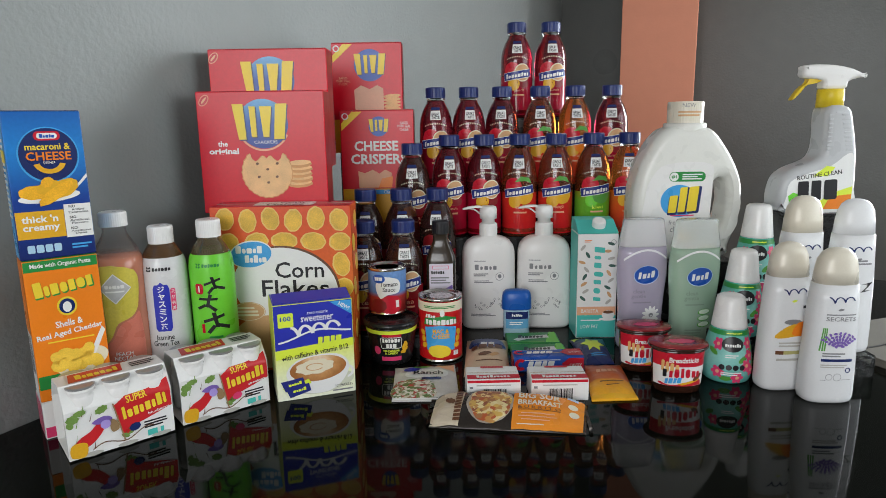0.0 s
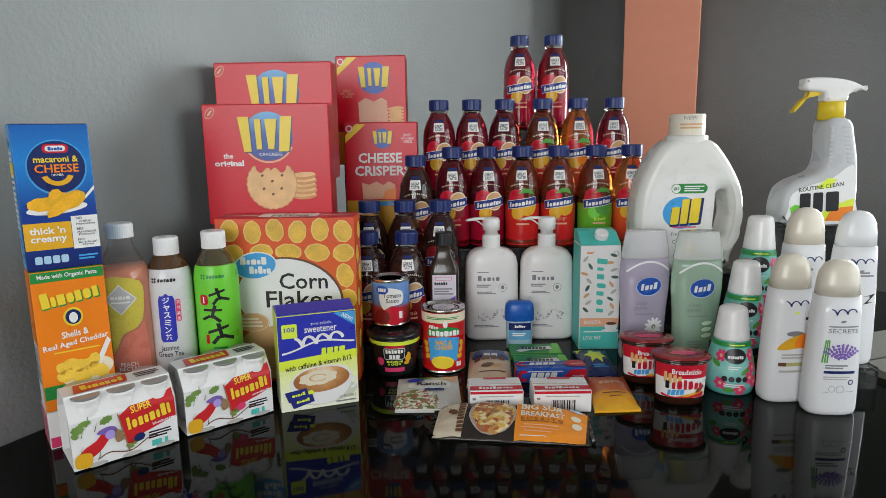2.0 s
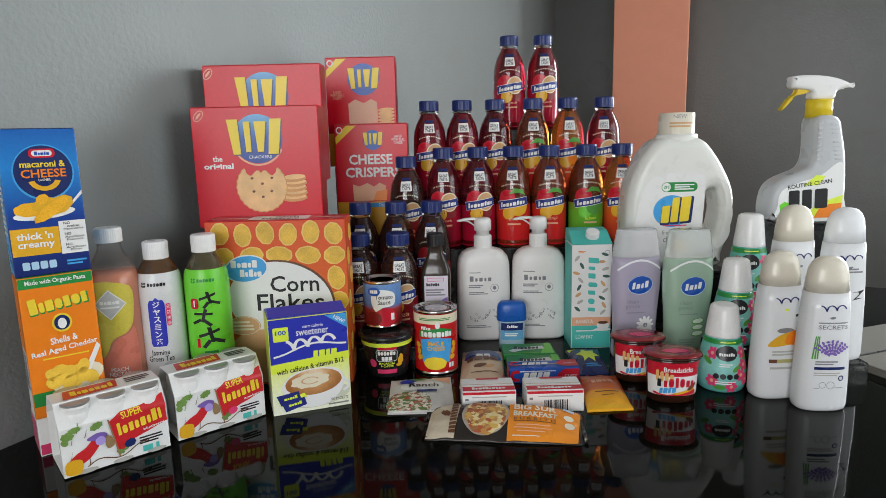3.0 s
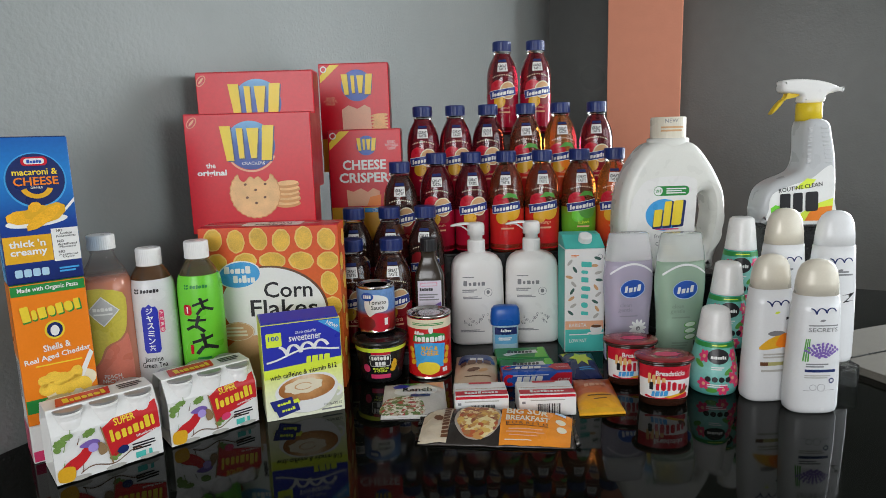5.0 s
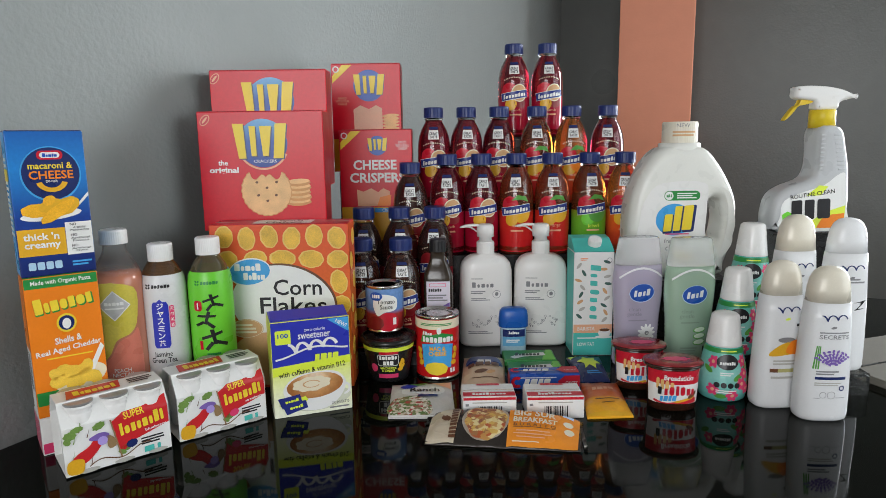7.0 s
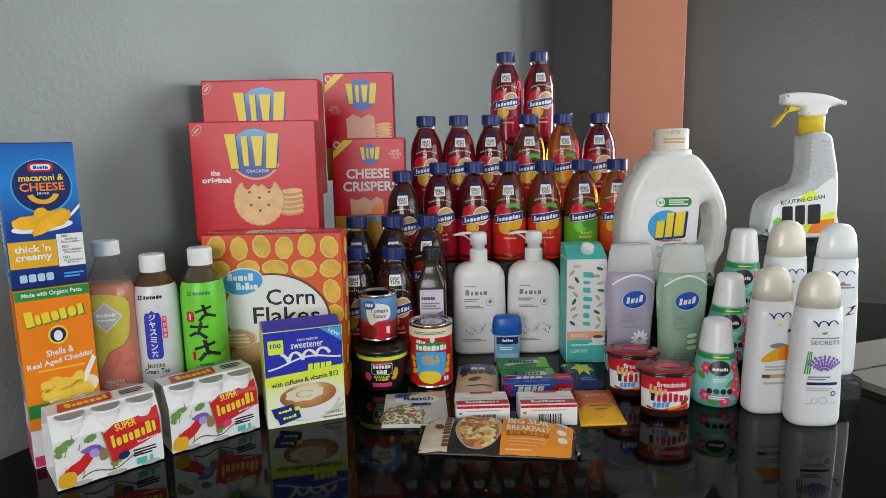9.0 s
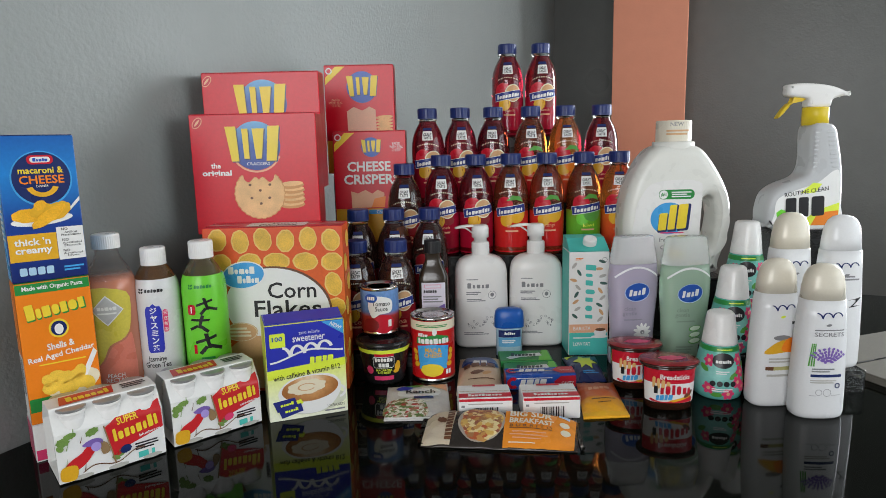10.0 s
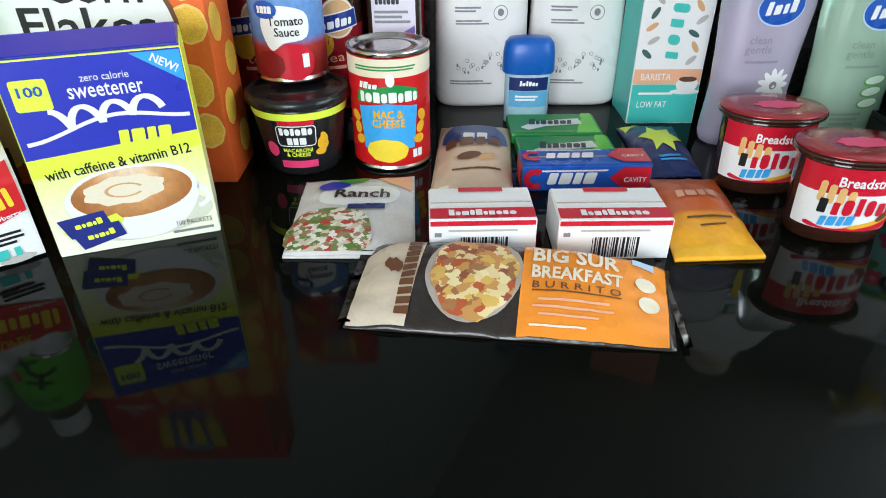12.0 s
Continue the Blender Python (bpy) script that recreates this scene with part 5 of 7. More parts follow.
# tins and tubs
def tin(name, label, x, y, z, r, h, material, yaw=0.0):
    ob = thing(name, label, "can", x, y, z, yaw)
    body = [(r - 0.002, 0.0), (r, 0.0012), (r, 0.003), (r - 0.0012, 0.0045), (r - 0.0012, h - 0.0045), (r, h - 0.003), (r, h - 0.0008), (r - 0.0012, h)]
    part("tin_body", lathe_bm(body + [(r - 0.003, h - 0.0005), (r - 0.0036, h - 0.0035), (0.6 * r, h - 0.0035), (0.58 * r, h - 0.0028), (0.02, h - 0.0028)], 48), STEEL, ob, "bare tin-plate rims and lid")
    wrap = lathe_bm([(r - 0.0008, 0.0052), (r - 0.0008, h - 0.0052)], 48, False)
    part("paper_label", wrap, material, ob, "printed paper label")
    return ob, on_turned([(r - 0.0008, 0.0), (r - 0.0008, h)])


MAC_RED = paint("tin_label_red", (0.55, 0.01, 0.012), 0.3, 0.05)
ob, f = tin("pasta_can", "red can of macaroni and cheese with cream top band", -0.006, 1.055, 0, 0.0378, 0.111, MAC_RED)
st = 0.007
decal(ob, "cream_band", rect(-0.105, 0.089, 0.105, 0.105), f, CREAM, 2, st)
decal(ob, "small_print", lines(0, 0.097, 0.06, 0.005, 2, 0.1), f, GREEN, 3, st)
decal(ob, "green_panel", poly([(-0.03, 0.066), (0.03, 0.068), (0.028, 0.078), (0.008, 0.083), (-0.028, 0.077)]), f, GREEN, 3, st)
decal(ob, "mark", blocks(0.001, 0.0715, 0.054, 0.0095, 8), f, WHITE, 4, st)
decal(ob, "mark", blocks(-0.017, 0.082, 0.018, 0.006, 4, 0.2, (0, 1)), f, WHITE, 4, st)
decal(ob, "white_shape", ellipse(0.003, 0.087, 0.004, 0.006, 0, 16), f, WHITE, 4, st)
decal(ob, "blue_panel", poly([(-0.024, 0.022), (0.024, 0.022), (0.028, 0.062), (0.0, 0.066), (-0.028, 0.062)]), f, SKY, 3, st)
decal(ob, "lettering", words("MAC &\nCHEESE", 0.0, 0.0515, 0.03, 0.0165, 0.03), f, GOLD_YELLOW, 4, st)
for k in range(6):
    decal(ob, "macaroni_print", ellipse((-1) ** k * (0.029 + 0.002 * (k // 2)), 0.03 + 0.011 * (k // 2), 0.006, 0.0045, 30 * k, 14), f, GOLD_YELLOW, 5, st)
decal(ob, "bowl_print", ellipse(-0.002, 0.021, 0.019, 0.0115, 0, 28, 0.05), f, YELLOW, 5, st)
decal(ob, "badge", join(rect(0.022, 0.012, 0.0265, 0.02), rect(0.0275, 0.012, 0.032, 0.02)), f, WHITE, 4, st)

ob, f = tin("sauce_can", "small blue and red can of tomato sauce", -0.097, 1.07, 0.0785, 0.0335, 0.081, blend("sauce_label", [(0, (0.20, 0.012, 0.012)), (0.4, (0.35, 0.03, 0.025)), (0.5, (0.10, 0.22, 0.5)), (1, (0.16, 0.30, 0.58))], "Z", 0, 0.08, 0.3, vary=0.12), 4)
decal(ob, "white_panel", poly(smooth_loop([(-0.02, 0.05), (-0.012, 0.066), (0.008, 0.066), (0.022, 0.058), (0.02, 0.04), (0.0, 0.036), (-0.012, 0.03)])), f, WHITE, 3, st)
decal(ob, "blue_oval", ellipse(-0.014, 0.064, 0.011, 0.0075, 0, 24), f, BLUE, 5, st)
decal(ob, "mark", blocks(-0.014, 0.064, 0.014, 0.006, 4), f, WHITE, 6, st)
decal(ob, "lettering", words("Tomato\nSauce", 0.003, 0.05, 0.03, 0.0165, 0.01), f, BLACK, 5, st)
decal(ob, "tomato_print", ellipse(0.006, 0.019, 0.02, 0.016, 0, 28, 0.05), f, RED, 3, st)
decal(ob, "tomato_print", ellipse(-0.016, 0.017, 0.015, 0.012, 0, 24, 0.06), f, DARK_RED, 4, st)
decal(ob, "badge", rect(0.014, 0.014, 0.02, 0.026), f, WHITE, 5, st)

CUP_BLACK = paint("black_tub_print", (0.012, 0.012, 0.013), 0.25, 0.1)
ob = thing("pasta_tub", "black microwave macaroni tub with a yellow rim band", "tub", -0.09, 1.045, 0, 3)
prof = [(0.032, 0), (0.0345, 0.002), (0.0362, 0.012), (0.0435, 0.062), (0.0442, 0.066)]
part("tub_body", lathe_bm(prof, 48), CUP_BLACK, ob)
part("lid", lathe_bm([(0.0452, 0.0655), (0.048, 0.067), (0.0485, 0.071), (0.047, 0.0745), (0.043, 0.0755), (0.042, 0.073), (0.041, 0.0735)], 48), CUP_BLACK, ob, "clear-black snap lid")
f = on_turned(prof)
decal(ob, "yellow_band", rect(-0.08, 0.056, 0.08, 0.063), f, LIME, 2, st, "yellow-green rim band")
decal(ob, "red_tag", rect(-0.016, 0.052, 0.018, 0.0565), f, RED, 3, st)
decal(ob, "name_edge", rect(-0.0195, 0.031, 0.0195, 0.0515, 0.004), f, WHITE, 2, st)
decal(ob, "name_panel", rect(-0.0185, 0.032, 0.0185, 0.0505, 0.003), f, BLACK, 3, st)
decal(ob, "mark", blocks(0, 0.046, 0.032, 0.007, 6), f, WHITE, 4, st)
decal(ob, "mark", blocks(0, 0.0365, 0.02, 0.007, 3), f, WHITE, 4, st)
decal(ob, "lettering", words("MACARONI\n& CHEESE", 0, 0.025, 0.03, 0.0085, 0.02), f, LIME, 3, st)
decal(ob, "red_badge", ellipse(-0.028, 0.027, 0.0075, 0.0075, 0, 20), f, PINK, 3, st)
decal(ob, "red_ribbon", rect(-0.02, 0.009, 0.02, 0.0165), f, PINK, 3, st)
for k in range(4):
    decal(ob, "macaroni_print", ellipse(0.024 + 0.004 * (k % 2), 0.024 + 0.0045 * k, 0.006, 0.0035, 40 * k, 14), f, GOLD_YELLOW, 3, st)

# dark brown antiseptic bottle
LILAC_WHITE = paint("lilac_white_paper", (0.66, 0.62, 0.70), 0.45, 0.04)
ob = thing("antiseptic_bottle", "dark brown antiseptic bottle with a small white label", "bottle", -0.004, 1.148, 0, 0)
sec = [(0, 0.024, 0.021), (0.003, 0.0272, 0.0245), (0.15, 0.0272, 0.0245), (0.158, 0.0262, 0.0235), (0.172, 0.0205, 0.019), (0.186, 0.0142, 0.0142), (0.2, 0.0135, 0.0135)]
part("bottle_body", oval_bm(sec, 48, 5.0), paint("dark_brown_bottle", (0.030, 0.021, 0.013), 0.2, 0.1, coat=0.3), ob, "squared dark plastic body")
part("cap", ridged_cap(0.0155, 0.2, 0.223, 24), BLACK, ob, "black ribbed cap", False)
f = on_oval(sec, 5.0)
decal(ob, "white_label", rect(-0.0215, 0.098, 0.0215, 0.148), f, LILAC_WHITE, 2, 0.006, "pale paper label")
decal(ob, "red_frame", rect(-0.016, 0.138, 0.014, 0.1445), f, PINK, 3, 0.006)
decal(ob, "frame_middle", rect(-0.0152, 0.1388, 0.0132, 0.1437), f, LILAC_WHITE, 4, 0.006)
decal(ob, "mark", blocks(-0.006, 0.132, 0.024, 0.0058, 6), f, BLACK, 3, 0.006)
decal(ob, "small_print", lines(-0.001, 0.1175, 0.036, 0.014, 3), f, GREY_TEXT, 3, 0.006)
decal(ob, "lilac_corner", poly([(0.002, 0.099), (0.0205, 0.099), (0.0205, 0.109)]), f, VIOLET, 3, 0.006)


# white pump bottles
def pump_bottle(x, y, first=[]):
    if first:
        return copy_thing(first[0], pose(x, y, 0, 0, 0, -3))
    ob = thing("pump_bottle", "white hand soap bottle with a white pump", "bottle", x, y, 0, 3, "white pump bottles")
    sec = [(0, 0.046, 0.026), (0.003, 0.0505, 0.0295), (0.008, 0.0525, 0.031), (0.06, 0.0525, 0.031), (0.15, 0.0505, 0.031), (0.163, 0.0475, 0.03), (0.172, 0.041, 0.027), (0.178, 0.031, 0.022), (0.181, 0.018, 0.017), (0.182, 0.0165, 0.0165)]
    part("bottle_body", oval_bm(sec, 56, 3.2), paint("ivory_white_plastic", (0.80, 0.785, 0.76), 0.3, 0.02, bump=0.03, bump_scale=700), ob)
    part("collar", ridged_cap(0.0172, 0.182, 0.206, 30), WHITE_PLASTIC, ob, "", False)
    part("pump_stem", lathe_bm([(0.0125, 0.2062), (0.0125, 0.214), (0.0165, 0.215), (0.0168, 0.232), (0.015, 0.2375), (0.012, 0.239)], 30), WHITE_PLASTIC, ob)
    sp = smooth_loop([(-0.01, 0.219), (-0.01, 0.2375), (-0.03, 0.2395), (-0.047, 0.236), (-0.0485, 0.2325), (-0.03, 0.2325)], 3)
    part("spout", slab_bm([sp], 0.006, 0.0025), WHITE_PLASTIC, ob, "curved spout")
    f = on_oval(sec, 3.2)
    st = 0.012
    decal(ob, "small_print", lines(-0.02, 0.137, 0.022, 0.0026, 1, 0), f, GREY_TEXT, 2, st)
    decal(ob, "mark", blocks(-0.009, 0.125, 0.045, 0.0105, 5, 0, (0,), gap=0.35), f, GREY_TEXT, 2, st, "thin dark mark")
    decal(ob, "small_print", lines(-0.017, 0.110, 0.03, 0.007, 2), f, GREY_TEXT, 2, st)
    decal(ob, "small_print", lines(-0.012, 0.0965, 0.038, 0.006, 2), f, GREY_TEXT, 2, st)
    decal(ob, "round_seal", ring(0.018, 0.106, 0.0072, 0.008, n=24), f, GREY_TEXT, 2, st)
    decal(ob, "round_seal", ellipse(0.018, 0.1065, 0.0035, 0.004, 0, 12), f, GREY_TEXT, 2, st)
    rnd = random.Random(4)
    flowers = []
    for k in range(26):
        u = rnd.uniform(-0.032, 0.034)
        v = 0.048 + rnd.uniform(-0.008, 0.008) + max(0, 0.012 - abs(u - 0.01) * 0.6)
        flowers.append(ring(u, v, 0.0016, 0.0022, n=10) if k % 3 else ellipse(u, v, 0.0012, 0.002, 60 * k, 8))
    decal(ob, "flower_print", join(*flowers), f, GREY_TEXT, 2, st, "fine grey flower drawing")
    decal(ob, "small_print", lines(-0.012, 0.03, 0.05, 0.006, 2), f, GREY_TEXT, 2, st)
    first.append(ob)
    return ob


pump_bottle(0.0885, 1.222)
pump_bottle(0.1965, 1.222)

# deodorant stick
PALE_SKY = paint("pale_sky_print", (0.12, 0.36, 0.58), 0.3, 0.06)
ob = thing("deodorant_stick", "clear blue deodorant stick with a blue cap", "deodorant", 0.1355, 1.148, 0, 0)
sec = [(0, 0.022, 0.0115), (0.002, 0.0245, 0.0135), (0.05, 0.0245, 0.0135), (0.0555, 0.0242, 0.0132)]
part("stick_body", oval_bm(sec, 40, 2.6), paint("pale_blue_gel", (0.38, 0.55, 0.66), 0.12, 0.08, coat=0.5), ob, "translucent pale blue body")
part("cap", oval_bm([(0.0557, 0.0272, 0.0155), (0.057, 0.0278, 0.016), (0.076, 0.0272, 0.0157), (0.086, 0.0255, 0.0145), (0.0905, 0.0215, 0.012), (0.092, 0.012, 0.007)], 40, 2.6), paint("blue_cap", (0.012, 0.10, 0.42), 0.3, 0.05), ob, "rounded blue cap")
f = on_oval(sec)
decal(ob, "dark_band", rect(-0.0205, 0.038, 0.0205, 0.052), f, NAVY, 2, 0.008)
decal(ob, "mark", blocks(0, 0.046, 0.02, 0.0055, 6, 0.1, (0, 2, 3)), f, WHITE, 3, 0.008)
decal(ob, "blue_label", rect(-0.0205, 0.020, 0.0205, 0.0375), f, PALE_SKY, 2, 0.008)
decal(ob, "small_print", lines(0, 0.03, 0.028, 0.007, 2), f, WHITE, 3, 0.008)

# oat drink carton
OATW = 0.073
ob = carton("oat_drink_carton", "white and teal oat drink carton with leaf print", "carton", OATW, 0.066, 0.196, 0.2815, 1.135, 0, 0, WHITE, TEAL, TEAL)
bm = bmesh.new()
a = [bm.verts.new(p) for p in ((-OATW / 2, -0.033, 0.1975), (OATW / 2, -0.033, 0.1975), (OATW / 2, 0.033, 0.1975), (-OATW / 2, 0.033, 0.1975))]
b = [bm.verts.new(p) for p in ((-OATW / 2 + 0.001, 0.004, 0.217), (OATW / 2 - 0.001, 0.004, 0.217), (OATW / 2 - 0.001, 0.033, 0.219), (-OATW / 2 + 0.001, 0.033, 0.219))]
for k in range(4):
    bm.faces.new((a[k], a[(k + 1) % 4], b[(k + 1) % 4], b[k]))
bm.faces.new(b)
bm.faces.new(a[::-1])
part("sloping_top", bm, TEAL, ob, "sloping teal top", False)
part("cap", ridged_cap(0.0125, 0, 0.012, 24), WHITE_PLASTIC, ob, "white screw cap", False, pose(0.004, -0.014, 0.2085, 26, 0, 0))
f = on_front(0.066)
LEAF_DARK = paint("dark_leaf_print", (0.05, 0.12, 0.10), 0.4, 0.1)
rnd = random.Random(9)
for k in range(17):
    v = 0.178 - 0.0068 * k
    u = (-0.023 if k % 2 else 0.024) + rnd.uniform(-0.006, 0.006)
    t = rnd.uniform(-70, 70)
    decal(ob, "leaf_print", ellipse(u, v, 0.0068, 0.0028, t, 14), f, LEAF_DARK if k % 3 == 0 else LEAF_GREY if k % 3 == 1 else TAN, 2)
decal(ob, "mark", blocks(0.003, 0.122, 0.108, 0.019, 7, 0.1, (0, 3), -90, 0.45), f, TEAL, 3, label="teal upright mark")
decal(ob, "peach_band", rect(-OATW / 2 + 0.001, 0.044, OATW / 2 - 0.001, 0.06), f, PEACH, 2)
decal(ob, "lettering", words("BARISTA", -0.012, 0.052, 0.032, 0.007, 0.01), f, WHITE, 3)
decal(ob, "teal_foot", rect(-OATW / 2 + 0.001, 0.001, OATW / 2 - 0.001, 0.0438), f, TEAL, 2)
decal(ob, "lettering", words("LOW FAT", -0.012, 0.022, 0.032, 0.007, 0.01), f, WHITE, 3)
decal(ob, "small_print", lines(-0.01, 0.034, 0.036, 0.004, 1, 0), f, WHITE, 3)
decal(ob, "cup_print", join(ellipse(0.022, 0.044, 0.0115, 0.009, 0, 24), ellipse(0.021, 0.036, 0.016, 0.003, 0, 20)), f, WHITE, 4)
decal(ob, "coffee_print", ellipse(0.022, 0.0495, 0.0095, 0.003, 0, 20), f, BROWN, 5)
decal(ob, "small_seal", ring(0.028, 0.181, 0.004, 0.0048, n=18), f, GREY_TEXT, 2)
decal(ob, "small_print", lines(-0.018, 0.183, 0.014, 0.005, 2), f, ORANGE, 2)


# body wash bottles: clear gel, frosted cap on top
def body_wash(x, y, tint, back, name_, flower):
    ob = thing("body_wash_bottle", "clear " + name_ + " body wash bottle with a frosted cap", "bottle", x, y, 0, 6, "body wash bottles")
    sec = [(0, 0.0365, 0.018), (0.003, 0.040, 0.021), (0.012, 0.0415, 0.0225), (0.055, 0.0385, 0.0215), (0.09, 0.0402, 0.022), (0.13, 0.0438, 0.0225), (0.155, 0.0442, 0.022), (0.172, 0.0428, 0.0205), (0.183, 0.0415, 0.0195)]
    m, n, l, b = nodes_of("gel_" + name_)
    b.inputs["Base Color"].default_value = (*tint, 1)
    b.inputs["Roughness"].default_value, b.inputs["Transmission Weight"].default_value, b.inputs["IOR"].default_value = 0.06, 0.55, 1.3
    b.inputs["Coat Weight"].default_value = 0.5
    part("bottle_body", oval_bm(sec, 48, 2.5), m, ob, "clear body full of tinted gel")
    cap = clear("frosted_cap_" + name_, back, 0.14, 0.72, 1.15)
    part("cap", oval_bm([(0.1834, 0.0415, 0.0195), (0.185, 0.042, 0.0205), (0.20, 0.0395, 0.02), (0.228, 0.035, 0.018), (0.2305, 0.033, 0.0165)], 48, 2.8), cap, ob, "frosted flip cap")
    f = on_oval(sec, 2.5)
    arch = [(-0.0385 + 0.077 * k / 20, 0.163 + 0.017 * (1 - ((k - 10) / 10) ** 2)) for k in range(21)]
    decal(ob, "silver_arch", poly(arch + [(u * 0.985, v - 0.0035) for u, v in reversed(arch)]), f, PEARL, 2, 0.008, "silver arch line")
    decal(ob, "emblem_edge", ellipse(0.0, 0.135, 0.0225, 0.0165, 6, 36), f, PALE_BLUE, 2, 0.008)
    decal(ob, "emblem", ellipse(0.0, 0.1355, 0.0215, 0.0155, 6, 36), f, BLUE, 3, 0.008, "blue oval emblem")
    decal(ob, "script_mark", blocks(0.0, 0.1355, 0.031, 0.0115, 4, 0.25, (0, 3), 6, 0.3), f, WHITE, 4, 0.008)
    dark = paint("dark_" + name_ + "_print", tuple(c * 0.3 for c in tint), 0.4)
    decal(ob, "lettering", words("clean\ngentle", -0.012, 0.101, 0.025, 0.018, 0.01), f, dark, 2, 0.008)
    decal(ob, "small_print", lines(-0.006, 0.086, 0.032, 0.004, 1, 0), f, dark, 2, 0.008)
    if flower:
        petals = [ellipse(0.011 + 0.0085 * math.cos(a), 0.063 + 0.0085 * math.sin(a), 0.0085, 0.003, math.degrees(a), 14) for a in [2 * math.pi * k / 11 for k in range(11)]]
        decal(ob, "flower_print", join(*petals), f, WHITE, 3, 0.008, "white daisy print")
        decal(ob, "flower_middle", ellipse(0.011, 0.063, 0.004, 0.004, 0, 16), f, GREY_TEXT, 4, 0.008)
    else:
        for k in range(3):
            decal(ob, "slice_print", ellipse(0.011, 0.073 - 0.011 * k, 0.0115, 0.0052, 6, 24), f, LEAF, 3, 0.008)
            decal(ob, "slice_flesh", ellipse(0.011, 0.0735 - 0.011 * k, 0.0098, 0.004, 6, 24), f, paint("aloe_flesh", (0.72, 0.82, 0.68), 0.3), 4, 0.008)
    decal(ob, "small_print", lines(-0.006, 0.036, 0.03, 0.014, 3), f, dark, 2, 0.008)


PALE_BLUE = paint("pale_blue_edge", (0.45, 0.6, 0.78), 0.35)
body_wash(0.3475, 1.09, (0.80, 0.73, 0.90), (0.93, 0.92, 0.94), "lavender", True)
body_wash(0.4325, 1.072, (0.64, 0.86, 0.67), (0.91, 0.94, 0.92), "green", False)


# shampoo bottles
def shampoo(x, y, z, H, top, art, yaw=0.0):
    ob = thing("shampoo_bottle", {"mango": "white shampoo bottle with pearl gold cap and orange art", "lavender": "white shampoo bottle with pearl gold cap and lavender art",
                                  "plain": "white shampoo bottle with a pearl gold cap", "white": "white conditioner bottle with a white cap"}[art], "bottle", x, y, z, yaw, "shampoo bottles")
    k = H / 0.222
    sec = [(0, 0.031, 0.019), (0.003, 0.0345, 0.0225), (0.01, 0.036, 0.024), (0.05 * k, 0.0358, 0.024), (0.11 * k, 0.0335, 0.0232), (0.15 * k, 0.031, 0.022), (0.172 * k, 0.0292, 0.0205)]
    part("bottle_body", oval_bm(sec, 48, 2.7), PEARL, ob, "pearly white body")
    part("cap", oval_bm([(0.1727 * k, 0.0290, 0.0203), (0.19 * k, 0.0278, 0.0192), (0.205 * k, 0.0252, 0.0172), (0.2145 * k, 0.0205, 0.0138), (0.2195 * k, 0.014, 0.0095), (0.2215 * k, 0.007, 0.005), (0.222 * k, 0.002, 0.0015)], 48, 2.4), top, ob, "domed flip cap")
    f = on_oval(sec, 2.7)
    st = 0.008
    decal(ob, "script_mark", squiggle(0.001, 0.1525 * k, 0.034, 0.0085, 2.5, 0.0009, 4, 0.3), f, NAVY, 2, 0.012, "dark blue looping mark")
    decal(ob, "small_shape", ellipse(0.0, 0.1385 * k, 0.004, 0.0017, 10, 14), f, GREY_TEXT if art != "mango" else LIME, 2, st)
    if art == "mango":
        decal(ob, "small_tag", rect(0.014, 0.127, 0.022, 0.131), f, BLACK, 2, st)
        decal(ob, "fruit_print", poly(smooth_loop([(-0.024, 0.083), (-0.012, 0.098), (0.008, 0.105), (0.025, 0.1), (0.026, 0.088), (0.004, 0.085)])), f, GOLD_YELLOW, 2, st)
        decal(ob, "fruit_print", poly(smooth_loop([(0.0, 0.088), (0.006, 0.104), (0.018, 0.107), (0.026, 0.1), (0.025, 0.086)])), f, ORANGE, 3, st)
        decal(ob, "bowl_print", ellipse(0.0, 0.107, 0.013, 0.004, 0, 20), f, GREY_TEXT, 2, st)
        decal(ob, "small_print", lines(0.003, 0.073, 0.042, 0.009, 2), f, LEAF_GREY, 2, st)
        decal(ob, "tan_bar", rect(-0.020, 0.058, 0.024, 0.0635), f, paint("olive_gold_print", (0.45, 0.42, 0.16), 0.4), 2, st)
        decal(ob, "dark_bar", rect(-0.022, 0.058, -0.011, 0.0635), f, BROWN, 3, st)
        decal(ob, "small_print", lines(0.0, 0.05, 0.04, 0.006, 1), f, LEAF_GREY, 2, st)
        decal(ob, "seal", ring(0.016, 0.036, 0.0028, 0.0036, n=16), f, GREY_TEXT, 2, st)
    elif art == "lavender":
        decal(ob, "small_print", lines(0.002, 0.131, 0.04, 0.003, 1, 0), f, GREY_TEXT, 2, st)
        decal(ob, "lettering", words("SECRETS", 0.002, 0.125, 0.04, 0.006, 0.01), f, GREY_TEXT, 2, st)
        rnd_ = random.Random(2)
        for j in range(9):
            a = radians(35 + 14 * j)
            decal(ob, "lavender_print", join(*[ellipse(0.002 + (0.005 + 0.0045 * q) * math.cos(a) * 1.15, 0.083 + (0.005 + 0.0045 * q) * math.sin(a) * 0.95, 0.0027, 0.0017, rnd_.uniform(0, 180), 9) for q in range(5)]), f, VIOLET, 2 + j % 3, st)
        decal(ob, "stalk_print", join(*[poly([(-0.024 + 0.003 * j, 0.079), (-0.022 + 0.003 * j, 0.079), (-0.019 + 0.002 * j, 0.112), (-0.0205 + 0.002 * j, 0.112)]) for j in range(3)]), f, LEAF, 2, st)
        decal(ob, "blue_bar", rect(-0.02, 0.0635, 0.022, 0.0675), f, NAVY, 2, st)
        decal(ob, "small_print", lines(-0.004, 0.0735, 0.03, 0.007, 2), f, GREY_TEXT, 2, st)
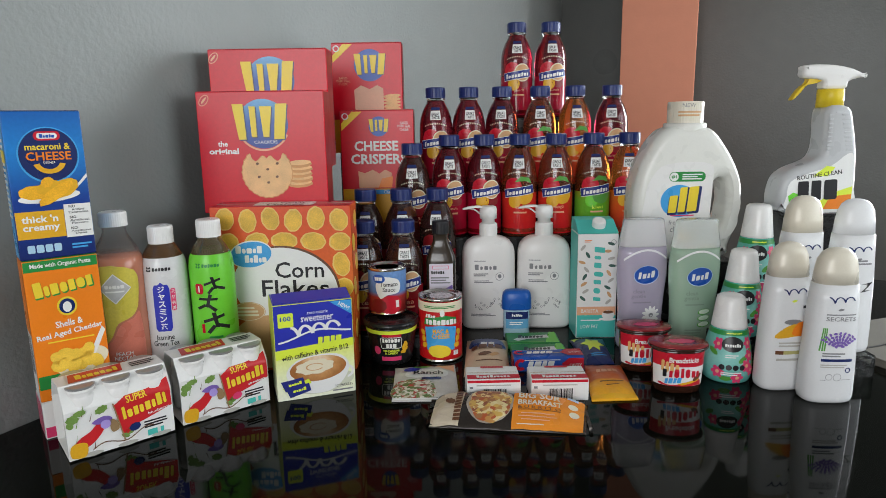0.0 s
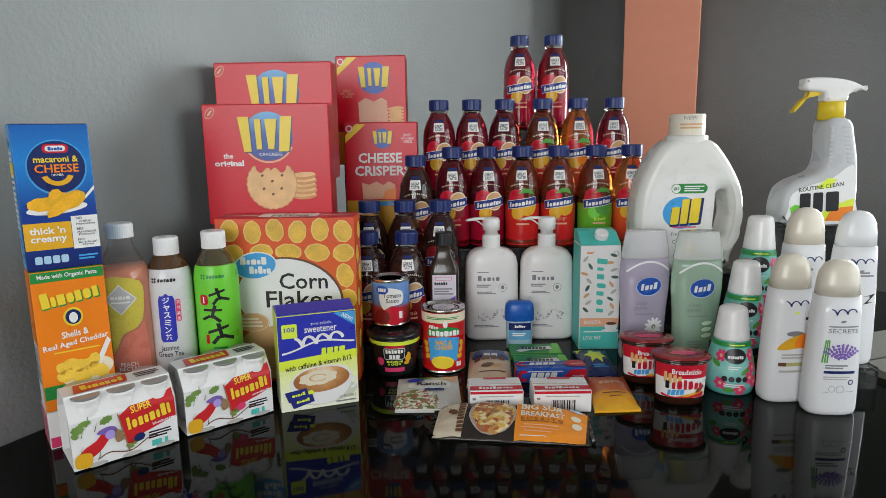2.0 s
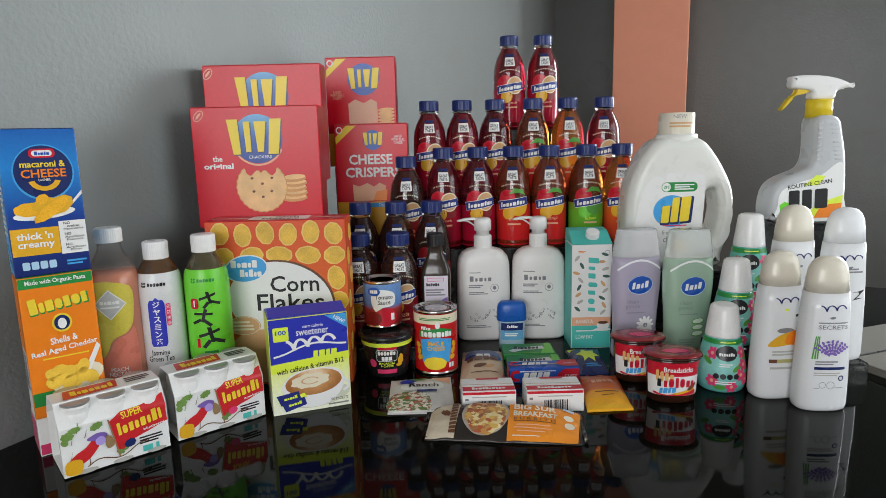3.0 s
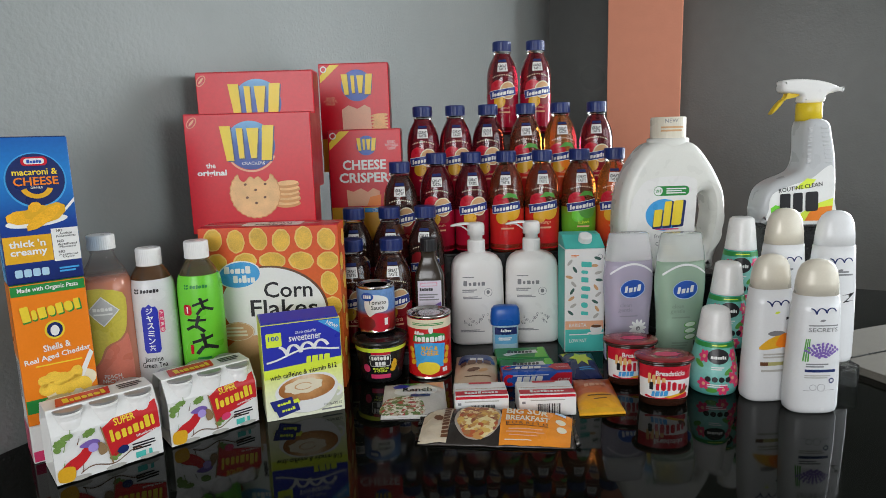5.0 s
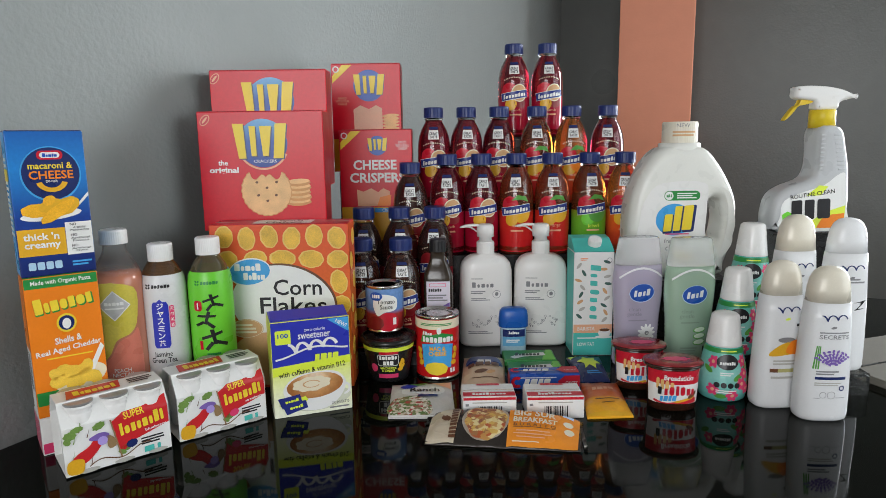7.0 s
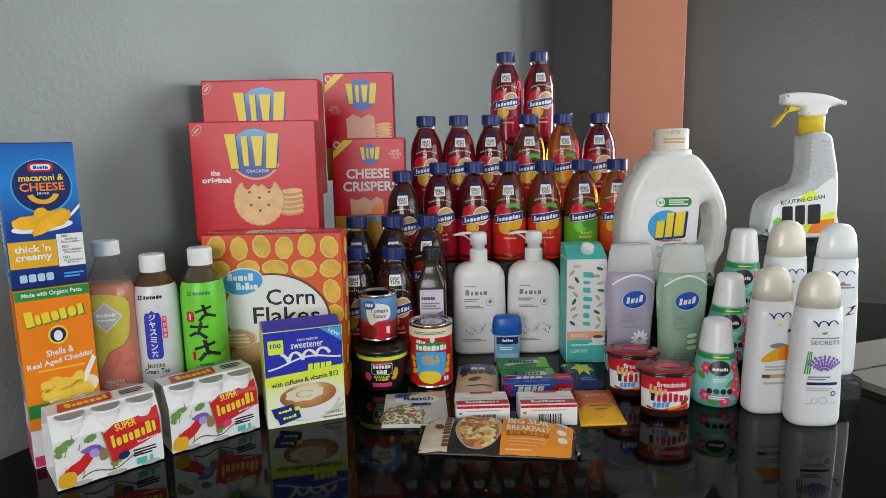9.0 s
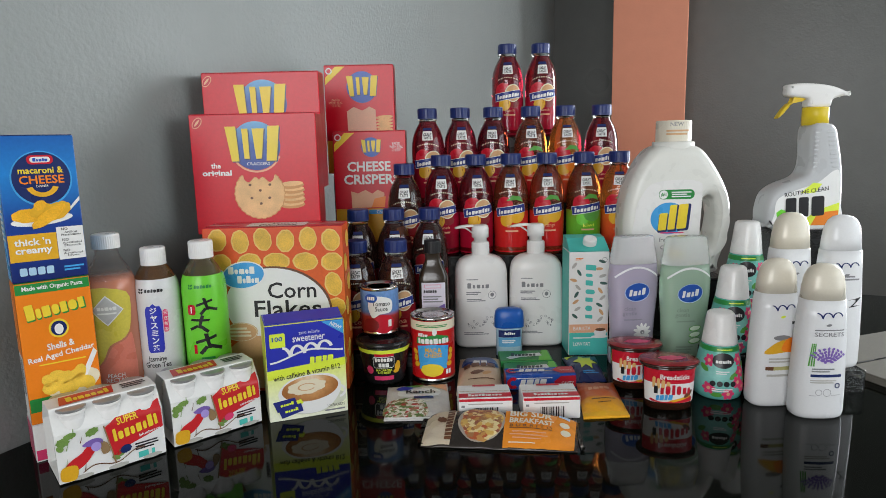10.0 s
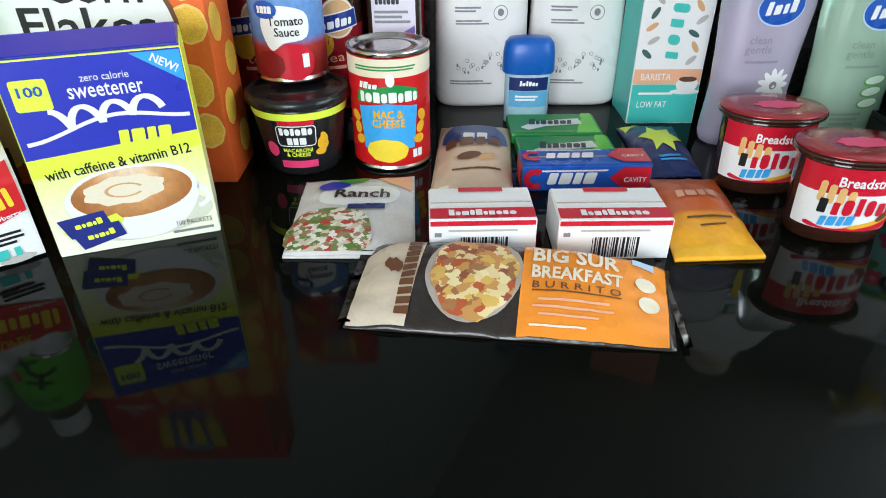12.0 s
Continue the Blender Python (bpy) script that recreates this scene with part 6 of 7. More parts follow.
        decal(ob, "small_print", lines(0.0, 0.057, 0.04, 0.006, 2), f, LEAF_GREY, 2, st)
        decal(ob, "seal", ring(0.017, 0.051, 0.0025, 0.004, n=16), f, NAVY, 2, st)
        decal(ob, "line_drawing", join(ring(-0.008, 0.041, 0.004, 0.0046, n=16), ring(0.003, 0.041, 0.005, 0.0056, n=16), rect(0.009, 0.037, 0.022, 0.0376), rect(-0.02, 0.036, -0.012, 0.0366)), f, GREY_TEXT, 2, st)
    elif art == "white":
        decal(ob, "small_print", lines(0.004, 0.134 * k, 0.034, 0.009, 2), f, GREY_TEXT, 2, st)
        decal(ob, "brush_mark", poly([(0.004, 0.102 * k), (0.026, 0.106 * k), (0.012, 0.094 * k), (0.024, 0.094 * k), (0.006, 0.091 * k), (0.02, 0.103 * k)]), f, BLACK, 2, st)
    else:
        decal(ob, "small_tag", rect(0.012, 0.127 * k, 0.024, 0.132 * k), f, BLACK, 2, st)
    return ob


shampoo(0.504, 0.908, 0, 0.2215, PALE_GOLD, "mango", 4)
shampoo(0.5455, 0.862, 0, 0.2215, PALE_GOLD, "lavender", -3)
shampoo(0.5515, 0.965, 0.0365, 0.245, PALE_GOLD, "plain", 4)
shampoo(0.629, 0.962, 0.0365, 0.2395, PEARL, "white", -2)


# air freshener cones
def freshener(x, y, z, yaw, first=[]):
    if first:
        return copy_thing(first[0], pose(x, y, z, 0, 0, yaw))
    ob = thing("air_freshener", "white and teal cone air freshener with flower label", "air freshener", x, y, z, yaw, "cone air fresheners")
    prof = [(0.030, 0.0), (0.034, 0.003), (0.0365, 0.014), (0.0365, 0.028), (0.0335, 0.05), (0.0295, 0.07), (0.0262, 0.083), (0.0252, 0.084)]
    part("base_cone", lathe_bm(prof, 44), blend("freshener_label", [(0, (0.10, 0.42, 0.38)), (0.5, (0.28, 0.62, 0.56)), (1, (0.10, 0.45, 0.36))], "Z", 0, 0.085, 0.25), ob, "teal printed cone")
    cap = lathe_bm([(0.0262, 0.0842), (0.0258, 0.087), (0.0212, 0.124), (0.0198, 0.1305), (0.0165, 0.133), (0.006, 0.1335)], 44)
    part("cap", cap, WHITE_PLASTIC, ob, "white tapered cap")
    f = on_turned(prof)
    st = 0.006
    decal(ob, "green_band", rect(-0.08, 0.0755, 0.08, 0.0825), f, GREEN, 2, st)
    decal(ob, "small_print", lines(0, 0.079, 0.03, 0.0025, 1, 0), f, LIME, 3, st)
    decal(ob, "dark_oval", ellipse(-0.003, 0.063, 0.0185, 0.0115, 0, 28), f, BLACK, 3, st, "black oval name patch")
    decal(ob, "mark", blocks(-0.003, 0.062, 0.026, 0.006, 7, 0, (5,)), f, WHITE, 4, st)
    rnd_ = random.Random(3)
    for u, v in ((0.026, 0.064), (-0.027, 0.062), (0.02, 0.03), (-0.024, 0.02), (0.03, 0.022), (0.027, 0.045), (0.005, 0.012)):
        fl = [ellipse(u + 0.005 * math.cos(q), v + 0.005 * math.sin(q), 0.0052, 0.0034, math.degrees(q), 10) for q in [2 * math.pi * j / 6 for j in range(6)]]
        decal(ob, "flower_print", join(*fl), f, PINK, 2, st)
        decal(ob, "flower_middle", ellipse(u, v, 0.0028, 0.0028, 0, 10), f, PEACH, 3, st)
    for u, v, t in ((0.014, 0.04, 30), (-0.034, 0.05, -30), (0.035, 0.055, 10), (-0.012, 0.01, 0), (0.038, 0.034, 60)):
        decal(ob, "leaf_print", ellipse(u, v, 0.009, 0.004, t, 14), f, LEAF, 2, st)
    decal(ob, "icon", join(*[ellipse(-0.018 + 0.0098 * j, 0.028, 0.0043, 0.0043, 0, 16) for j in range(4)]), f, BLACK, 4, st)
    decal(ob, "small_print", lines(-0.004, 0.045, 0.02, 0.006, 2), f, WHITE, 3, st)
    decal(ob, "small_print", lines(-0.004, 0.018, 0.03, 0.006, 2), f, WHITE, 3, st)
    first.append(ob)
    return ob


freshener(0.441, 0.945, 0, -6)
freshener(0.491, 1.02, 0.0365, -10).matrix_basis = pose(0.493, 1.022, 0.0465, 0, 0, -10) @ Matrix.Diagonal((1, 1, 1.06, 1))
freshener(0.549, 1.09, 0.1005, -16).matrix_basis = pose(0.545, 1.09, 0.1005, 0, 0, -16) @ Matrix.Diagonal((1, 1, 1.14, 1))

# detergent jug
JUG_WHITE = paint("jug_plastic", (0.76, 0.76, 0.71), 0.3, 0.03, bump=0.03, bump_scale=500)
ob = thing("detergent_jug", "white laundry detergent jug with a moulded handle", "jug", 0.450, 1.222, 0.134, 0)
outline = smooth_loop([(-0.078, 0.002), (-0.088, 0.015), (-0.092, 0.06), (-0.092, 0.114), (-0.087, 0.157), (-0.074, 0.195), (-0.056, 0.226), (-0.034, 0.246), (0.0, 0.250), (0.045, 0.246),
                       (0.073, 0.217), (0.095, 0.181), (0.107, 0.152), (0.111, 0.122), (0.107, 0.08), (0.093, 0.03), (0.076, 0.004)], 4)
hole = smooth_loop([(0.060, 0.064), (0.0555, 0.09), (0.0555, 0.12), (0.0565, 0.145), (0.066, 0.1545), (0.077, 0.150), (0.0815, 0.128), (0.0850, 0.105), (0.0815, 0.085), (0.081, 0.072), (0.072, 0.06)], 4)
part("jug_body", slab_bm([outline, hole], 0.042, 0.02), JUG_WHITE, ob, "moulded white body with handle hole")
part("cap", ridged_cap(0.0325, 0.2562, 0.295, 44), paint("cream_cap", (0.72, 0.67, 0.55), 0.3, 0.04), ob, "cream measuring cap", False, pose(0.008, 0, 0))
part("collar", lathe_bm([(0.036, 0.232), (0.0378, 0.24), (0.0385, 0.245), (0.0385, 0.2545), (0.036, 0.256)], 40), JUG_WHITE, ob, "", True, pose(0.008, 0, 0))
capt = on_turned([(0.0327, 0.25), (0.0327, 0.30)])


def capf(u, v, h):
    x_, y_, z_ = capt(u, v, h)
    return (x_ + 0.008, y_, z_)


decal(ob, "lettering", words("NEW", -0.005, 0.288, 0.024, 0.007), capf, GREY_TEXT, 1, 0.006)
decal(ob, "small_print", lines(-0.002, 0.273, 0.044, 0.012, 2, 0.1), capf, TAN, 1, 0.006)


def f(u, v, h):
    return (u + 0.0145, -0.042 - h, v + 0.02)


# raised rim of the label field
decal(ob, "label_rim", poly(smooth_loop([(-0.085, 0.02), (-0.088, 0.10), (-0.078, 0.135), (-0.05, 0.162), (0.028, 0.163), (0.036, 0.13), (0.034, 0.06), (0.038, 0.02)])), f, WHITE_PLASTIC, 1, label="smooth white label")
decal(ob, "green_pill", rect(-0.045, 0.13, 0.022, 0.148, 0.0085), f, GREEN, 2, label="green pill-shaped patch")
decal(ob, "white_ring", ellipse(-0.036, 0.139, 0.008, 0.008, 0, 24), f, WHITE, 3)
decal(ob, "lettering", words("#1", -0.036, 0.139, 0.010, 0.007, 0.02), f, GREEN, 4)
decal(ob, "small_print", lines(-0.002, 0.139, 0.038, 0.012, 3), f, WHITE, 3)
decal(ob, "emblem", ellipse(-0.025, 0.094, 0.034, 0.03, 0, 40), f, SKY, 2, label="blue round emblem")
decal(ob, "mark_shadow", blocks(-0.0145, 0.0945, 0.06, 0.05, 3, 0.16, (1, 2), 4, 0.06), f, NAVY, 3)
decal(ob, "mark", blocks(-0.0165, 0.0965, 0.056, 0.046, 3, 0.16, (1, 2), 4, 0.16), f, YELLOW, 4, label="bold yellow slabs")
decal(ob, "small_print", lines(-0.018, 0.067, 0.044, 0.004, 1, 0), f, PINK, 3)
decal(ob, "lettering", words("free clear", -0.02, 0.054, 0.044, 0.008), f, GREY_TEXT, 3)
decal(ob, "lettering", words("clean &", -0.018, 0.041, 0.042, 0.011), f, GREY_TEXT, 3)
decal(ob, "gold_bar", rect(-0.03, 0.022, 0.006, 0.028), f, GOLD_YELLOW, 3)

# trigger spray cleaner
ob = thing("spray_bottle", "white trigger spray cleaner bottle with yellow collar", "spray bottle", 0.684, 1.15, 0.2315, 0)
GREY_PLASTIC = paint("silver_grey_plastic", (0.50, 0.51, 0.52), 0.3, 0.04)
outline = smooth_loop([(-0.082, 0.002), (-0.090, 0.01), (-0.092, 0.03), (-0.085, 0.06), (-0.066, 0.077), (-0.031, 0.091), (-0.0195, 0.106), (-0.0165, 0.13), (-0.0155, 0.182), (0.022, 0.182), (0.033, 0.152), (0.042, 0.108), (0.046, 0.05), (0.045, 0.01), (0.04, 0.002)], 4)
part("bottle_body", slab_bm([outline], 0.03, 0.014), GREY_PLASTIC, ob, "silver-grey bottle")
f = on_front(0.06)
decal(ob, "label_panel", poly(smooth_loop([(-0.072, 0.004), (-0.077, 0.03), (-0.072, 0.055), (-0.04, 0.070), (-0.004, 0.082), (0.022, 0.102), (0.034, 0.098), (0.038, 0.05), (0.036, 0.004)])), f, WHITE, 1, label="white printed label")
decal(ob, "green_sweep", poly([(-0.070, 0.006), (-0.0745, 0.03), (-0.066, 0.036), (-0.048, 0.030), (-0.03, 0.012), (-0.03, 0.006)]), f, BRIGHT_GREEN, 2)
decal(ob, "yellow_sweep", poly([(-0.03, 0.006), (-0.03, 0.012), (0.0, 0.034), (0.037, 0.046), (0.0365, 0.006)]), f, LIME, 2)
decal(ob, "yellow_patch", poly([(-0.034, 0.064), (-0.012, 0.082), (0.004, 0.080), (-0.008, 0.064)]), f, LIME, 2)
decal(ob, "orange_sweep", poly([(-0.012, 0.006), (-0.004, 0.022), (0.014, 0.030), (0.036, 0.032), (0.036, 0.006)]), f, ORANGE, 3)
decal(ob, "lettering", words("ROUTINE CLEAN", -0.023, 0.0665, 0.078, 0.0075, 0.012, 8), f, BLACK, 3)
decal(ob, "mark", blocks(-0.024, 0.0395, 0.074, 0.035, 3, 0, (), 3, 0.2), f, BLACK, 4, label="heavy black slabs")
for k in range(9):
    part("grip_rib", box_bm(0.006 + 0.0016 * (8 - k), 0.019 + 0.0014 * (8 - k), -0.0312, -0.0298, 0.108 + 0.0075 * k, 0.1105 + 0.0075 * k, 0.0005), GREY_PLASTIC, ob, "", False)
    part("grip_rib", box_bm(-0.0155, -0.008, -0.0312, -0.0298, 0.108 + 0.0075 * k, 0.1105 + 0.0075 * k, 0.0005), GREY_PLASTIC, ob, "", False)
part("collar", lathe_bm([(0.0215, 0.1822), (0.0215, 0.212), (0.02, 0.2135)], 36), paint("yellow_collar", (0.70, 0.52, 0.02), 0.35), ob, "yellow screw collar")
head = smooth_loop([(-0.018, 0.2137), (-0.022, 0.228), (-0.053, 0.2335), (-0.056, 0.246), (-0.053, 0.2535), (-0.02, 0.255), (0.02, 0.25), (0.05, 0.238), (0.0545, 0.2335), (0.04, 0.2315), (0.024, 0.226), (0.018, 0.2137)], 4)
part("spray_head", slab_bm([head], 0.014, 0.007), WHITE_PLASTIC, ob, "white trigger head")
trig = smooth_loop([(-0.022, 0.232), (-0.04, 0.236), (-0.043, 0.226), (-0.056, 0.208), (-0.068, 0.196), (-0.0695, 0.199), (-0.053, 0.22), (-0.03, 0.226)][::-1], 3)
part("trigger", slab_bm([trig], 0.007, 0.002), paint("yellow_trigger", (0.72, 0.50, 0.02), 0.35), ob, "yellow trigger")


# chocolate spread snack cups
CHOC = paint("chocolate_cup", (0.035, 0.012, 0.007), 0.15, 0.1, coat=0.5)
LID_FOIL = paint("red_lid_foil", (0.30, 0.02, 0.025), 0.16, 0.12, 60, 0.15, 90, metal=0.35, spec=0.6)
BISCUIT = paint("breadstick_print", (0.75, 0.45, 0.16), 0.4, 0.1)


def snack_cup(x, y, yaw, first=[]):
    if first:
        return copy_thing(first[0], pose(x, y, 0, 0, 0, yaw))
    ob = thing("snack_cup", "red and white breadstick and chocolate dip cup", "snack cup", x, y, 0, yaw, "chocolate snack cups")
    sec = [(0, 0.032, 0.022), (0.002, 0.0345, 0.0245), (0.012, 0.0355, 0.0255), (0.064, 0.0385, 0.0285), (0.067, 0.039, 0.029)]
    part("cup_body", oval_bm(sec, 52, 2.2), CHOC, ob, "clear cup showing dark chocolate")
    part("rim", oval_bm([(0.0672, 0.039, 0.029), (0.068, 0.0435, 0.0325), (0.0705, 0.0438, 0.0328), (0.0715, 0.042, 0.031)], 52, 2.2), CHOC, ob)
    part("foil_lid", oval_bm([(0.0716, 0.0425, 0.0318), (0.0722, 0.0432, 0.0324), (0.0732, 0.042, 0.0312), (0.0736, 0.025, 0.018)], 52, 2.2), LID_FOIL, ob, "shiny red foil lid")
    # pink wavy oval on the middle of the lid
    decal(ob, "lid_print", ellipse(0.004, 0.0, 0.02, 0.009, 10, 28, 0.2), on_top(0.0737), PINK, 1)
    flat = on_oval(sec, 2.2)

    def f(u, v, h):
        a = curve_at([(q[0], q[1]) for q in sec], v)
        return flat(a * 0.985 * math.sin(min(max(u / a, -1.5), 1.5)), v, h)
    st = 0.006
    decal(ob, "red_label", rect(-0.055, 0.043, 0.055, 0.064), f, RED, 2, st)
    decal(ob, "white_label", rect(-0.055, 0.013, 0.055, 0.0432), f, WHITE, 3, st)
    decal(ob, "lettering", words("Breadsticks", 0.004, 0.0535, 0.046, 0.008, 0.02), f, WHITE, 4, st)
    for k in range(4):
        decal(ob, "breadstick_print", rect(-0.032 + 0.0075 * k, 0.036 - 0.001 * k, -0.0265 + 0.0075 * k, 0.053 - 0.002 * k, 0.0024), f, BISCUIT, 5, st)
    decal(ob, "mark", blocks(-0.0255, 0.033, 0.008, 0.012, 1), f, BLACK, 6, st)
    decal(ob, "mark", blocks(0.006, 0.034, 0.05, 0.015, 6, 0, (1, 2, 3), gap=0.3), f, RED, 6, st)
    decal(ob, "blue_mark", blocks(-0.012, 0.0215, 0.026, 0.008, 4, 0.25, (), 6), f, SKY, 6, st)
    decal(ob, "swoosh", poly(smooth_loop([(-0.034, 0.018), (-0.012, 0.0145), (0.03, 0.022), (0.036, 0.016), (0.03, 0.0135), (-0.03, 0.0135)])), f, RED, 4, st)
    decal(ob, "cream_swoosh", poly([(-0.005, 0.0165), (0.03, 0.025), (0.036, 0.03), (0.03, 0.021), (0.002, 0.0145)]), f, GOLD_YELLOW, 5, st)
    decal(ob, "knife_print", ellipse(0.027, 0.0265, 0.010, 0.0036, 28, 18), f, BROWN, 6, st)
    first.append(ob)
    return ob


snack_cup(0.322, 0.987, -4)
snack_cup(0.348, 0.905, -5)


# soap cartons
def soap_box(x, y, W, yaw, first=[]):
    ob = carton("soap_box", "white soap bar carton with a red band and barcode", "box", W, 0.05, 0.033, x, y, 0, yaw, WHITE, WHITE, WHITE, "white soap cartons")
    f, t = on_front(0.05), on_top(0.0345)
    decal(ob, "red_band", rect(-W / 2 + 0.001, -0.0245, W / 2 - 0.001, -0.0095), t, RED, 1, label="red band")
    decal(ob, "red_edge", rect(-W / 2 + 0.001, 0.0285, W / 2 - 0.001, 0.0325), f, RED, 1)
    decal(ob, "mark", blocks(0, -0.0165, 0.05, 0.0085, 10, 0, (0, 3, 4)), t, WHITE, 2)
    decal(ob, "red_tab", rect(-0.016, 0.0165, 0.018, 0.0235), t, RED, 1)
    x_ = -0.016
    rnd_ = random.Random(6)
    while x_ < 0.018:
        w = rnd_.choice((0.0006, 0.0006, 0.0012, 0.0018))
        decal(ob, "barcode_bar", rect(x_, 0.002, x_ + w, 0.019), f, BLACK, 1)
        x_ += w + rnd_.choice((0.0007, 0.0012))
    decal(ob, "small_mark", rect(-W / 2 + 0.004, 0.0195, -W / 2 + 0.009, 0.023), f, GREY_TEXT, 1)
    decal(ob, "small_print", lines(0, 0.0245, 0.05, 0.003, 1, 0), f, LEAF_GREY, 1)
    return ob


soap_box(0.0705, 0.866, 0.078, 1)
soap_box(0.166, 0.864, 0.083, 0)

# toothpaste carton
ob = carton("toothpaste_box", "blue toothpaste carton with a red end panel", "box", 0.114, 0.034, 0.024, 0.169, 0.976, 0, 1, BLUE, RED, BLUE)
for f, v0 in ((on_front(0.034), 0.012), (on_top(0.0255), 0.0)):
    h = 0.01 if v0 else 0.0145
    decal(ob, "red_end", poly([(0.02, v0), (0.032, v0 + h), (0.056, v0 + h), (0.056, v0 - h), (0.032, v0 - h)]), f, RED, 2, label="red arrow end")
    decal(ob, "mark_edge", ring(-0.046, v0, 0.0045, 0.0098, 50, 310, 20), f, RED, 3)
    decal(ob, "mark", blocks(-0.013, v0, 0.044, 0.011, 4, 0.25), f, WHITE, 3)
    decal(ob, "white_line", rect(-0.05, v0 + h - 0.0035, 0.018, v0 + h - 0.002), f, WHITE, 2)
    decal(ob, "lettering", words("CAVITY", 0.043, v0 - 0.002, 0.02, 0.005, 0.02), f, WHITE, 3)


# chewing gum packs
def gum(x, y, z, yaw, tilt):
    ob = thing("gum_pack", "flat green chewing gum pack", "gum", 0, 0, group="chewing gum packs", m=pose(x, y, z, tilt, 0, yaw))
    part("sleeve", box_bm(-0.047, 0.047, -0.028, 0.028, 0, 0.012, 0.0025), GREEN, ob, "green printed sleeve", False)
    t = on_top(0.012)
    decal(ob, "bright_edge", poly([(0.02, -0.0275), (0.044, -0.0275), (0.044, 0.0275), (0.034, 0.0275)]), t, BRIGHT_GREEN, 1)
    decal(ob, "white_burst", poly([(-0.036, -0.012), (-0.02, 0.004), (0.028, 0.012), (0.03, -0.004), (-0.01, -0.01), (-0.028, -0.02)]), t, WHITE, 2)
    decal(ob, "mark", blocks(-0.003, 0.003, 0.046, 0.016, 7, 0.15, (0,)), t, BLACK, 3)
    decal(ob, "green_line", rect(-0.044, -0.026, 0.018, -0.021), t, LEAF, 1)
    decal(ob, "mark", blocks(0.0, 0.006, 0.03, 0.006, 7), on_front(0.056), WHITE, 2)
    return ob


gum(0.163, 1.046, 0.0, 1, 0)
gum(0.160, 1.108, 0.0, 0, 0)


# pillow packs
def pouch(name, label, category, corners, thick, back, foil, crest=0.0, seed=1, parts=()):
    """A filled flat bag over four corners (front left, front right, back right, back left), with wrinkled rims. Prints lie on it in -1 to 1."""
    cx, cy = sum(c[0] for c in corners) / 4, sum(c[1] for c in corners) / 4
    ob = thing(name, label, category, cx, cy, 0, 0)
    A, B, C, D = [Vector((c[0] - cx, c[1] - cy)) for c in corners]

    def place(u, v, h):
        s, t = (u + 1) / 2, (v + 1) / 2
        p = (A * (1 - s) + B * s) * (1 - t) + (D * (1 - s) + C * s) * t
        q = (v - crest) / (1 + crest if v < crest else 1 - crest)
        full = max(0, 1 - abs(u) ** 3.2) * max(0, 1 - abs(q) ** 2.2)
        n_ = noise.noise(Vector((p.x * 55 + seed, p.y * 55, seed * 3.1))) + 0.5 * noise.noise(Vector((p.x * 130, p.y * 130, seed)))
        rim = (1 - full)
        z = 0.0022 + thick * full ** 0.8 + n_ * (0.0010 + 0.0008 * rim) * min(1, thick / 0.01)
        return (p.x, p.y, max(z, 0.0012) + h * 1.6)
    bm = bmesh.new()
    N, M = 44, 34
    g = [[bm.verts.new(place(-1 + 2 * i / N, -1 + 2 * j / M, 0)) for j in range(M + 1)] for i in range(N + 1)]
    low = [[bm.verts.new((v.co.x, v.co.y, 0.0004)) for v in row] for row in g]
    for i in range(N):
        for j in range(M):
            bm.faces.new((g[i][j], g[i + 1][j], g[i + 1][j + 1], g[i][j + 1]))
            bm.faces.new((low[i][j], low[i][j + 1], low[i + 1][j + 1], low[i + 1][j]))
    for i in range(N):
        bm.faces.new((g[i][0], low[i][0], low[i + 1][0], g[i + 1][0]))
        bm.faces.new((g[i][M], g[i + 1][M], low[i + 1][M], low[i][M]))
    for j in range(M):
        bm.faces.new((g[0][j], g[0][j + 1], low[0][j + 1], low[0][j]))
        bm.faces.new((g[N][j], low[N][j], low[N][j + 1], g[N][j + 1]))
    part("bag", bm, foil, ob, back)
    for pname, shape, mat_, layer in parts:
        decal(ob, pname, shape, place, mat_, layer, 0.07)
    return ob


CORE_ORANGE = blend("snack_pouch_print", [(0, (0.80, 0.40, 0.02)), (0.38, (0.78, 0.34, 0.02)), (0.42, (0.62, 0.13, 0.02)), (1, (0.58, 0.10, 0.02))], "Y", -0.065, 0.065, 0.3)
pouch("snack_pouch", "orange and yellow snack bar pouch lying flat", "snack bar", [(0.211, 0.858), (0.279, 0.861), (0.289, 0.991), (0.229, 0.992)], 0.011, "glossy orange wrapper", CORE_ORANGE, 0, 2,
      [("lettering", blocks(0.0, 0.28, 1.1, 0.18, 4), PEACH, 2), ("small_print", lines(0.05, -0.32, 1.1, 0.08, 1, 0), BROWN, 2), ("small_print", lines(0.05, -0.48, 0.6, 0.06, 1, 0), BROWN, 2), ("yellow_rim", rect(-0.97, -0.98, 0.97, -0.84), GOLD_YELLOW, 2)])
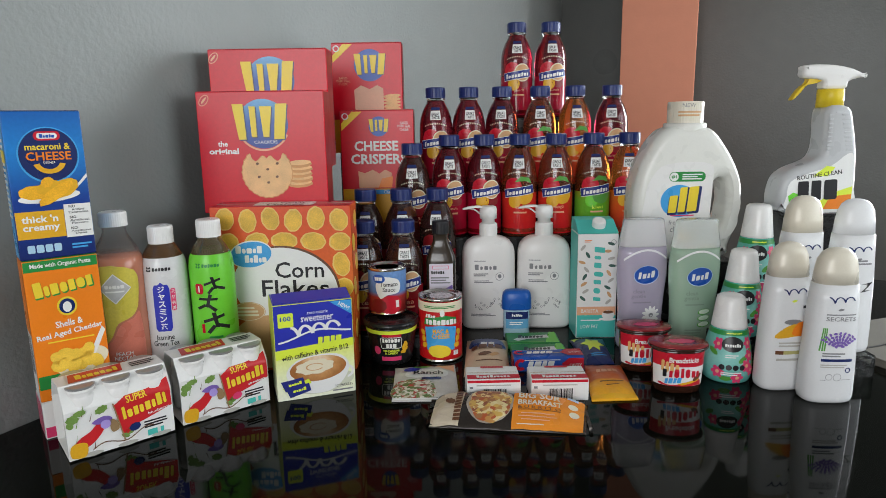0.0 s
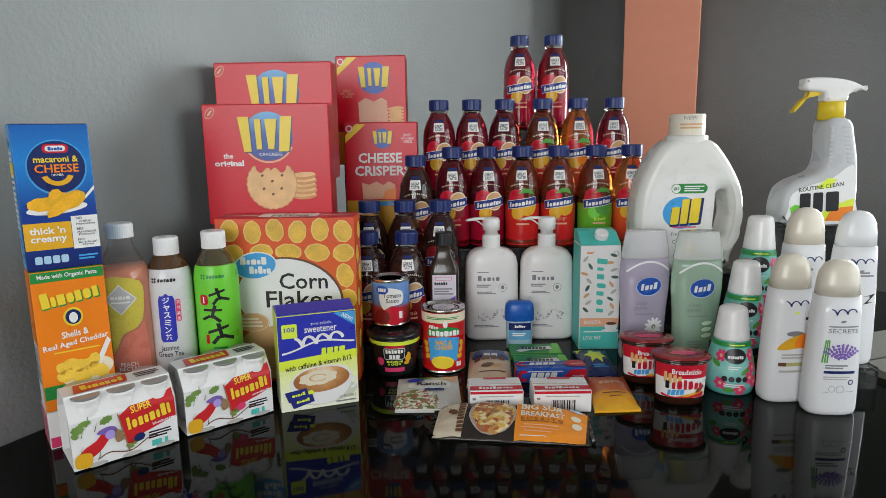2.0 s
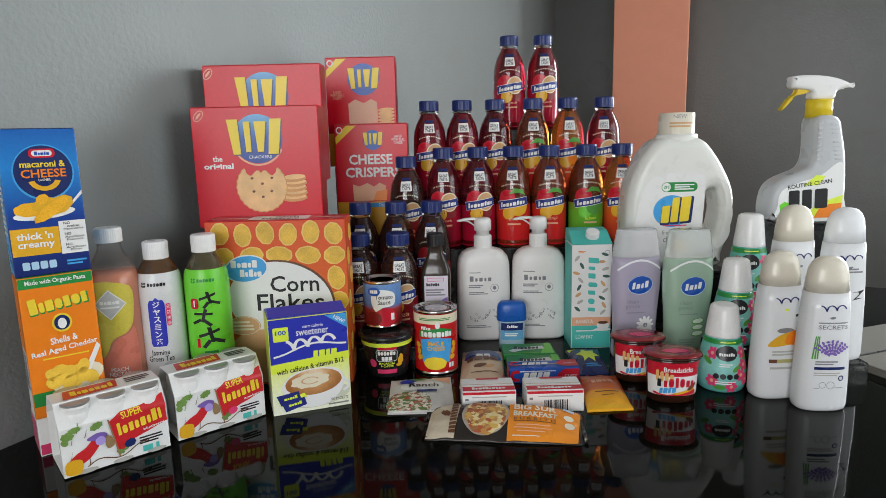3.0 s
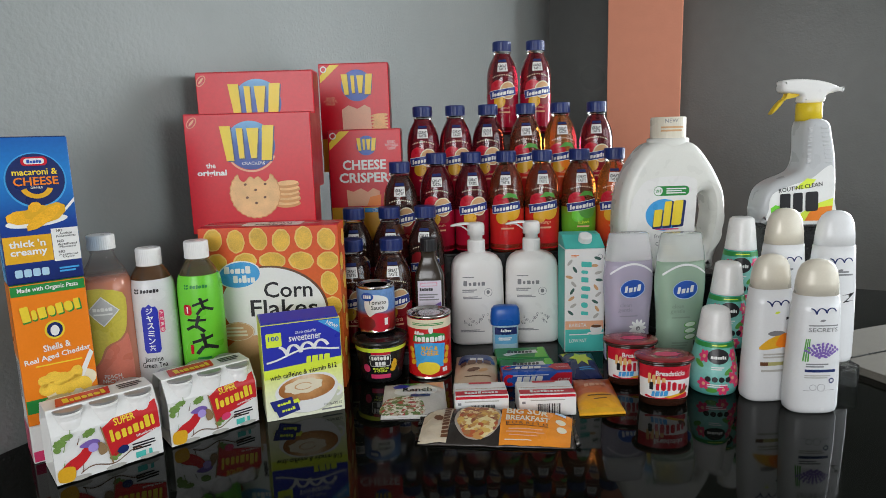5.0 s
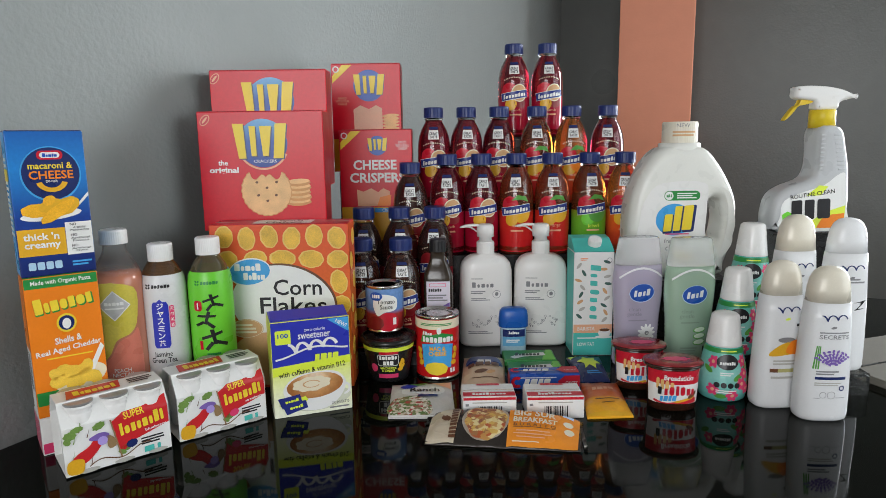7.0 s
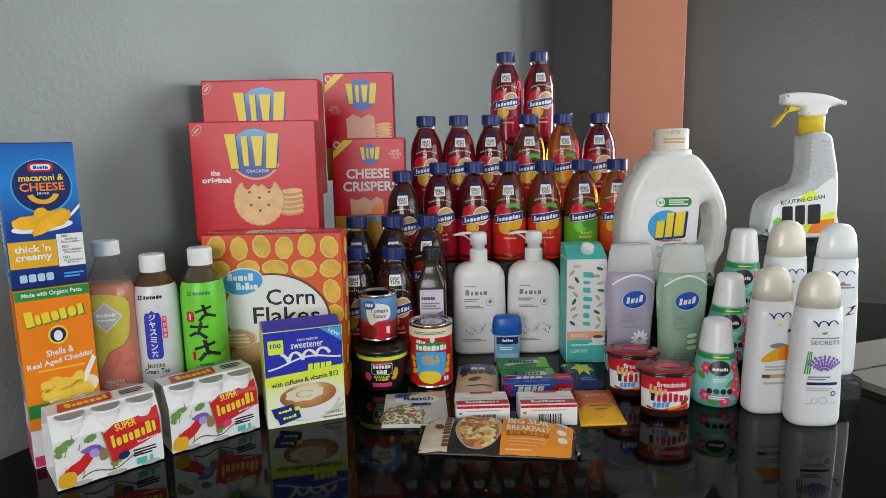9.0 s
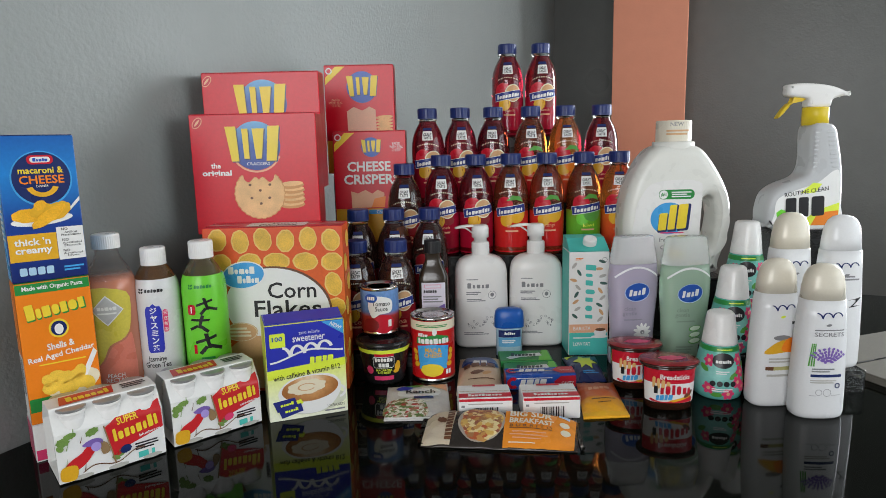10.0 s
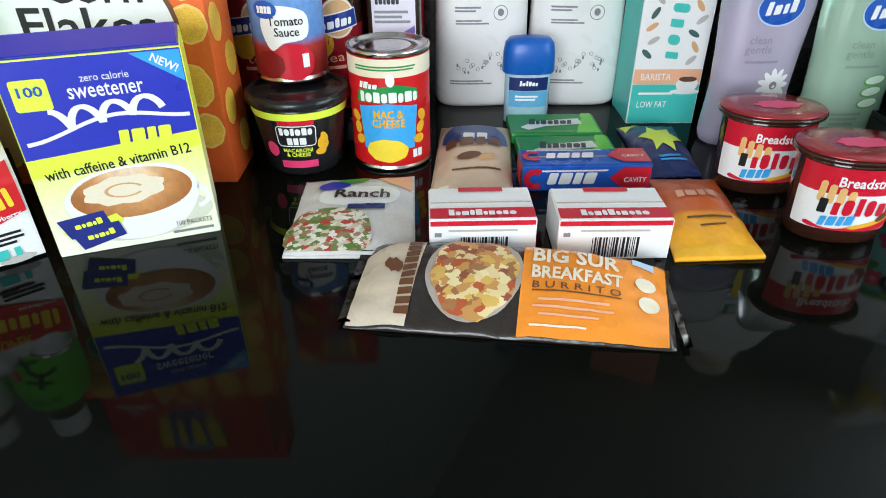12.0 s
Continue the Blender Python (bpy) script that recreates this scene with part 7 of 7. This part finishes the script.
pouch("snack_pouch", "dark blue snack pouch with a lime burst", "snack bar", [(0.232, 0.997), (0.281, 0.999), (0.291, 1.12), (0.23, 1.116)], 0.012, "dark blue wrapper", NAVY, 0, 5,
      [("lime_burst", poly([(-0.7, 0.2), (-0.35, 0.3), (-0.2, 0.6), (0.05, 0.35), (0.5, 0.5), (0.4, 0.15), (0.8, 0.0), (0.35, -0.15), (0.3, -0.45), (-0.05, -0.2), (-0.4, -0.4), (-0.35, -0.05)]), LIME, 2), ("small_print", lines(0.1, -0.62, 1.0, 0.2, 2), SKY, 2),
       ("yellow_corner", poly([(-0.95, 0.95), (-0.2, 0.95), (-0.9, 0.6)]), LIME, 2)])
pouch("sweets_bag", "tan bag of chocolate sweets with blue art", "sweets bag", [(0.030, 0.955), (0.104, 0.968), (0.116, 1.118), (0.042, 1.122)], 0.018, "tan wrapper", paint("tan_wrapper", (0.62, 0.46, 0.32), 0.35, 0.08), 0, 7,
      [("blue_shape", poly(smooth_loop([(-0.75, 0.05), (-0.7, 0.6), (-0.2, 0.85), (0.4, 0.75), (0.85, 0.3), (0.7, 0.0)])), paint("slate_blue_print", (0.04, 0.07, 0.22), 0.3), 2), ("mark", blocks(0, -0.02, 1.5, 0.24, 4, 0, (), 3), BROWN, 4), ("mark_shade", blocks(0.02, 0.16, 0.7, 0.2, 2), WHITE, 3),
       ("bean_print", ellipse(-0.1, -0.38, 0.3, 0.09, 4, 20, 0.1), BROWN, 3), ("bean_print", ellipse(0.35, -0.42, 0.22, 0.07, 10, 20, 0.1), TAN, 3), ("small_print", lines(0.1, -0.62, 1.2, 0.06, 1, 0), BROWN, 2), ("white_rim", rect(-0.97, -0.99, -0.55, -0.86), CREAM, 2)])
SALAD = flecks("salad_print", [(0.75, 0.72, 0.62), (0.10, 0.18, 0.03), (0.62, 0.55, 0.42), (0.16, 0.22, 0.06), (0.45, 0.05, 0.04), (0.8, 0.78, 0.7), (0.3, 0.2, 0.1)], 220)
pouch("dressing_packet", "flat ranch dressing packet with a salad print", "packet", [(-0.078, 0.868), (0.021, 0.866), (0.0165, 1.002), (-0.081, 0.993)], 0.006, "grey-white paper packet", paint("packet_paper", (0.62, 0.60, 0.57), 0.42, 0.12), 0, 11,
      [("salad_print", poly(smooth_loop([(-0.95, -0.9), (-0.98, -0.2), (-0.55, 0.0), (0.1, -0.1), (0.3, -0.5), (0.2, -0.9)])), SALAD, 2), ("white_panel", poly(smooth_loop([(-0.62, 0.2), (-0.5, 0.62), (0.2, 0.66), (0.72, 0.5), (0.6, 0.12), (-0.1, 0.05)])), WHITE, 2),
       ("blue_oval", ellipse(-0.42, 0.66, 0.28, 0.15, 4, 24), ROYAL, 4), ("lettering", words("Ranch", 0.1, 0.36, 0.95, 0.26, 0.02, -2), BLACK, 5), ("ribbon", rect(-0.12, -0.06, 0.5, 0.06), NAVY, 4), ("red_corner", poly([(0.3, 0.95), (0.96, 0.95), (0.96, 0.5), (0.6, 0.7)]), PEACH, 2),
       ("pepper_print", ellipse(-0.1, 0.86, 0.3, 0.08, 0, 18, 0.15), LEAF, 3), ("pale_rim", rect(-0.98, -0.99, 0.98, -0.93), WHITE, 3)])
BURRITO_FILL = flecks("burrito_filling", [(0.66, 0.42, 0.10), (0.45, 0.10, 0.03), (0.75, 0.6, 0.3), (0.35, 0.16, 0.06), (0.55, 0.28, 0.08), (0.8, 0.68, 0.36), (0.28, 0.08, 0.04)], 150)
BROWN_FILM = paint("dark_film", (0.03, 0.024, 0.02), 0.18, 0.2, 60, 0.25, 140)
WRAP_ORANGE = paint("orange_film", (0.80, 0.27, 0.025), 0.22, 0.06, 60, 0.12, 160)
WRAP_CREAM = paint("cream_film", (0.66, 0.57, 0.43), 0.25, 0.06, 60, 0.15, 160)
pouch("burrito_pack", "film-wrapped breakfast burrito pack, cream and orange", "food packet", [(-0.023, 0.786), (0.181, 0.760), (0.203, 0.846), (-0.012, 0.884)], 0.019, "dark crinkled film wrapper", BROWN_FILM, 0.5, 3,
      [("cream_end", poly([(-0.99, -0.98), (-0.62, -0.97), (-0.58, 0.95), (-0.99, 0.55)]), WRAP_CREAM, 2), ("orange_panel", rect(0.06, -0.985, 0.96, 0.97), WRAP_ORANGE, 2),
       ("plate_rim", ellipse(-0.24, -0.02, 0.31, 0.86, 0, 32), paint("plate_print", (0.42, 0.36, 0.30), 0.3), 2), ("filling_print", ellipse(-0.235, -0.03, 0.285, 0.80, 0, 32, 0.08), BURRITO_FILL, 3),
       ("lettering", words("BIG SUR", 0.39, 0.44, 0.54, 0.36, 0.03), CREAM, 4), ("lettering", words("BREAKFAST", 0.40, 0.04, 0.56, 0.28, 0.03), CREAM, 4), ("lettering", words("B U R R I T O", 0.40, -0.22, 0.54, 0.13, 0.01), BROWN, 4),
       ("rule", rect(0.13, -0.34, 0.67, -0.315), BROWN, 4), ("small_print", lines(0.4, -0.47, 0.46, 0.07, 1, 0.1), PEACH, 4), ("small_print", lines(0.4, -0.59, 0.52, 0.07, 1, 0.1), PEACH, 4), ("small_print", lines(0.38, -0.71, 0.4, 0.06, 1, 0.1), PEACH, 4), ("small_print", lines(0.3, -0.86, 0.34, 0.05, 1, 0), CREAM, 4), ("white_dot", ellipse(0.82, 0.1, 0.065, 0.16, 0, 20), CREAM, 4), ("white_dot", ellipse(0.84, -0.3, 0.065, 0.16, 0, 20), CREAM, 4),
       ("teal_tag", rect(0.74, 0.52, 0.88, 0.72), PALE_BLUE, 4), ("mark", join(*[rect(-0.70, -0.82 + 0.155 * k, -0.61, -0.70 + 0.155 * k) for k in range(10)]), BROWN, 4),
       ("bird_mark", ellipse(-0.77, 0.12, 0.05, 0.2, 10, 14, 0.3), BROWN, 4)])


# crinkled clear fins at the ends of the burrito wrapper
bur = bpy.data.objects["burrito_pack"]
for x0, x1, s in ((0.094, 0.0985, 1), (-0.114, -0.106, -1)):
    bm = bmesh.new()
    rows = []
    for k in range(15):
        t = k / 14
        y = (-0.058 + 0.096 * t) if s > 0 else (-0.03 + 0.09 * t)
        xx = (0.005 + 0.009 * t) if s > 0 else (0.008 * t)
        w = 0.5 * noise.noise(Vector((t * 9, s, 0)))
        rows.append([bm.verts.new((x0 + xx, y, 0.003 + 0.003 * abs(w))), bm.verts.new((x1 + xx + 0.004 * w, y + 0.004 * w, 0.0035 + 0.005 * abs(noise.noise(Vector((t * 14, 2 * s, 4))))))])
    for a, b in zip(rows, rows[1:]):
        bm.faces.new((a[0], a[1], b[1], b[0]))
    bmesh.ops.solidify(bm, geom=bm.faces[:], thickness=0.0004)
    part("film_fin", bm, BROWN_FILM if s < 0 else paint("silvered_film", (0.55, 0.52, 0.48), 0.25, 0.3, 60, 0.3, 140), bur, "crinkled film end")
